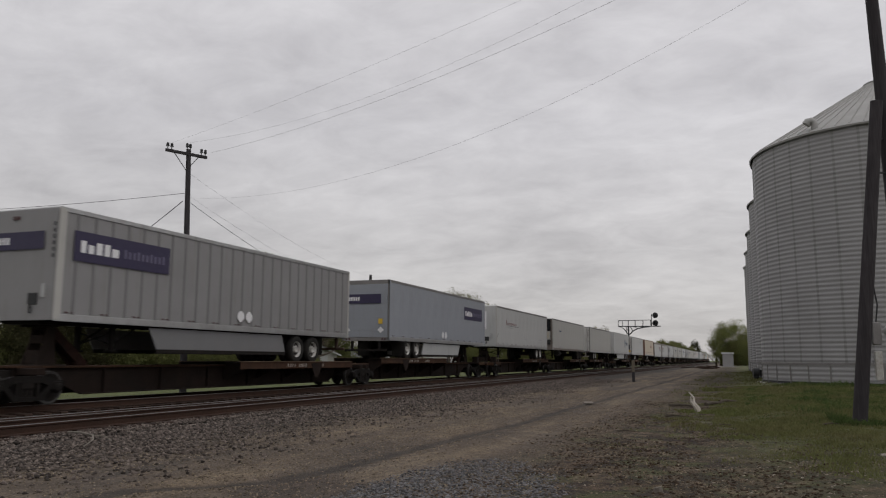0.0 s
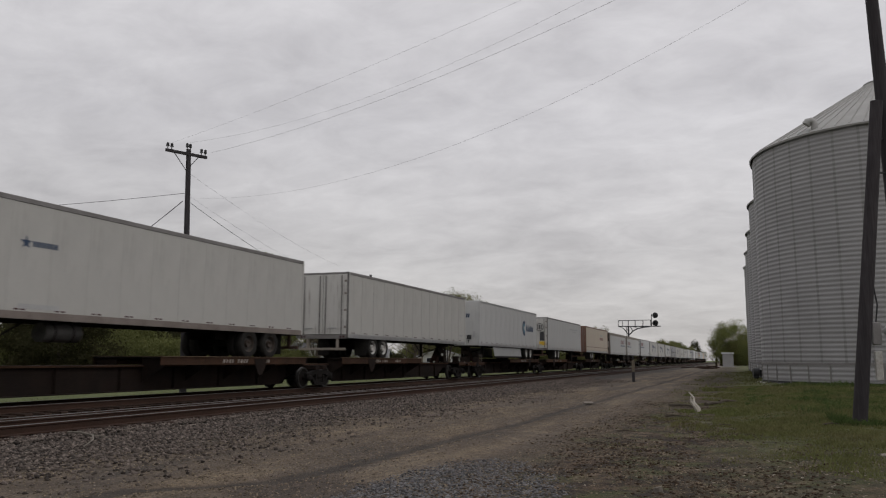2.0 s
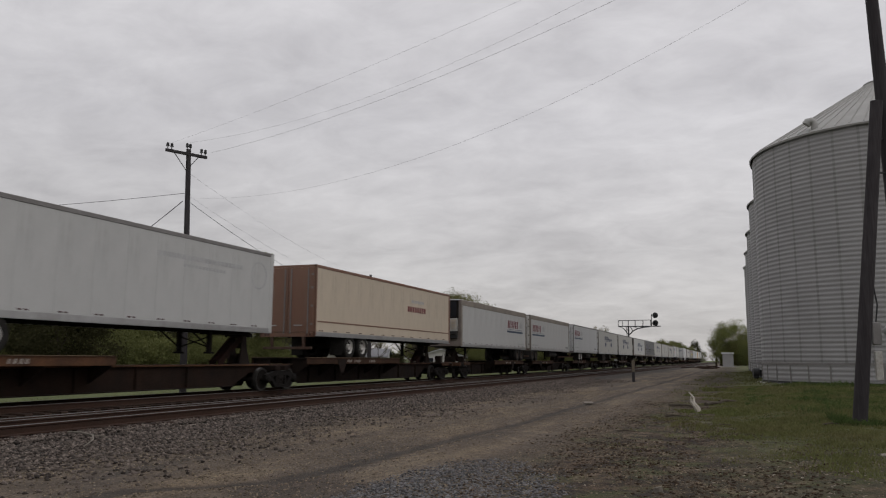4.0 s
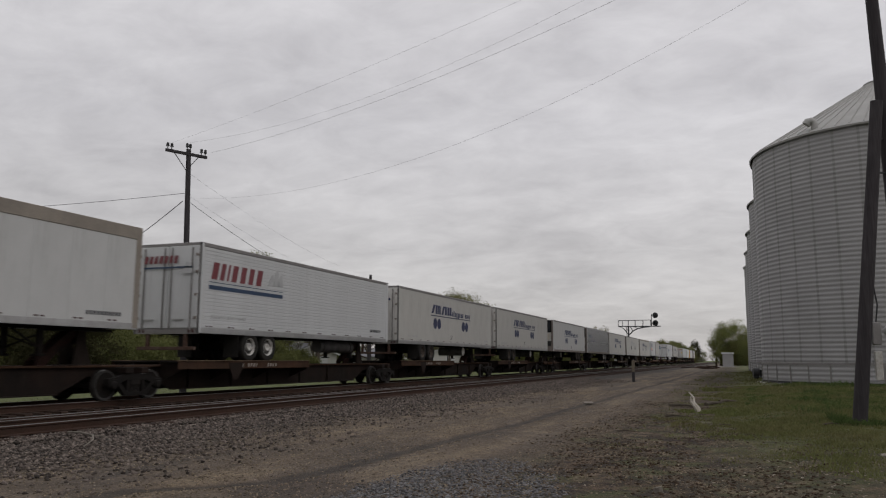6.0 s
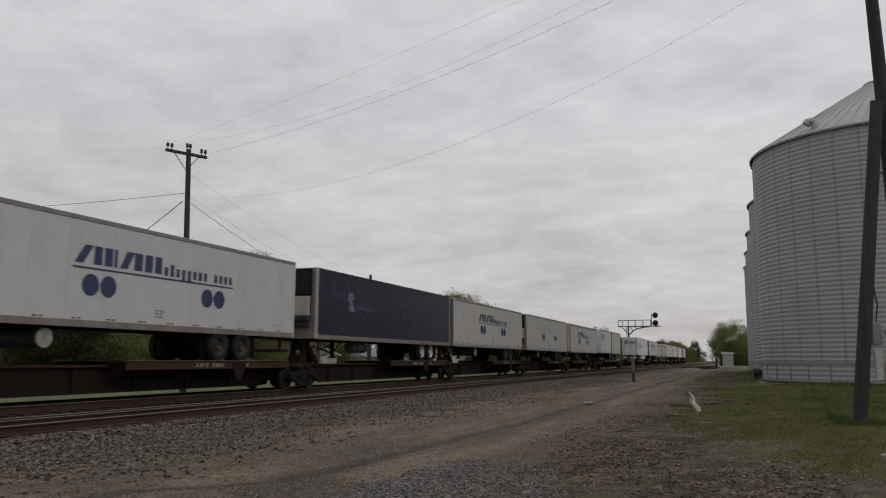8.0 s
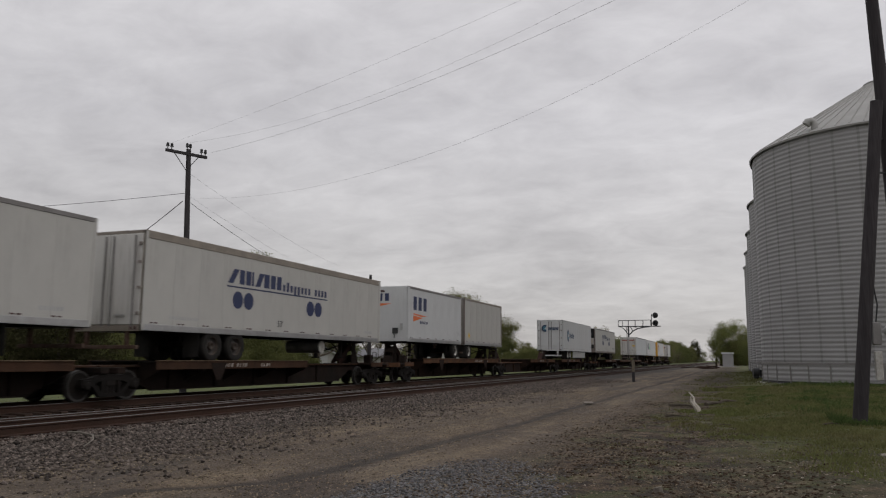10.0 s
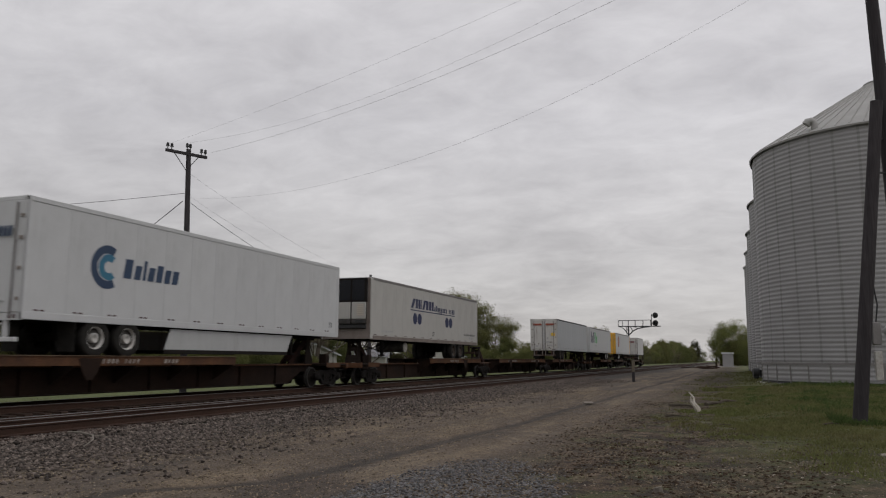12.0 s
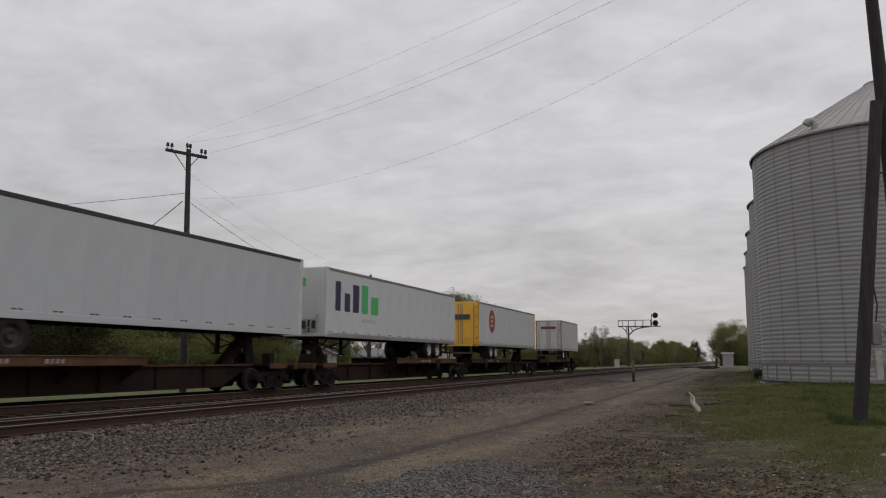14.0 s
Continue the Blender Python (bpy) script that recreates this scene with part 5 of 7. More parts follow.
    for i, (y0, y1) in enumerate(platforms):
        for s in (-1, 1):
            x0, x1 = sorted((s * 0.60, s * 1.28))
            deck = part("wheel_platform", Geo().cbox(x0, x1, y0, y1, high - 0.05, high - 0.004, 0.006), RUST_DARK, car, "dark steel wheel platform")
            e0, e1 = sorted((s * 1.281, s * 1.30))
            part("platform_edge", Geo().cbox(e0, e1, y0, y1, high - 0.25, high, 0.006), edge, deck, "rust-orange edge channel of the platform")
            part("edge_lip", Geo().cbox(*sorted((s * 1.22, s * 1.335)), y0, y1, high + 0.001, high + 0.022, 0.006), LIP, deck, "paler lip along the edge")
            # tapered outriggers that carry the platform
            k = max(2, round((y1 - y0) / 2.4))
            for j in range(k + 1):
                y = y0 + 0.15 + (y1 - y0 - 0.3) * j / k
                out = [(s * 0.50, high - 0.06), (s * 1.278, high - 0.06), (s * 1.278, high - 0.30), (s * 0.50, 0.45)]
                part("outrigger", Geo().prism(out, "y", y - 0.02, y + 0.02), body, car, "tapered bracket under the platform")
        mid = y0 + 3.0 if y0 < 3.0 else y1 - 3.2
        part("gusset", Geo().prism([(mid - 0.42, high - 0.05), (mid + 0.42, high - 0.05), (mid + 0.30, high - 0.34), (mid + 0.10, high - 0.62), (mid - 0.12, high - 0.62), (mid - 0.30, high - 0.34)], "x", 1.302, 1.318), body, car, "rust-brown gusset plate on the platform's edge")
        if y1 - y0 > 6:
            stencil(car, y0 + (y1 - y0) * 0.36, 9, seed + i, (4,), high)
            stencil(car, y0 + (y1 - y0) * 0.62, 4, seed + i + 50, (), high)
    for hy, turn in hitches:
        stand = part("hitch", HITCH, None, car, "brown-grey trailer hitch stand", at=pose(0, hy, SPINE_TOP, 0, 0, turn))
        part("hitch_head", HITCH_HEAD, None, stand, "greasy black hitch head")
        part("strut", HITCH_STRUT, None, stand, "sloping hitch strut")
    return car


# ---- the train: trailers ----
TYRE = Geo().lathe([(0.30, 0.115), (0.34, 0.135), (0.44, 0.14), (0.485, 0.125), (0.505, 0.09), (0.51, 0.0), (0.505, -0.09), (0.485, -0.125), (0.44, -0.14), (0.34, -0.135), (0.30, -0.115)], axis="x", n=30).mesh("tyre", RUBBER, True)
RIM_PROFILE = [(0.0, 0.03), (0.06, 0.05), (0.10, 0.10), (0.13, 0.10), (0.14, 0.02), (0.22, -0.02), (0.265, 0.03), (0.285, 0.11), (0.315, 0.12), (0.32, 0.09), (0.30, -0.11)]
# slot 1 is a darker steel: shade painted into the rim's hollow
RIM_SLOTS = [0, 0, 0, 0, 1, 1, 0, 0, 0, 1]
RIM_PALE = Geo().lathe(RIM_PROFILE, axis="x", n=24, slots=RIM_SLOTS).mesh("rim", [RIM, RIM_DARK], True)
RIM_BROWN = Geo().lathe(RIM_PROFILE, axis="x", n=24, slots=RIM_SLOTS).mesh("rim", [RIM_RUST, RIM_DARK], True)
RIM_WORN = Geo().lathe(RIM_PROFILE, axis="x", n=24, slots=[1, 1, 1, 1, 1, 1, 0, 0, 0, 1]).mesh("rim", [TANK_END, RIM_DARK], True)
Z0, Z1, HALF = 0.90, 3.85, 1.295


def trailer(length, nose_near, skin, wall="plate", label="", axles=(2.7, 3.95), trim=None, ends=None, reefer=False, tank=False,
            skirt=None, rim=RIM_PALE, door="swing", top=Z1, rail_mat=None, gap=0.006, guard=None, drop=0.0, corner=None, rail_h=0.13, post=0.10):
    """A box trailer. y = 0 is its near end, z = 0 the deck on which its wheels stand."""
    t = thing("trailer", label, "truck trailer", group="trailers on the train")
    trim, ends, rail_mat = trim or TOP_TRIM, ends or skin, rail_mat or ALU

    def at(u):
        """The place along y of a point u metres behind the nose."""
        return u if nose_near else length - u

    def span(u0, u1):
        a, b = at(u0), at(u1)
        return (a, b) if a < b else (b, a)

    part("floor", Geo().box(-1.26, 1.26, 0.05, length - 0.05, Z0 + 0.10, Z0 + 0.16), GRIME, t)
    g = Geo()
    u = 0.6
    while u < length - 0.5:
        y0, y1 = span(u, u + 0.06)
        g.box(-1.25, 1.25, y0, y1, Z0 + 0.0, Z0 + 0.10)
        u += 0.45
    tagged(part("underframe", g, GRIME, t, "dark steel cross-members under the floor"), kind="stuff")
    part("roof", Geo().cbox(-HALF + 0.02, HALF - 0.02, 0.03, length - 0.03, top - 0.05, top + 0.012, 0.03), BRIGHT, t, "pale roof sheet")
    for s in (-1, 1):
        w0, w1 = (s * (HALF - 0.05), s * (HALF - 0.012)) if s > 0 else (s * (HALF - 0.012), s * (HALF - 0.05))
        part("wall_core", Geo().box(w0, w1, 0.06, length - 0.06, Z0 + 0.16, top - 0.03), SEAM if wall == "plate" else skin, t)
        x0, x1 = (HALF - 0.011, HALF) if s > 0 else (-HALF, -HALF + 0.011)
        if wall in ("plate", "smooth"):
            gap = 0.0015 if wall == "smooth" else gap
            n = max(2, round((length - 0.2) / 1.22))
            step = (length - 0.2) / n
            sheet = Geo().cbox(x0, x1, gap, step - gap, Z0 + 0.19, top - rail_h, 0.002).mesh("wall_panel", skin)
            for k in range(n):
                part("wall_panel", sheet, None, t, at=(0, 0.1 + k * step, 0))
        elif wall == "ribs":
            # ribs darker than the wall: their shadow lines are put into the colour
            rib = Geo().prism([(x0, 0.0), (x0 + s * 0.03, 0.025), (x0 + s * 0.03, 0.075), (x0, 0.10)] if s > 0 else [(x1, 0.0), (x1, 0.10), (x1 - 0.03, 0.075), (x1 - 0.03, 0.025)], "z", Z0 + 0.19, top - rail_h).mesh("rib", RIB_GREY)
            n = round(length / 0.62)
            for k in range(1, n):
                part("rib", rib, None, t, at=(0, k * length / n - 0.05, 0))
        elif wall == "slats":
            n = 22
            step = (top - rail_h - Z0 - 0.19) / n
            slat = Geo().cbox(x0, x1, 0.1, length - 0.1, 0.006, step - 0.006, 0.004).mesh("slat", skin)
            for k in range(n):
                part("slat", slat, None, t, at=(0, 0, Z0 + 0.19 + k * step))
        b0, b1 = (HALF - 0.04, HALF + 0.015) if s > 0 else (-HALF - 0.015, -HALF + 0.04)
        part("bottom_rail", Geo().cbox(b0, b1, 0.02, length - 0.02, Z0, Z0 + 0.19, 0.008), rail_mat, t, "dull aluminium bottom rail")
        part("top_rail", Geo().cbox(b0, b1, 0.02, length - 0.02, top - rail_h, top, 0.012), trim, t, "dark weathered top rail")
        for y0, y1 in ((0.0, post), (length - post, length)):
            nose = (y0 == 0.0) == nose_near
            if nose:
                y0, y1 = (y0, y0 + 0.24) if y0 == 0.0 else (y1 - 0.24, y1)
            part("corner_post", Geo().cbox(b0 - 0.004, b1 + 0.004, y0, y1, Z0 + 0.02, top - 0.02, 0.026 if nose else 0.014), corner or (CREAM if wall == "ribs" else ends), t, "rounded nose corner" if nose else "")
    # red reflector dashes along the visible bottom edge
    dash = Geo().box(HALF + 0.001, HALF + 0.006, 0.0, 0.13, Z0 + 0.215, Z0 + 0.255).box(HALF + 0.001, HALF + 0.006, 0.19, 0.32, Z0 + 0.215, Z0 + 0.255).mesh("reflector", REDTAPE)
    k = 0.35
    while k < length - 0.3:
        part("reflector", dash, None, t, at=(0, k, 0))
        k += 1.22
    # nose
    y0, y1 = span(0.0, 0.055)
    part("front_wall", Geo().cbox(-HALF + 0.05, HALF - 0.05, y0, y1, Z0 + 0.02, top - 0.03, 0.01), DIRTY_RAIL if reefer else ends, t, "flat front wall")
    d = 1 if nose_near else -1
    yn = at(0.0)
    if reefer:
        f0, f1 = sorted((yn - d * 0.15, yn - d * 0.004))
        unit = part("cooling_unit", Geo().cbox(-1.10, 1.10, f0 + 0.015, f1, 1.62, 2.66, 0.035), GRIME, t, "white and black cooling unit on the front wall")
        e0, e1 = sorted((yn - d * 0.165, yn - d * 0.11))
        for x0, x1 in ((-1.10, -0.40), (-0.385, 0.29), (0.36, 1.10)):
            part("unit_door", Geo().cbox(x0, x1, e0, e1, 1.86, 2.655, 0.02), CREAM, unit, "off-white lower door panel")
            part("lower_band", Geo().cbox(x0, x1, e0, e1, 1.63, 1.852, 0.02), TANK, unit, "grey band under the doors")
        part("upper_housing", Geo().prism([(-1.12, 2.662), (1.12, 2.662), (1.12, 3.80), (-0.25, 3.80), (-0.75, 3.68), (-1.12, 3.40)], "y", f0, f1), GRIME, unit, "black upper housing with a rounded shoulder")
        for x0, x1 in ((-1.0, -0.42), (-0.36, 0.28), (0.38, 1.02)):
            part("grille", Geo().cbox(x0, x1, *sorted((yn - d * 0.165, yn - d * 0.148)), 2.74, 3.40 if x0 < -0.9 else 3.70, 0.008), GLASSY, unit, "black upper grille")
        part("bright_strip", Geo().cbox(-0.412, -0.368, *sorted((yn - d * 0.172, yn - d * 0.15)), 2.72, 3.66, 0.006), RIM, unit, "bright upright strip")
        part("side_grille", Geo().box(1.122, 1.134, f0 + 0.03, f1 - 0.03, 2.8, 3.62), GLASSY, unit, "black side grille")
        l0, l1 = sorted((yn - d * 0.185, yn - d * 0.166))
        for q in range(6):
            part("louvre", Geo().cbox(0.66, 0.99, l0, l1, 2.02 + q * 0.095, 2.065 + q * 0.095, 0.006), TAN, unit, "yellowish louvre blade")
        part("vent_box", Geo().cbox(0.56, 0.98, l0, l1, 1.68, 1.82, 0.01), BLACK, unit, "small black vent")
        part("sump", Geo().cbox(-1.08, 1.08, f0 + 0.03, f1, 1.40, 1.62, 0.03), BLACK, unit, "black lower panel")
    else:
        e0, e1 = sorted((yn - d * 0.03, yn - d * 0.002))
        part("air_couplings", Geo().cbox(0.42, 0.74, e0, e1, 1.32, 1.62, 0.01).tube((0.55, e0 - 0.02, 1.3), (0.55, e0 - 0.02, 1.1), 0.03), BLACK, t, "black air and light couplings")
        part("marker_light", Geo().cbox(-0.3, -0.05, e0, e1, top - 0.3, top - 0.2, 0.008), REDTAPE, t)
        part("document_box", Geo().cbox(0.85, 1.0, e0, e1, 1.5, 1.85, 0.008), ALU, t)
    # rear end
    yr = at(length)
    e0, e1 = sorted((yr, yr - d * 0.05))
    part("rear_frame", Geo().box(-HALF, HALF, e0, e1, top - (0.2 if door == "roll" else 0.09), top).box(-HALF, HALF, e0, e1, Z0 - 0.02, Z0 + 0.16).box(-HALF, -HALF + 0.09, e0, e1, Z0, top).box(HALF - 0.09, HALF, e0, e1, Z0, top), trim if ends is skin else ends, t, "steel rear frame")
    f0, f1 = sorted((yr + d * 0.012, yr - d * 0.045))
    if door == "swing":
        for x0, x1 in ((-HALF + 0.10, -0.012), (0.012, HALF - 0.10)):
            dr = part("door", Geo().cbox(x0, x1, f0, f1, Z0 + 0.17, top - 0.10, 0.012), DIRTY_DOOR if ends in (CREAM, WHITE) else ends, t, "swing door")
            for xx in (x0 + 0.95, x0 + 0.14) if x0 > 0 else (x0 + 0.25, x0 + 1.05):
                part("lock_rod", Geo().tube((xx, yr + d * 0.04, Z0 + 0.1), (xx, yr + d * 0.04, top - 0.16), 0.026, n=8), TOP_TRIM, dr, "dark steel lock rod")
            part("handle", Geo().cbox(min(x0 + 0.3, x1 - 0.6), min(x0 + 0.3, x1 - 0.6) + 0.4, *sorted((yr + d * 0.03, yr + d * 0.06)), Z0 + 0.42, Z0 + 0.47, 0.006), ALU, dr)
            hx = x0 if x0 < 0 else x1 - 0.1
            for z in (1.35, 2.1, 2.85, 3.4):
                part("hinge", Geo().cbox(hx, hx + 0.1, *sorted((yr + d * 0.015, yr + d * 0.05)), z, z + 0.09, 0.006), DIRTY_RAIL, dr)
    else:
        for q in range(8):
            z = Z0 + 0.17 + q * (top - 0.38 - Z0) / 8
            part("door_slat", Geo().cbox(-HALF + 0.10, HALF - 0.10, f0, f1, z + 0.001, z + (top - 0.38 - Z0) / 8 - 0.001, 0.002), ends, t)
    for x in (-0.75, 0.75):
        part("guard_post", Geo().cbox(x - 0.06, x + 0.06, *sorted((yr - d * 0.02, yr - d * 0.12)), 0.42, Z0, 0.01), guard or GUARD, t)
    part("guard_bar", Geo().cbox(-1.15, 1.15, *sorted((yr, yr - d * 0.1)), 0.36, 0.47, 0.012), guard or GUARD, t, "rear guard bar")
    for x in (-1.1, -0.95, 0.87, 1.02):
        part("tail_lamp", Geo().cbox(x, x + 0.1, *sorted((yr + d * 0.01, yr - d * 0.02)), Z0 + 0.02, Z0 + 0.12, 0.01), REDTAPE, t, "red tail lamp")
    # running gear
    a, b = span(length - axles[-1] - 1.0, length - axles[0] + 0.7)
    g = Geo()
    for x in (-0.55, 0.47):
        g.box(x, x + 0.08, a, b, 0.62, Z0)
    for q in axles:
        g.tube((-0.9, at(length - q), 0.5), (0.9, at(length - q), 0.5), 0.065, n=8).box(-0.6, 0.6, at(length - q) - 0.1, at(length - q) + 0.1, 0.52, 0.66)
    part("axle_frame", g, GRIME, t, "dark axle slider frame")
    for q in axles:
        for s in (-1, 1):
            for xo in (1.14, 0.80):
                w = part("wheel", TYRE, None, t, "black rubber tyre", at=pose(s * xo, at(length - q), 0.51 - drop, random.uniform(0, 90), 0, 0 if s > 0 else 180))
                if xo > 1:
                    part("rim", rim, None, w, "steel wheel rim")
    for s in (-1, 1):
        m0, m1 = sorted((at(length - axles[0] + 0.72), at(length - axles[0] + 0.735)))
        part("mud_flap", Geo().box(s * 0.97 - 0.3, s * 0.97 + 0.3, m0, m1, 0.14, Z0), RUBBER, t, "black mud flap")
    # landing gear and king pin plate
    ul = 2.75 if length > 10 else 1.9
    for s in (-0.62, 0.62):
        lg = part("landing_leg", Geo().cbox(s - 0.07, s + 0.07, at(ul) - 0.07, at(ul) + 0.07, 0.20, Z0, 0.01), GRIME, t)
        part("foot", Geo().cbox(s - 0.14, s + 0.14, at(ul) - 0.12, at(ul) + 0.12, 0.14, 0.20, 0.01), GRIME, lg)
        part("leg_brace", Geo().tube((s, at(ul), 0.35), (s, at(ul + 1.0), Z0), 0.03, n=6), GRIME, t)
    part("leg_brace", Geo().tube((-0.62, at(ul), 0.35), (0.62, at(ul), 0.72), 0.025, n=6).tube((-0.62, at(ul), 0.72), (0.62, at(ul), 0.35), 0.025, n=6), GRIME, t)
    y0, y1 = span(0.2, 1.7)
    part("king_pin_plate", Geo().box(-0.6, 0.6, y0, y1, Z0 - 0.06, Z0).tube((0, at(0.95), Z0 - 0.15), (0, at(0.95), Z0), 0.045), GRIME, t)
    if tank:
        y0, y1 = span(*tank)
        if y1 - y0 < 0.7:
            # hung across the frame, its end cap towards the side
            yc = (y0 + y1) / 2
            tk = part("fuel_tank", Geo().tube((-0.6, yc, 0.60), (1.0, yc, 0.60), 0.26, n=20), TANK, t, "dark round fuel tank hung across the frame", smooth=True)
            part("end_cap", Geo().lathe([(0.262, 0.98), (0.25, 1.02), (0.06, 1.04), (0.06, 1.06), (0.0, 1.06)], axis="x", n=20, centre=(0, yc, 0.60)), TANK_END, tk, "pale end cap", smooth=True)
        else:
            tk = part("fuel_tank", Geo().tube((0.72, y0, 0.62), (0.72, y1, 0.62), 0.25, n=20), TANK, t, "dirty dark fuel tank", smooth=True)
            for y in (y0 + 0.3, y1 - 0.3):
                part("strap", Geo().lathe([(0.252, -0.03), (0.26, 0.0), (0.252, 0.03)], axis="y", n=20, centre=(0.72, y, 0.62)), GRIME, tk)
    if skirt:
        u0, u1 = skirt
        for s in (-1, 1):
            o = [(at(u0), 0.86), (at(u0 + 0.35), 0.24), (at(u1 - 0.0), 0.24), (at(u1 - 0.25), 0.86)]
            part("side_skirt", Geo().prism(o, "x", s * 1.20 - 0.012, s * 1.20 + 0.012), SKIRT_GREY if wall == "ribs" else SKIRT, t, "pale side skirt panel")
            part("skirt_edge", Geo().box(s * 1.20 - 0.014, s * 1.20 + 0.014, *sorted((at(u0 + 0.35), at(u1))), 0.12, 0.24), GRIME, t, "black skirt edge")
    t["length"] = length
    return t


# ---- marks on the trailers: plain shapes on the side that shows (x up) and on the near end ----
SIDE = HALF + 0.003


def slab(g, y0, y1, z0, z1, slant=0.0, x=SIDE):
    g.prism([(y0, z0), (y1, z0), (y1 + slant, z1), (y0 + slant, z1)], "x", x, x + 0.004)


def end_slab(g, x0, x1, z0, z1, slant=0.0, y=-0.018):
    g.prism([(x0, z0), (x1, z0), (x1 + slant, z1), (x0 + slant, z1)], "y", y - 0.004, y)


def letters(t, mat, y0, y1, z0, z1, n, weight=0.62, slant=0.0, end=False, y=-0.018, label="row of bars in the place of lettering"):
    """One bar for each character."""
    step = (y1 - y0) / n
    g = Geo()
    for k in range(n):
        a = y0 + k * step
        if end:
            end_slab(g, a, a + step * weight, z0, z1, slant, y)
        else:
            slab(g, a, a + step * weight, z0, z1, slant)
    tagged(part("lettering", g, mat, t, label), kind="stuff")


def disc(g, y, z, r, ry=None, x=SIDE, n=28, hole=0.0):
    ry = ry or r
    if not hole:
        g.prism([(y + ry * math.cos(2 * math.pi * i / n), z + r * math.sin(2 * math.pi * i / n)) for i in range(n)], "x", x, x + 0.004)
    else:
        for i in range(n):
            a, b = 2 * math.pi * i / n, 2 * math.pi * (i + 1) / n
            g.prism([(y + ry * math.cos(a), z + r * math.sin(a)), (y + ry * math.cos(b), z + r * math.sin(b)), (y + ry * hole * math.cos(b), z + r * hole * math.sin(b)), (y + ry * hole * math.cos(a), z + r * hole * math.sin(a))], "x", x, x + 0.004)


def end_ring(g, xc, z, r, hole, a0=0, a1=360, y=-0.018, n=28):
    g.arc(xc, z, r, hole, a0, a1, "y", y - 0.004, y, n)


def side_ring(g, yc, z, r, hole, a0, a1, n=28, x=SIDE, ry=None):
    g.arc(yc, z, r, hole, a0, a1, "x", x, x + 0.004, n, ry)


def placards(t, y, z, mat=None, filled=False):
    g = Geo()
    for k in range(2):
        c = y + 0.5 * k
        if filled:
            g.prism([(c - 0.19, z - 0.06), (c - 0.06, z - 0.19), (c + 0.06, z - 0.19), (c + 0.19, z - 0.06), (c + 0.19, z + 0.06), (c + 0.06, z + 0.19), (c - 0.06, z + 0.19), (c - 0.19, z + 0.06)], "x", SIDE + 0.02, SIDE + 0.026)
            continue
        for s in (-1, 1):
            g.prism([(c - 0.2, z), (c, z + s * 0.2), (c, z + s * 0.17), (c - 0.17, z)], "x", SIDE, SIDE + 0.004)
            g.prism([(c + 0.2, z), (c, z + s * 0.2), (c, z + s * 0.17), (c + 0.17, z)], "x", SIDE, SIDE + 0.004)
        g.box(SIDE, SIDE + 0.004, c - 0.17, c + 0.17, z - 0.012, z + 0.012)
    part("placard_holders", g, mat or INK_GREY, t, "pair of diamond placard holders")


def text(t, words, size, y, z, mat, end=False, x=0.0):
    """Readable characters, in the built-in font, flat on the side."""
    cu = bpy.data.curves.new("figure", "FONT")
    cu.body, cu.size, cu.extrude = words, size, 0.002
    ob = bpy.data.objects.new("figure", cu)
    scene.collection.objects.link(ob)
    bpy.context.view_layer.update()
    me = bpy.data.meshes.new_from_object(ob.evaluated_get(bpy.context.evaluated_depsgraph_get()))
    bpy.data.objects.remove(ob)
    me.materials.clear()
    me.materials.append(mat)
    part("figure", me, None, t, at=pose(x, -0.03, z, 90, 0, 0) if end else pose(SIDE + 0.003, y, z, 90, 0, 90))


def marks_purple(t, y0, end_y, off=0.0):
    g = Geo()
    slab(g, y0, y0 + 3.7, 2.49, 3.29, 0, SIDE + off)
    part("sign", g, INK_PURPLE, t, "deep purple sign band")
    x = SIDE + off + 0.005
    w = Geo()
    for k, (a, b) in enumerate(((0.22, 0.40), (0.48, 0.68), (0.76, 0.97), (1.05, 1.25), (1.33, 1.58))):
        slab(w, y0 + a, y0 + b, 2.73, 3.05 if k in (0, 2, 3) else 2.96, 0, x)
    pieces("letter_bar", w, INK_WHITE, t, "white bar in the place of lettering")
    w = Geo()
    for k in range(10):
        slab(w, y0 + 1.8 + 0.175 * k, y0 + 1.8 + 0.175 * k + 0.09, 2.76, 2.96 if k % 3 else 3.0, 0, x)
    pieces("letter_bar", w, INK_LILAC, t, "dim lilac bar in the place of lettering")
    g, w = Geo(), Geo()
    end_slab(g, -1.05, 0.85, 2.75, 3.22, 0, end_y)
    for k in range(5):
        end_slab(w, -0.95 + 0.13 * k, -0.95 + 0.13 * k + 0.09, 2.90, 3.08, 0, end_y - 0.005)
    part("sign", g, INK_PURPLE, t, "deep purple sign band")
    pieces("letter_bar", w, INK_WHITE, t, "white bar in the place of lettering")


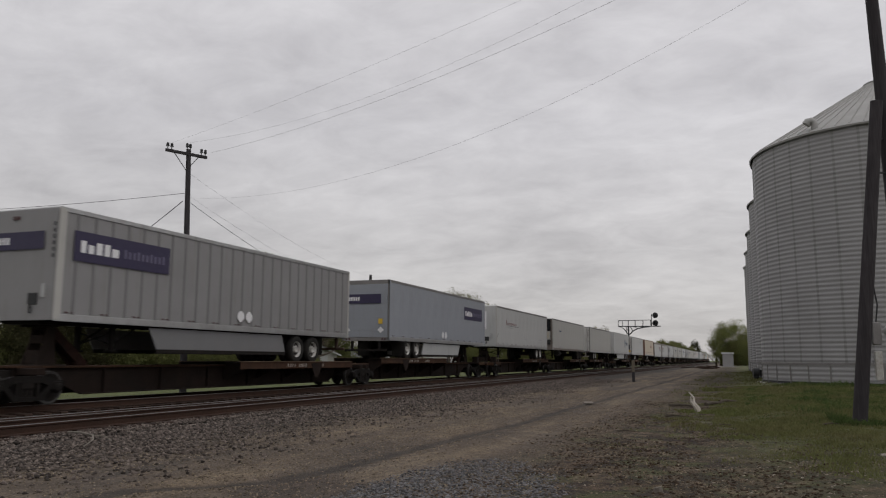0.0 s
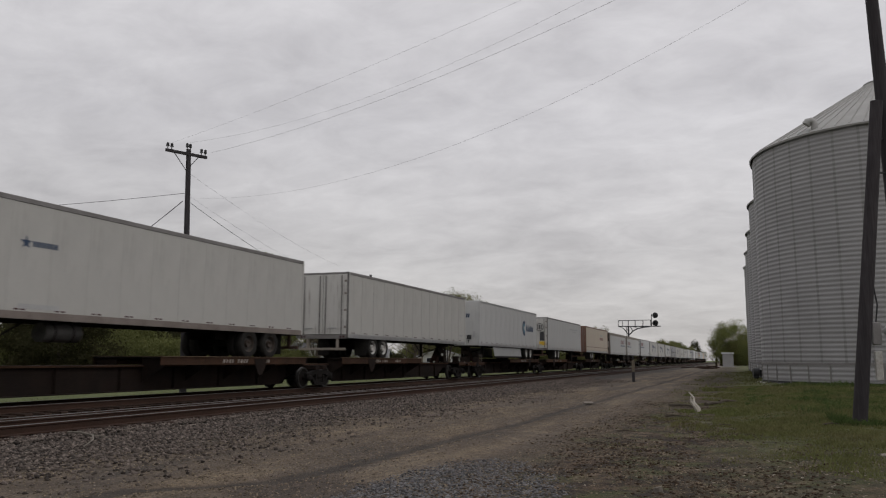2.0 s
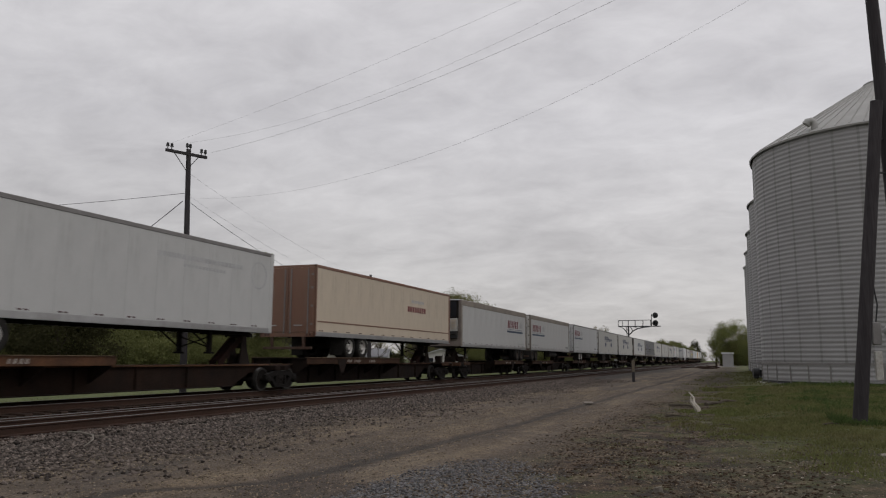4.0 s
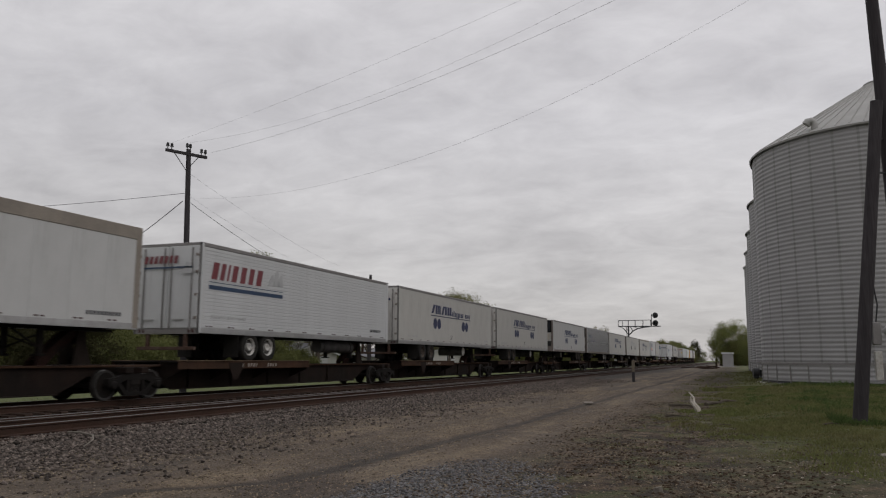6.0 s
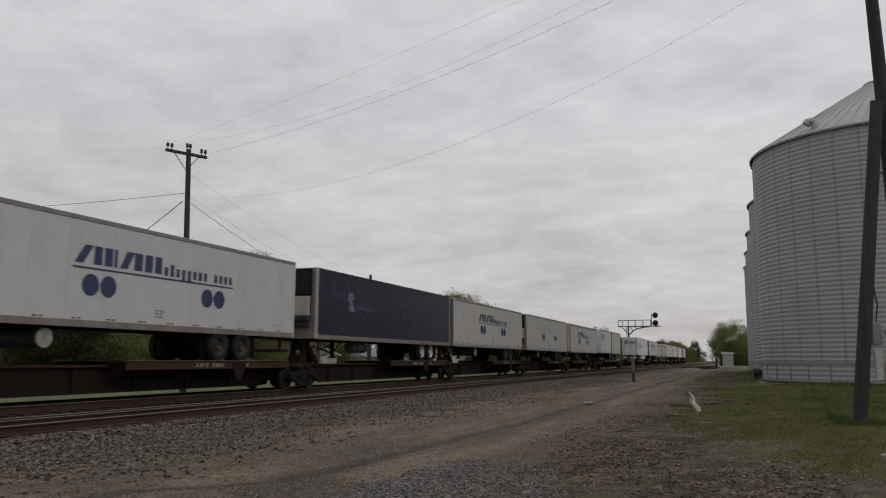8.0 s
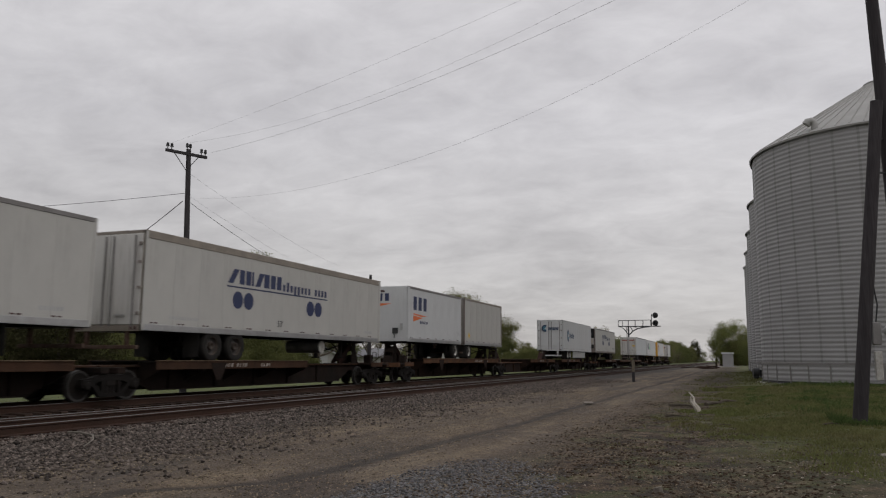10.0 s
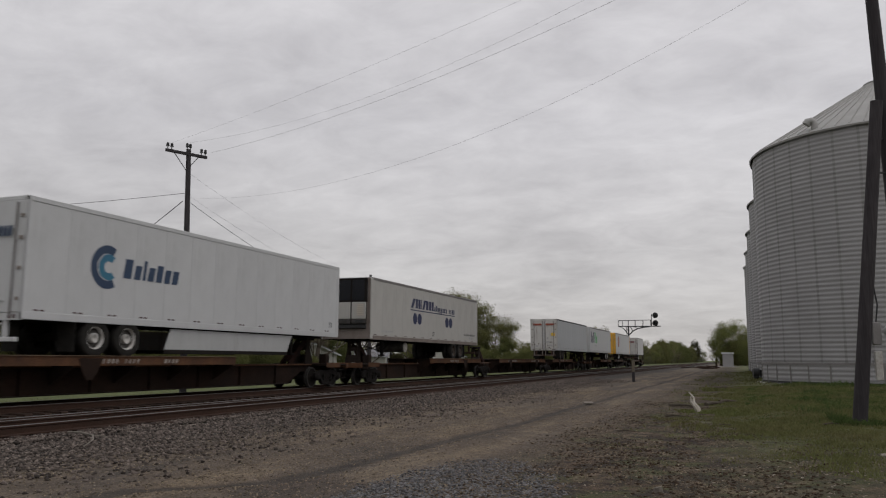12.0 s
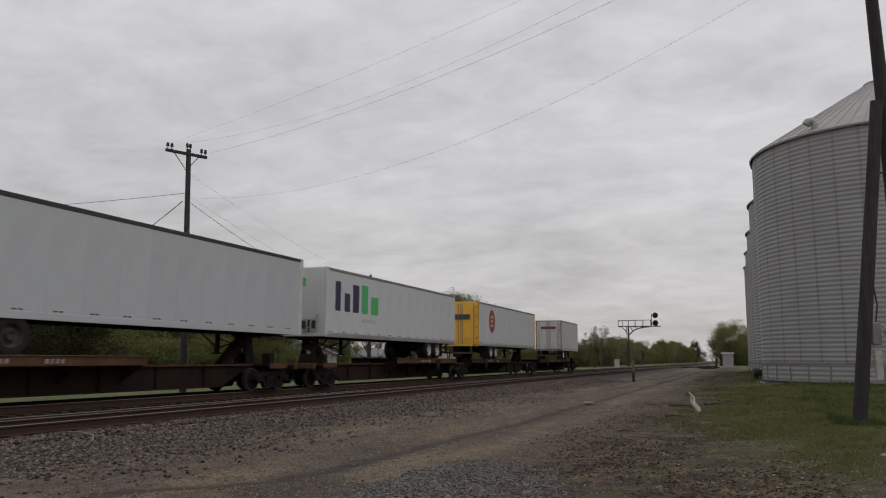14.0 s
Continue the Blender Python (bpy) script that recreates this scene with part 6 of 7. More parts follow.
def marks_navy(t, ghost=False, y0=4.6, z0=2.37):
    """A long navy line of bars, an underline and two pairs of round dots."""
    ink = INK_NAVY if not ghost else INK_GREY
    g = Geo()
    for y, w, lean in ((0.05, 0.3, 0.34), (0.72, 0.3, 0.0), (1.10, 0.3, 0.0), (1.46, 0.12, 0.0), (1.68, 0.3, 0.26), (2.24, 0.34, 0.0), (2.68, 0.32, 0.0), (3.10, 0.3, 0.0)):
        slab(g, y0 + y, y0 + y + w, z0 + 0.14, z0 + 0.64, lean)
    pieces("letter_bar", g, ink, t, "heavy navy bar in the place of lettering")
    g = Geo()
    for k in range(13):
        y = y0 + 3.52 + 0.27 * k
        if k != 8:
            slab(g, y, y + 0.16, z0 + 0.12 - (0.08 if k in (3, 4) else 0), z0 + 0.38 + (0.10 if k == 1 else 0))
    pieces("letter_bar", g, ink, t, "thin navy bar in the place of lettering")
    g = Geo()
    slab(g, y0, y0 + 7.0, z0, z0 + 0.05)
    part("underline", g, ink, t)
    for y in (0.66, 1.30, 5.62, 6.26):
        g = Geo()
        disc(g, y0 + y, z0 - 0.42, 0.30)
        part("dot", g, INK_NAVY if not ghost else INK_BLACK, t, "round navy dot")
    text(t, "53'", 0.34, y0 + 3.2, 1.28, INK_BLACK)
    letters(t, INK_GREY, 1.2, 2.6, 1.27, 1.37, 10, 0.5, label="faded row of small bars")
    letters(t, INK_GREY, 14.6, 15.4, 1.27, 1.38, 6, 0.6, label="faded row of small bars")


def marks_ring(t, yc, zc, end, end_y=-0.018):
    """A teal broken ring with a row of slanted bars beside it."""
    g = Geo()
    side_ring(g, yc, zc, 0.60, 0.62, 60, 300)
    pieces("emblem", g, INK_DEEP, t, "deep blue broken ring")
    g = Geo()
    side_ring(g, yc + 0.04, zc, 0.36, 0.45, 50, 310)
    pieces("emblem", g, INK_TEAL, t, "teal broken ring")
    g = Geo()
    for y, w, h in ((0.58, 0.24, 0.46), (0.92, 0.2, 0.34), (1.21, 0.09, 0.48), (1.38, 0.2, 0.34), (1.67, 0.2, 0.42), (1.96, 0.2, 0.34), (2.25, 0.2, 0.34)):
        slab(g, yc + 0.6 + (y - 0.58) * 1.22, yc + 0.6 + (y - 0.58) * 1.22 + w * 1.3, zc - 0.24, zc - 0.24 + h * 1.2, 0.08)
    pieces("letter_bar", g, INK_DEEP, t, "deep blue slanted bar in the place of lettering")
    g = Geo()
    end_ring(g, end[0], end[1], 0.34, 0.62, 60, 300, end_y)
    pieces("emblem", g, INK_DEEP, t, "deep blue broken ring")
    g = Geo()
    end_ring(g, end[0] + 0.02, end[1], 0.2, 0.4, 50, 310, end_y)
    pieces("emblem", g, INK_TEAL, t, "teal broken ring")
    letters(t, INK_DEEP, end[0] + 0.34, end[0] + 1.38, end[1] - 0.16, end[1] + 0.1, 7, 0.7, 0.05, True, end_y)


def marks_clipper(t, y0, z=0.0, end=True, small=1.0):
    """Dark red slanted bars over two blue stripes, with a grey sail-like shape."""
    g = Geo()
    for k, w in enumerate((0.32, 0.24, 0.11, 0.3, 0.3, 0.28, 0.32)):
        y = y0 + 0.1 + (0, 0.46, 0.84, 1.1, 1.6, 2.1, 2.58)[k]
        slab(g, y, y + w, 2.36 + z, 2.93 + z, 0.13)
    pieces("letter_bar", g, INK_RED, t, "dark red slanted bar in the place of lettering")
    g = Geo()
    for k, (a, b, h) in enumerate(((0.0, 0.42, 0.42), (0.3, 0.75, 0.62), (0.62, 1.0, 0.5))):
        y = y0 + 3.5 + a
        g.prism([(y, 2.42 + z), (y + b - a, 2.46 + z), (y + (b - a) * 0.75, 2.46 + z + h), (y + 0.12, 2.42 + z + h * 0.8)], "x", SIDE, SIDE + 0.004)
    pieces("emblem", g, INK_GREY, t, "grey sail-like shape")
    g = Geo()
    slab(g, y0, y0 + 4.5, 2.25 + z, 2.275 + z)
    slab(g, y0, y0 + 2.6, 2.02 + z, 2.16 + z)
    slab(g, y0 + 2.6, y0 + 4.5, 2.02 + z, 2.16 + z)
    pieces("stripe", g, INK_DEEP, t, "blue stripe")
    if end:
        letters(t, INK_RED, -0.95, 0.45, 2.85 + z, 3.1 + z, 7, 0.6, 0.06, True, -0.07)
        g = Geo()
        end_slab(g, -0.95, 1.0, 2.68 + z, 2.74 + z, 0, -0.07)
        pieces("stripe", g, INK_DEEP, t, "blue stripe")
        g = Geo()
        g.prism([(0.6, 2.82), (1.0, 2.84), (0.95, 3.15), (0.75, 3.22)], "y", -0.074, -0.07)
        pieces("emblem", g, INK_GREY, t, "grey sail-like shape")


TRAIN = []


def load(s, t):
    # the cars with five units carry their trailers lower
    TRAIN.append((t, s, DECK - (0.12 if 169.6 < s < 348.0 else 0.0)))
    return t


t = load(15.14, trailer(16.15, True, GREY, "ribs", "grey ribbed trailer with a deep purple sign band, nose first", (3.0, 4.25), skirt=(3.6, 11.1), trim=ALU, drop=0.16))
marks_purple(t, 0.5, -0.034, 0.024)
placards(t, 8.0, 1.42, INK_WHITE, True)
g = Geo()
for k in range(6):
    end_slab(g, 1.12, 1.20, 2.52 + 0.165 * k, 2.62 + 0.165 * k, 0, -0.006)
pieces("letter_bar", g, INK_BLACK, t, "small dark bar in the place of a figure")
t = load(35.70, trailer(15.85, False, BLUE_GREY, "smooth", "blue-grey trailer with a purple sign band, doors first", (2.45, 3.7), skirt=(4.9, 11.3), door="roll", trim=TOP_TRIM, guard=GRIME, top=3.93))
marks_purple(t, 11.5, -0.05)
g = Geo()
end_slab(g, 0.72, 0.95, 1.72, 1.98, 0, -0.05)
pieces("placard", g, INK_YELLOW, t, "yellow placard")
g = Geo()
for x in (-1.0, 0.85):
    g.prism([(x - 0.17, 1.42), (x, 1.25), (x + 0.17, 1.42), (x, 1.59)], "y", -0.054, -0.05)
pieces("placard", g, INK_WHITE, t, "white diamond placard")
placards(t, 7.6, 1.38, INK_WHITE, True)
t = load(54.35, trailer(16.15, True, WHITE, "smooth", "white trailer with a red block emblem on its front", (2.6, 3.85), corner=CREAM))
g = Geo()
for k in range(9):
    slab(g, 2.62 + 0.34 * k, 2.62 + 0.34 * k + 0.16, 2.56, 2.74 if k else 2.92)
pieces("letter_bar", g, INK_RED, t, "dark red bar in the place of lettering")
g = Geo()
slab(g, 3.0, 6.25, 2.49, 2.52)
part("underline", g, INK_BLACK, t)
letters(t, INK_GREY, 3.0, 4.6, 2.33, 2.42, 12, 0.6)
letters(t, INK_GREY, 12.9, 14.2, 1.62, 1.72, 10, 0.7)
letters(t, INK_GREY, 12.8, 14.3, 1.40, 1.48, 12, 0.7)
placards(t, 8.05, 1.62)
g = Geo()
end_slab(g, -0.62, 0.56, 2.16, 3.45, 0, -0.005)
part("sign", g, INK_WHITE, t, "pale square sign")
g = Geo()
end_slab(g, -0.40, -0.02, 2.38, 3.24, 0, -0.012)
end_slab(g, 0.10, 0.44, 2.38, 3.10, 0, -0.012)
pieces("emblem", g, INK_RED, t, "dark red block emblem")
for x in (-0.72, -0.12):
    g = Geo()
    for k in (-1, 1):
        g.prism([(x - 0.2, 1.62), (x, 1.62 + k * 0.24), (x, 1.62 + k * 0.21), (x - 0.17, 1.62)], "y", -0.009, -0.005)
        g.prism([(x + 0.2, 1.62), (x, 1.62 + k * 0.24), (x, 1.62 + k * 0.21), (x + 0.17, 1.62)], "y", -0.009, -0.005)
    part("placard_holder", g, INK_BLACK, t, "diamond placard holder")
text(t, "53'", 0.30, 0.12, 1.62, INK_BLACK)
letters(t, INK_BLACK, -0.55, 0.5, 3.30, 3.40, 9, 0.6, 0, True, -0.012)
letters(t, INK_BLACK, -0.55, 0.5, 2.20, 2.29, 12, 0.6, 0, True, -0.012)
t = load(72.90, trailer(16.15, True, CREAM, "smooth", "aged white refrigerated trailer with a small blue star mark", (2.2, 3.55), reefer=True, tank=(4.1, 5.3), rim=RIM_BROWN, rail_mat=DIRTY_RAIL))
letters(t, INK_DEEP, 3.2, 3.98, 2.68, 2.82, 7, 0.75)
g = Geo()
g.prism([(3.0 + (0.17 if i % 2 else 0.07) * math.cos(0.6283 * i + 0.94), 2.76 + (0.17 if i % 2 else 0.07) * math.sin(0.6283 * i + 0.94)) for i in range(10)], "x", SIDE, SIDE + 0.004)
pieces("emblem", g, INK_DEEP, t, "small blue star shape")
letters(t, INK_GREY, 2.9, 4.15, 1.15, 1.27, 11, 0.75)
g = Geo()
for k in range(10):
    slab(g, 0.01, 0.085, 1.5 + 0.19 * k, 1.63 + 0.19 * k, 0, SIDE + 0.018)
pieces("letter_bar", g, INK_BLACK, t, "column of dark bars in the place of figures")
t = load(93.00, trailer(16.15, False, CREAM, "plate", "plain white plate-sided trailer with tall swing doors first", (2.65, 3.85), gap=0.012, guard=TAN_TRIM))
letters(t, INK_GREY, 15.0, 15.7, 1.4, 1.5, 6, 0.7)
t = load(112.06, trailer(16.15, True, WHITE, "plate", "white plate-sided trailer with a teal ring emblem, nose first", (2.05, 3.4), skirt=(3.5, 11.3), gap=0.008, trim=ALU, top=3.92))
marks_ring(t, 11.98, 2.52, (-0.75, 2.95))
t = load(132.60, trailer(16.3, False, WHITE, "smooth", "white trailer with a round black ring mark on its doors", (3.3, 4.6)))
letters(t, INK_GREY, 10.0, 14.4, 3.05, 3.2, 20, 0.8)
letters(t, INK_GREY, 11.2, 13.4, 2.82, 2.92, 12, 0.7)
g = Geo()
side_ring(g, 15.35, 2.95, 0.5, 0.88, 0, 360)
pieces("emblem", g, INK_GREY, t, "grey ring")
for xc in (-0.72, 0.55):
    g = Geo()
    end_ring(g, xc, 2.95, 0.36, 0.86, 0, 360, -0.07)
    for k in range(3):
        end_slab(g, xc - 0.2 + 0.15 * k, xc - 0.12 + 0.15 * k, 2.75, 3.15, 0, -0.07)
    pieces("emblem", g, INK_BLACK, t, "black ring with upright bars")
g = Geo()
end_slab(g, 0.55, 1.0, 1.72, 2.55, 0, -0.02)
part("sign", g, INK_BLACK, t, "dark poster on the door")
g = Geo()
end_slab(g, 0.5, 1.05, 1.3, 1.66, 0, -0.02)
pieces("placard", g, INK_YELLOW, t, "yellow placard")
t = load(152.10, trailer(16.2, False, TAN, "smooth", "beige trailer with brown rusty end doors", (3.2, 4.5), ends=BROWN, trim=BROWN))
letters(t, INK_RED, 9.7, 12.3, 2.45, 2.75, 8, 0.7)
letters(t, INK_GREY, 10.2, 12.0, 2.95, 3.1, 8, 0.7)
g = Geo()
slab(g, 0.2, 16.0, 1.48, 1.54)
pieces("stripe", g, BROWN, t, "thin brown stripe")
t = load(170.40, trailer(16.2, True, WHITE, "smooth", "white refrigerated trailer with dark red bars over blue stripes", (1.35, 2.6), reefer=True, rim=RIM_BROWN, trim=TAN_TRIM, corner=TAN_TRIM, rail_h=0.36, post=0.2))
marks_clipper(t, 10.6, 0.12, False)
letters(t, INK_GREY, 13.6, 15.5, 1.25, 1.36, 14, 0.7)
t = load(188.15, trailer(16.15, False, WHITE, "smooth", "white trailer with dark red bars over blue stripes, doors first", (0.75, 2.05), tank=(4.4, 7.5), rim=RIM_BROWN, trim=TAN_TRIM, corner=TAN_TRIM, rail_h=0.36, post=0.2))
marks_clipper(t, 0.65, 0.12)
letters(t, INK_GREY, 0.4, 2.6, 1.28, 1.4, 16, 0.7)
letters(t, INK_BLACK, 14.2, 15.5, 1.25, 1.36, 10, 0.7)
t = load(207.05, trailer(14.6, False, BRIGHT, "slats", "white trailer with ribbed metal sides and dark red bars", (2.95, 4.1), tank=(3.0, 6.0)))
marks_clipper(t, 0.42, 0.33)
letters(t, INK_GREY, 0.6, 2.6, 1.4, 1.5, 14, 0.7)
letters(t, INK_BLACK, 12.6, 13.8, 1.35, 1.47, 8, 0.7)
ALLI = "off-white trailer with navy bars and paired dots"
for s, near, ghost, ax, ski, un in ((223.0, False, False, (3.4, 4.7), (4.95, 5.45), False), (240.6, False, False, (3.4, 4.7), (4.95, 5.45), False), (259.35, True, False, (3.3, 4.6), (4.45, 4.95), True)):
    t = load(s, trailer(16.2, near, CREAM if not near else WHITE, "smooth", ALLI + (", cooling unit first" if near else ", doors first"), ax, reefer=un, tank=ski, rim=RIM_BROWN, rail_mat=DIRTY_RAIL if near else None))
    marks_navy(t, ghost, 5.15 if near else 4.56, 2.45 if near else 2.55)
    if not near:
        letters(t, INK_NAVY, -0.9, 0.9, 3.1, 3.22, 12, 0.6, 0, True, -0.07)
        for x in (0.1, 0.32, -0.72, -0.5):
            g = Geo()
            end_ring(g, x, 2.92, 0.09, 0.0, 0, 360, -0.07, 12)
            part("dot", g, INK_NAVY, t, "small navy dot")
t = load(277.20, trailer(16.2, True, NAVY, "plate", "dark navy refrigerated trailer with pale metal corners", (3.05, 4.35), reefer=True, tank=(4.2, 5.6), ends=ALU, trim=NAVY, rail_mat=DIRTY_RAIL))
g = Geo()
g.prism([(2.9, 3.0), (3.3, 3.05), (3.55, 2.75), (3.2, 2.7), (3.65, 2.2), (2.95, 2.2), (3.05, 2.6), (2.85, 2.65)], "x", SIDE, SIDE + 0.004)
pieces("emblem", g, INK_LILAC, t, "dim grey-lilac jagged shape")
letters(t, INK_DEEP, 1.2, 2.6, 2.75, 3.0, 7, 0.7)
letters(t, INK_LILAC, 3.8, 5.6, 2.3, 2.5, 7, 0.3)
for s, near, ghost, ax in ((294.1, True, False, (3.3, 4.6)), (312.0, True, True, (3.3, 4.6)), (330.2, False, False, (3.4, 4.7))):
    t = load(s, trailer(16.3, near, CREAM, "smooth", ALLI + (", nose first" if near else ", doors first"), ax, reefer=near, tank=(4.9, 5.4), rim=RIM_BROWN, trim=TOP_TRIM if near else TAN_TRIM, rail_h=0.13 if near else 0.24))
    marks_navy(t, ghost, 5.0 if near else 4.0, 2.52)
PUP = "short white trailer sharing a flat car"
t = load(349.95, trailer(8.55, True, BRIGHT, "smooth", PUP + ", navy and orange marks", (1.0,), rim=RIM_WORN, top=3.83))
g = Geo()
for k in range(3):
    slab(g, 0.74 + 0.72 * k, 0.74 + 0.72 * k + 0.46, 2.6, 3.32, 0.02)
pieces("letter_bar", g, INK_NAVY, t, "navy bar in the place of lettering")
g = Geo()
g.prism([(0.74, 2.42), (2.8, 2.33), (1.9, 2.27), (0.74, 2.36)], "x", SIDE, SIDE + 0.004)
g.prism([(0.74, 2.30), (2.1, 2.22), (0.74, 1.98)], "x", SIDE, SIDE + 0.004)
pieces("emblem", g, INK_ORANGE, t, "orange wedge")
letters(t, INK_NAVY, 1.7, 2.9, 1.90, 2.04, 7, 0.6)
letters(t, INK_NAVY, -0.8, 0.35, 3.05, 3.45, 3, 0.6, 0, True, -0.005)
g = Geo()
g.prism([(-0.8, 2.95), (0.35, 2.9), (-0.1, 2.82), (-0.8, 2.70)], "y", -0.009, -0.005)
pieces("emblem", g, INK_ORANGE, t, "orange wedge")
placards(t, 7.9, 1.55)
t = load(359.15, trailer(8.45, False, CREAM, "plate", PUP + ", plain plate sides", (0.95,), gap=0.012, rim=RIM_WORN, ends=PUP_END, trim=TAN_TRIM, door="roll", corner=DIRTY_RAIL, top=3.86))
g = Geo()
g.prism([(0.73, 1.5), (0.93, 1.28), (1.13, 1.5), (0.93, 1.72)], "x", SIDE, SIDE + 0.004)
part("placard", g, INK_YELLOW, t, "yellow diamond placard")
g = Geo()
for k in (-1, 1):
    g.prism([(1.25, 1.5), (1.45, 1.5 + k * 0.22), (1.45, 1.5 + k * 0.18), (1.29, 1.5)], "x", SIDE, SIDE + 0.004)
    g.prism([(1.65, 1.5), (1.45, 1.5 + k * 0.22), (1.45, 1.5 + k * 0.18), (1.61, 1.5)], "x", SIDE, SIDE + 0.004)
part("placard_holder", g, INK_GREY, t, "empty diamond placard holder")
g = Geo()
end_slab(g, 0.05, 0.42, 2.62, 3.02, 0, -0.05)
part("sign", g, BROWN, t, "dark red sign on the end wall")
t = load(389.46, trailer(16.15, False, BRIGHT, "smooth", "clean white trailer with a teal ring emblem, doors first", (2.45, 3.65), skirt=(3.6, 10.9), trim=BRIGHT, rail_mat=BRIGHT, guard=BRIGHT, top=3.94))
marks_ring(t, 2.68, 2.45, (-0.5, 3.1), -0.07)
text(t, "53", 0.3, 15.3, 1.3, INK_BLACK)
t = load(408.84, trailer(16.3, True, CREAM, "smooth", ALLI + ", cooling unit first", (3.3, 4.55), reefer=True, tank=(4.62, 5.12), rim=RIM_BROWN, rail_mat=DIRTY_RAIL))
marks_navy(t, False, 4.83, 2.56)
letters(t, INK_BLACK, 13.6, 15.8, 1.46, 1.58, 14, 0.42, label="faded row of small bars")
t = load(450.10, trailer(16.15, False, COOL, "smooth", "white trailer with scuffed swing doors and orange signs", (1.65, 2.9), rim=RIM_BROWN, ends=DIRTY_DOOR, trim=BLACK, rail_mat=COOL, top=3.9))
g = Geo()
for x0 in (-0.15, 0.10):
    end_slab(g, x0, x0 + 0.05, 1.0, 3.66, 0, -0.055)
pieces("lock_post", g, TOP_TRIM, t, "dark worn post where the doors meet")
g = Geo()
end_slab(g, -0.10, 0.10, 0.98, 3.66, 0, -0.05)
part("post_cover", g, ALU, t, "dull metal strip between the door posts")
rs = random.Random(77)
g = Geo()
for k in range(26):
    x, z = rs.uniform(-1.1, 1.05), 0.93 + rs.random() ** 2.2 * 0.75
    w, h = rs.uniform(0.03, 0.16), rs.uniform(0.02, 0.09)
    g.prism([(x, z), (x + w, z + rs.uniform(-0.02, 0.02)), (x + w * 0.8, z + h), (x + w * 0.2, z + h * rs.uniform(0.5, 1.1))], "y", -0.062, -0.058)
part("rust_scabs", g, GUARD, t, "rust showing where the paint has flaked")
g = Geo()
for x0, z0, w, h in ((0.22, 1.62, 0.38, 0.16), (0.62, 1.30, 0.2, 0.1), (-0.85, 1.22, 0.3, 0.12), (-1.05, 1.05, 0.22, 0.07), (0.3, 1.95, 0.16, 0.2)):
    end_slab(g, x0, x0 + w, z0, z0 + h, 0.02, -0.058)
part("worn_decals", g, INK_GREY, t, "faded scraped decals")
for x0 in (-0.98, 0.12):
    g = Geo()
    g.box(x0, x0 + 0.06, -0.05, 0.05, 0.42, 0.86).box(x0 + 0.80, x0 + 0.86, -0.05, 0.05, 0.42, 0.86).box(x0, x0 + 0.86, -0.05, 0.05, 0.40, 0.46)
    part("step_frame", g, DIRTY_RAIL, t, "rust-stained step frame under the doors")
for x0 in (-1.05, 0.2):
    g = Geo()
    end_slab(g, x0, x0 + 0.85, 3.28, 3.46, 0, -0.05)
    part("sign", g, SIGN_RED, t, "weathered red-orange sign")
g = Geo()
end_slab(g, 0.7, 1.1, 2.28, 2.55, 0, -0.05)
pieces("placard", g, INK_YELLOW, t, "yellow placard")
placards(t, 0.95, 1.5)
t = load(468.15, trailer(16.25, True, BRIGHT, "smooth", "white trailer with purple and green bars, nose first", (2.9, 4.2)))
g, h = Geo(), Geo()
for y, w, top in ((0.85, 0.5, 3.33), (1.72, 0.52, 2.86), (2.52, 0.62, 3.3)):
    slab(g, y, y + w, 2.05, top)
pieces("letter_bar", g, INK_PURPLE, t, "deep purple bar in the place of lettering")
for y, w, top in ((3.4, 0.66, 3.36), (4.4, 0.8, 2.88)):
    slab(h, y, y + w, 2.05, top)
pieces("letter_bar", h, INK_GREEN, t, "green bar in the place of lettering")
letters(t, INK_GREY, 3.5, 5.0, 1.63, 1.82, 6, 0.6)
letters(t, INK_PURPLE, -1.05, -0.2, 3.05, 3.4, 3, 0.7, 0, True, -0.005)
letters(t, INK_GREEN, -0.18, 0.4, 3.05, 3.4, 2, 0.75, 0, True, -0.005)
for x0, w in ((0.05, 0.42), (0.60, 0.34)):
    g = Geo()
    end_slab(g, x0, x0 + w, 1.16, 1.66, 0, -0.035)
    frame_ = part("connection_box", g, TANK_END, t, "pale framed connection box")
    g = Geo()
    end_slab(g, x0 + 0.07, x0 + w - 0.07, 1.24, 1.58, 0, -0.041)
    part("recess", g, BLACK, frame_, "dark recess")
t = load(489.20, trailer(15.7, False, BRIGHT, "smooth", "white trailer with yellow doors and an orange oval emblem", (2.9, 4.1), ends=YELLOW))
g = Geo()
disc(g, 3.05, 2.65, 0.80, 0.72)
part("emblem", g, SIGN_RED, t, "dark red-orange oval")
g = Geo()
side_ring(g, 3.05, 2.65, 0.80, 0.88, 0, 360, x=SIDE + 0.005, ry=0.72)
part("emblem_rim", g, INK_RED, t, "thin dark red rim of the oval")
g = Geo()
for z in (2.28, 2.58, 2.88):
    slab(g, 2.78, 3.34, z, z + 0.14, 0, SIDE + 0.005)
pieces("emblem_bar", g, TAN, t, "pale bar on the oval")
g = Geo()
end_slab(g, -0.5, 0.7, 2.65, 3.0, 0, -0.05)
part("sign", g, INK_BLACK, t, "black sign on the yellow doors")
t = load(515.85, trailer(8.45, False, WHITE, "smooth", "short white trailer with a red sign, last on the train", (1.0,), ends=WHITE))
g = Geo()
end_slab(g, -0.75, 0.75, 3.0, 3.25, 0, -0.05)
part("sign", g, INK_RED, t, "small dark red sign")

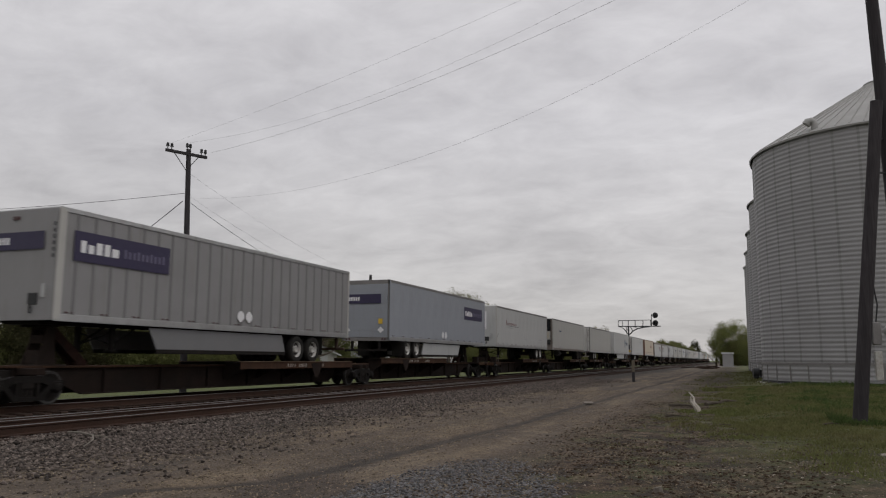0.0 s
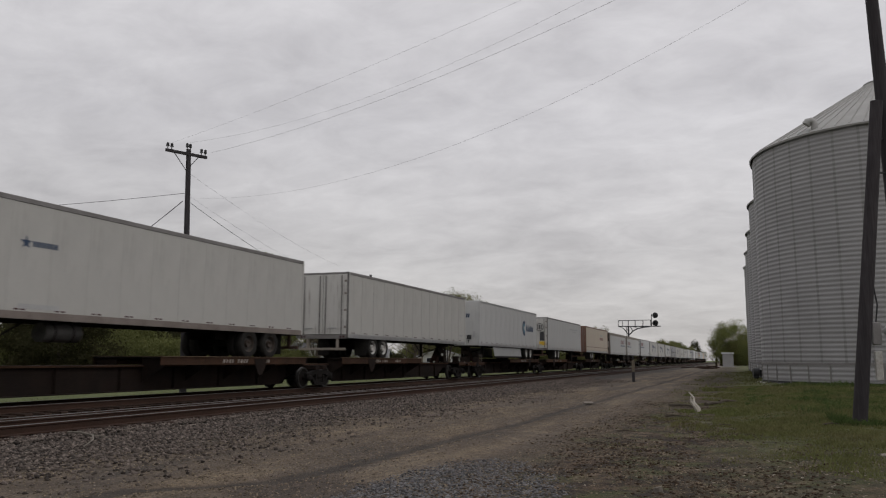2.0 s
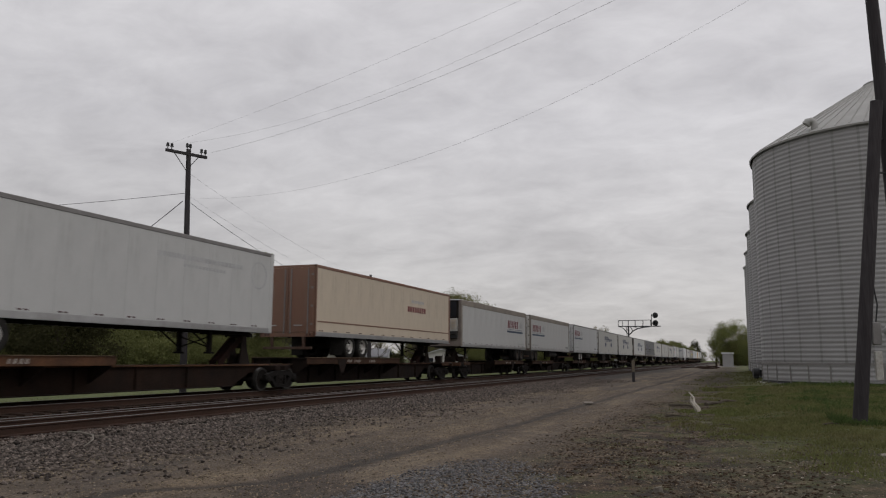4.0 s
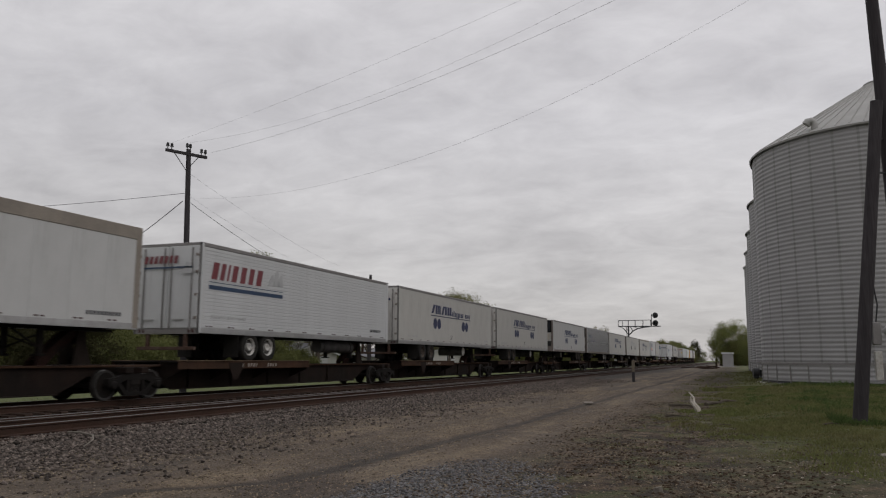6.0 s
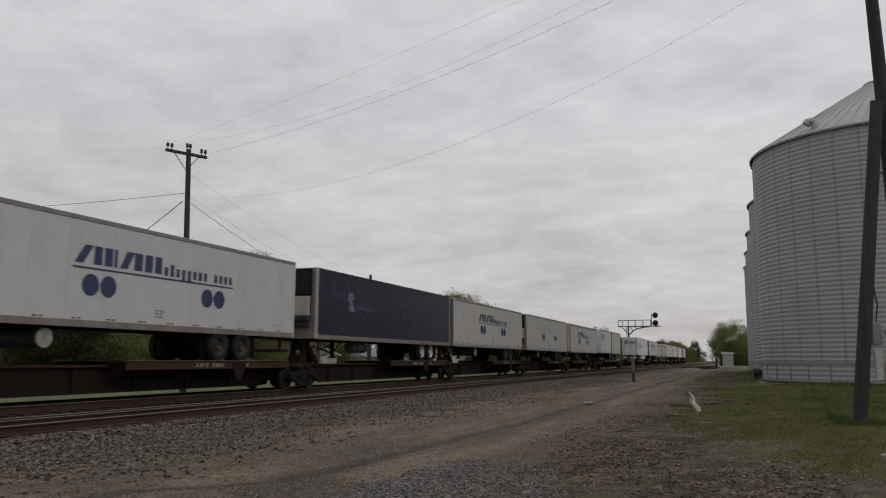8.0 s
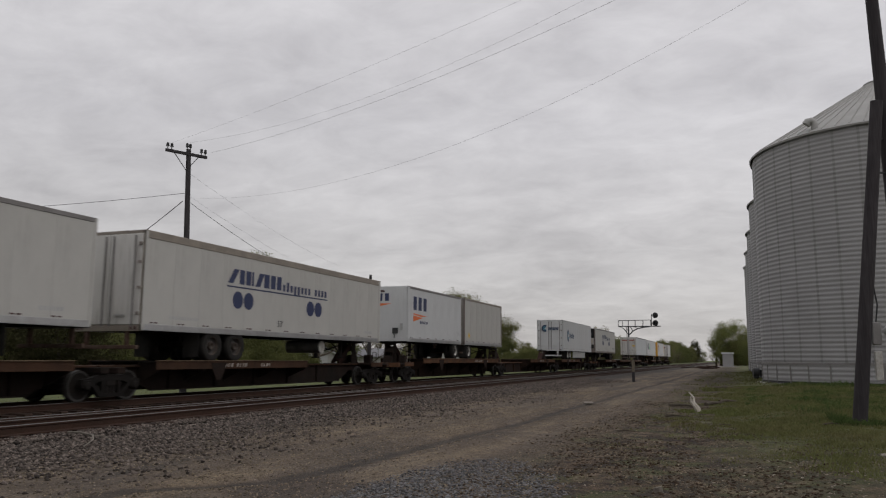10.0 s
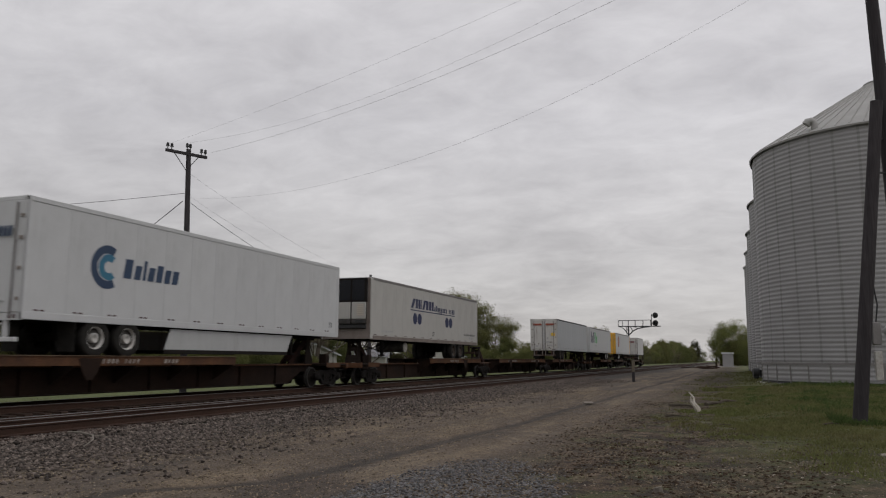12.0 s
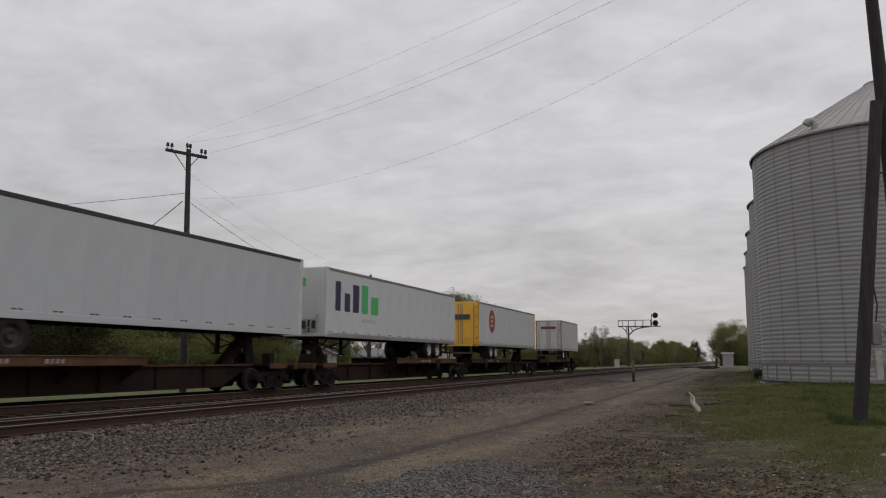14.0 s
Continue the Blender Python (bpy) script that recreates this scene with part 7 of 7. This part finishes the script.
# joints between the units; couplers at some of them, shared trucks at the others
JOINTS = (14.75, 33.3, 52.9, 72.4, 90.95, 110.6, 130.4, 150.0, 169.6, 187.2, 204.6, 221.9, 239.4, 258.0, 276.8, 294.3, 311.8, 329.4, 348.25, 368.3, 387.2, 407.3, 427.5, 446.5, 466.7, 486.3, 505.2, 525.0)
COUPLED = (52.9, 110.6, 169.6, 258.0, 348.25, 407.3, 466.7, 525.0)
NEAR_HITCH = "YNYYNYNNYNNNNYYYYNPEFYFNYNN"
for i, (a, b) in enumerate(zip(JOINTS, JOINTS[1:])):
    kind, span = NEAR_HITCH[i], b - a
    ends = ("own" if a in COUPLED else "carries", "own" if b in COUPLED else "rests")
    near = 2.4 if ends[0] == "own" else 1.3
    far = span - (2.4 if ends[1] == "own" else 1.3)
    lead, tail = (2.75, 1.55)[ends[0] == "carries"], span - (2.75, 1.55)[ends[1] == "rests"]
    if kind == "Y":
        hitches, decks = [(near, 0)], [(max(span * 0.46, tail - 9.6), tail)]
    elif kind == "N":
        hitches, decks = [(far, 180)], [(lead, min(span * 0.55, lead + 9.6))]
    else:
        # units for two short trailers, and the empty ones: a hitch at each end
        hitches, decks = [(near, 0), (far, 180)], [(near + 1.6, span * 0.5 - 0.03), (span * 0.5 + 0.03, tail)]
    if kind == "E":
        decks = [(span * 0.42, tail)]
    elif kind == "F":
        hitches = hitches[:1] if i == 22 else hitches[1:]
        if i == 20:
            decks = [(lead, min(span * 0.55, lead + 9.6))]
    if i == 26:
        decks = [(lead, span * 0.67)]
    empty = kind == "E" or i == 22
    car = spine_unit(span, ends, hitches, decks, "empty rust-brown spine car with a raised hitch stand" if empty else "rust-brown spine car carrying truck trailers", i in (6, 18, 19, 20, 21, 22, 23, 24), 40 + 7 * i, 0.16 if i == 0 else 0.13 if 8 <= i < 18 else 0.0)
    TRAIN.append((car, a, RAIL_TOP))

# ---- trees ----


def limbs(seed, height, spread, trunk_r, fork=0.24, depth=5):
    """Trunk and branches as tapered tubes; returns the mesh parts and the twig ends."""
    r = random.Random(seed)
    g, tips = Geo(), []

    def grow(p, d, length, rad, level):
        n = 3 if level < 2 else 2
        for i in range(n):
            q = p + d * (length / n)
            g.tube(p, q, rad, rad * 0.84, n=7 if level < 2 else 3, caps=False)
            p, rad = q, rad * 0.84
            d = (d + Vector((r.uniform(-1, 1), r.uniform(-1, 1), r.uniform(-0.3, 0.6))) * 0.18).normalized()
            if level >= 2 and r.random() < 0.6:
                tips.append((p.copy(), level))
            if level in (0, 1) and i < n - 1:
                side = Vector((r.uniform(-1, 1), r.uniform(-1, 1), r.uniform(-0.1, 0.5)))
                grow(p, (side + d * 0.3).normalized(), length * r.uniform(0.55, 0.85), rad * 0.5, level + 2)
        if level >= depth:
            tips.append((p.copy(), level))
            return
        for _ in range(3 if level else 4):
            side = Vector((r.uniform(-1, 1), r.uniform(-1, 1), 0)) * spread
            nd = (d * 0.8 + side + Vector((0, 0, r.uniform(0.0, 0.45)))).normalized()
            grow(p, nd, length * r.uniform(0.58, 0.82), rad * r.uniform(0.55, 0.7), level + 1)

    grow(Vector((0, 0, -0.2)), Vector((r.uniform(-0.05, 0.05), r.uniform(-0.05, 0.05), 1)).normalized(), height * fork, trunk_r, 0)
    k = height / max(p.z for p, _ in tips)
    g.v = [(x * k, y * k, z * k) for x, y, z in g.v]
    return g, [p * k for p, _ in tips]


def leaves(tips, per_tip, size, radius, seed, mat):
    r = np.random.default_rng(seed)
    c = np.array([tuple(p) for p in tips])
    # some twigs carry many leaves and some almost none
    count = r.poisson(2.2 * per_tip * r.gamma(1.6, 1 / 1.6, len(c)))
    c = np.repeat(c, count, 0)
    n = len(c)
    c = c + r.normal(0, radius, (n, 3)) * np.array([1, 1, 0.7])
    c[:, 2] = np.maximum(c[:, 2], 0.25)
    u = r.normal(0, 1, (n, 3))
    u /= np.linalg.norm(u, axis=1)[:, None]
    w = np.cross(u, r.normal(0, 1, (n, 3)))
    w /= np.linalg.norm(w, axis=1)[:, None]
    s = 0.66 * r.uniform(*size, n)[:, None]
    v = np.stack([c - u * s, c + w * s * 0.6, c + u * s, c - w * s * 0.6], 1).reshape(-1, 3)
    f = (np.array([[0, 1, 2, 3]]) + 4 * np.arange(n)[:, None])
    return mesh_np("crown", v, f, mat)


def tree(label, seed, height, spread, leaf, per_tip, size=(0.07, 0.15), radius=0.35, trunk_r=0.26, fork=0.24, depth=5, group="trees beyond the tracks"):
    t = thing("tree", label, "tree", group=group)
    g, tips = limbs(seed, height, spread, trunk_r, fork, depth)
    part("trunk", g, BARK, t, "grey-brown trunk and limbs")
    part("crown", leaves(tips, per_tip, size, radius, seed, leaf), None, t, "small spring leaves")
    return t


def plant(x, y, t, turn=0.0):
    z = float(ground_height(np.array(float(x)), np.array(float(y))))
    t.matrix_basis = pose(x, y, z, 0, 0, turn)
    return t


def again(t, x, y, turn, size, tall=1.0):
    z = float(ground_height(np.array(float(x)), np.array(float(y))))
    c = copy_thing(t, pose(x, y, z, 0, 0, turn))
    c.scale = (size, size, size * tall)
    return c


tall = plant(-61.2, 52.3, tree("tall open tree with sparse young leaves", 1, 13.2, 0.42, LEAF_GREEN, 6, (0.09, 0.19), 0.26, 0.34))
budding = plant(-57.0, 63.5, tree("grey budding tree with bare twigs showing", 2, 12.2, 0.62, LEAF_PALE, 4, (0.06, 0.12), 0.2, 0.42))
leafy = plant(-51.5, 74.0, tree("full tree in fresh green leaf", 3, 13.6, 0.55, LEAF_SPRING, 8, (0.08, 0.17), 0.36, fork=0.2))
broad = plant(-78.0, 206.0, tree("large broad tree in mid green leaf", 4, 13.4, 0.75, LEAF_OLIVE, 17, (0.10, 0.22), 0.38, fork=0.16))
young = plant(-68.0, 122.0, tree("round young tree in green leaf", 5, 9.4, 0.7, LEAF_GREEN, 10, (0.09, 0.2), 0.45, fork=0.16))


def thicket(name, label, seed, height, width, clumps, per_clump, leaf, clump_r, size, group):
    """Foliage down to the ground, gathered in clumps round an uneven outline."""
    t = thing(name, label, "tree" if height > 4 else "shrub", group=group)
    g, _ = limbs(seed, height * 0.9, 0.7, 0.16, 0.25, 3)
    part("trunk", g, BARK, t, "dark stems")
    r = np.random.default_rng(seed)
    d = r.normal(0, 1, (clumps, 3))
    d /= np.linalg.norm(d, axis=1)[:, None]
    rad = r.uniform(0.25, 1.0, clumps) ** 0.45 * r.uniform(0.8, 1.12, clumps)
    c = np.stack([d[:, 0] * rad * width / 2, d[:, 1] * rad * width / 2, height * 0.46 + d[:, 2] * rad * height * 0.5], -1)
    c[:, 2] = np.maximum(c[:, 2], 0.3)
    part("crown", leaves([Vector(p) for p in c], per_clump, size, clump_r, seed, leaf), None, t, "dense leaf clumps")
    return t


bush = plant(-47.4, 45.4, thicket("evergreen_tree", "broad dark evergreen thicket", 6, 7.1, 8.6, 260, 75, LEAF_DARK, 0.42, (0.08, 0.18), "trees beyond the tracks"))
shrub = plant(-55.0, 60.0, thicket("shrub", "rough green undergrowth beneath the trees", 8, 3.6, 6.5, 150, 45, LEAF_SHADE, 0.45, (0.08, 0.18), "undergrowth"))
airy = plant(-1.4, 236.0, thicket("tree", "bushy tree in fresh leaf beside the line", 9, 13.0, 11.5, 420, 50, LEAF_SPRING, 0.6, (0.09, 0.2), "trees beside the bins"))
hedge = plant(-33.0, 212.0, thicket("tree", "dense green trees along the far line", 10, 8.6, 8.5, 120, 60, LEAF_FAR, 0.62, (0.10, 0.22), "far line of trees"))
olive = plant(-64.0, 83.0, thicket("tree", "bushy olive-green tree in young leaf", 14, 9.6, 8.0, 210, 60, LEAF_OLIVE, 0.55, (0.08, 0.18), "trees beyond the tracks"))
round_tree = plant(-60.0, 110.5, thicket("tree", "round full tree in mid green leaf", 15, 9.2, 8.2, 300, 70, LEAF_GREEN, 0.5, (0.09, 0.19), "trees beyond the tracks"))
again(tall, -67.0, 47.0, 100, 0.98)
again(tall, -63.0, 50.0, 210, 0.92)
again(leafy, -63.5, 57.5, 60, 0.70)
again(budding, -55.5, 55.0, 140, 0.90)
again(budding, -54.0, 68.0, 40, 0.98)
again(budding, -60.0, 70.0, 190, 1.0)
again(leafy, -49.8, 80.5, 120, 0.82)
again(leafy, -56.0, 66.0, 300, 0.66)
again(tall, -52.5, 83.0, 200, 0.74)
again(budding, -49.0, 87.0, 250, 0.82)
again(budding, -51.0, 91.0, 70, 0.75)
again(budding, -57.5, 100.0, 90, 0.85)
again(budding, -61.0, 108.0, 75, 0.8)
again(budding, -60.0, 125.0, 20, 0.72)
again(broad, -72.0, 194.0, 80, 1.12)
again(olive, -76.0, 199.0, 20, 1.95)
again(olive, -73.0, 204.0, 200, 1.95, 1.05)
again(olive, -62.0, 210.0, 110, 1.5)
again(budding, -71.0, 176.0, 10, 1.0)
again(olive, -75.0, 186.0, 70, 1.15)
again(olive, -64.0, 72.9, 90, 0.9)
again(olive, -67.0, 79.0, 150, 1.0)
again(olive, -63.0, 86.0, 260, 0.95)
again(olive, -60.5, 88.5, 330, 0.85)
again(bush, -53.0, 64.0, 130, 0.6, 1.15)
again(tall, -63.0, 86.5, 30, 1.05)
again(olive, -70.0, 54.0, 45, 0.9)
again(olive, -63.0, 49.0, 75, 0.75)
again(budding, -62.0, 150.0, 200, 0.8)
again(tall, -58.0, 160.0, 300, 0.7)
again(budding, -66.0, 142.0, 100, 0.75)
again(young, -60.5, 76.0, 10, 0.9)
again(young, -66.0, 62.0, 190, 0.9)
again(young, -57.0, 90.0, 45, 0.85)
again(bush, -60.0, 82.0, 40, 0.7)
again(bush, -60.0, 136.0, 90, 0.42)
again(young, -72.0, 48.0, 80, 1.0)
again(olive, -70.5, 203.0, 75, 2.12)
again(budding, -31.6, 190.0, 130, 0.80)
again(budding, -40.0, 196.0, 60, 0.72)
again(olive, -46.0, 205.0, 140, 0.72)
again(olive, -52.0, 203.0, 20, 0.66)
again(young, -57.0, 200.0, 220, 0.75)
rf = random.Random(9)
for x, y, k in ((-52, 47, 1.2), (-57, 48, 1.2), (-63, 45, 1.3), (-69, 42, 1.3), (-52, 55, 1.1), (-50.5, 60, 1.2), (-56, 58, 1.4), (-60, 62, 1.4), (-49, 66, 1.0), (-53, 71, 1.3), (-58, 72, 1.5),
                (-48, 76, 0.9), (-50, 84, 0.9), (-55, 80, 1.3), (-62, 92, 1.3), (-66, 104, 1.2), (-66, 112, 1.0), (-72, 156, 1.3), (-76, 190, 1.6), (-70, 198, 1.6), (-66, 206, 1.6), (-60, 196, 1.2), (-54, 194, 1.1), (-49, 196, 1.2), (-44, 198, 1.2), (-39.5, 194, 1.1), (-36, 190, 1.0), (-62, 190, 1.2), (-77, 60, 1.8), (-74, 70, 1.8), (-70, 80, 1.8)):
    again(shrub, x, y, rf.uniform(0, 360), k * rf.uniform(0.85, 1.15), rf.uniform(0.85, 1.25))
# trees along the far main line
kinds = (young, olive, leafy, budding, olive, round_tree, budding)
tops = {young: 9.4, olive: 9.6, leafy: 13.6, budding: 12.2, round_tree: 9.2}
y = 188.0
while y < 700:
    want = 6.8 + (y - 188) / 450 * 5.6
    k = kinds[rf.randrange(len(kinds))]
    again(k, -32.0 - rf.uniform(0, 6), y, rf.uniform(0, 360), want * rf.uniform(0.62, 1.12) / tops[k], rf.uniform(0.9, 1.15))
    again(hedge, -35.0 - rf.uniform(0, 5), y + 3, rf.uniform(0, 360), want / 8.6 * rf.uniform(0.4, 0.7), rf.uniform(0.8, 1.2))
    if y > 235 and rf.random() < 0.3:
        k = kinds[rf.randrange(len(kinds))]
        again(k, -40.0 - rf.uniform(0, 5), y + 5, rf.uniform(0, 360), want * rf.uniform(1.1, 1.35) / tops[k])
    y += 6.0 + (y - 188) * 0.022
spire = plant(-32.6, 690.0, thicket("evergreen_tree", "tall dark pointed tree at the end of the far line", 31, 20.0, 8.5, 150, 70, LEAF_DARK, 0.8, (0.14, 0.3), "far line of trees"))
again(airy, 5.5, 240.0, 120, 0.9)
again(airy, 3.0, 231.0, 30, 0.55)
again(olive, 0.2, 233.0, 60, 0.75)
again(round_tree, -1.6, 237.0, 10, 0.8)
again(olive, 2.2, 236.0, 160, 0.9)
again(budding, -4.2, 238.0, 250, 0.85)
again(budding, -5.6, 240.0, 100, 0.62)
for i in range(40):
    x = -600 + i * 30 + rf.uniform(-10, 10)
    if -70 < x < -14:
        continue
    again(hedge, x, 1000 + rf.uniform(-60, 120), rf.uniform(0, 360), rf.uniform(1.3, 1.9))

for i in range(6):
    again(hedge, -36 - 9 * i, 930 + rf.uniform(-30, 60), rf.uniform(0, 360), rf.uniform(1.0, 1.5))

# ---- overhead wires ----
wire("power_line", (-22.1, 26.1, 10.42), (3.2, 19.0, 13.5), 0.4, 0.003, WIRE_THIN)
wire("power_line", (-21.55, 26.8, 10.62), (3.1, 18.7, 13.25), 1.3, 0.003, WIRE_THIN)
wire("power_line", (-21.3, 27.9, 10.42), (3.0, 18.6, 12.25), 0.7, 0.0045, WIRE_THIN)
wire("power_line", (-21.5, 26.8, 8.2), (3.0, 18.6, 11.0), 1.7, 0.003, WIRE_THIN)
wire("service_cable", (-21.6, 26.9, 8.1), (POLE_FAR[0], POLE_FAR[1], 7.7), 1.0, 0.010)
wire("service_cable", (-21.6, 26.9, 8.35), (POLE_FAR[0], POLE_FAR[1], 8.9), 0.9, 0.0045, WIRE_THIN)
wire("power_line", (-21.55, 26.8, 9.3), (POLE_FAR[0], POLE_FAR[1], 9.8), 0.7, 0.0045, WIRE_THIN)
wire("service_cable", (POLE_FAR[0], POLE_FAR[1], 7.7), (-60.0, 149.5, 6.9), 0.8, 0.016)
wire("service_cable", (-21.7, 26.7, 8.05), (POLE_LEFT[0], POLE_LEFT[1], 7.9), 1.2, 0.017)
wire("service_cable", (-21.65, 26.75, 8.4), (-60.0, 20.0, 9.3), 0.9, 0.010)


def motions():
    """The whole train runs towards the camera's side and away past it."""
    times = [0.0, 1.0, 2.0, 3.0, 4.0, 5.0, 6.0, 7.0, 8.0, 9.0, 10.0, 11.0, 12.0, 13.0, 14.0]
    for ob, s, z in TRAIN:
        walk(ob, [(t, pose(TRAIN_X, s - SPEED * t - GAIN * t * t, z)) for t in times])


motions()
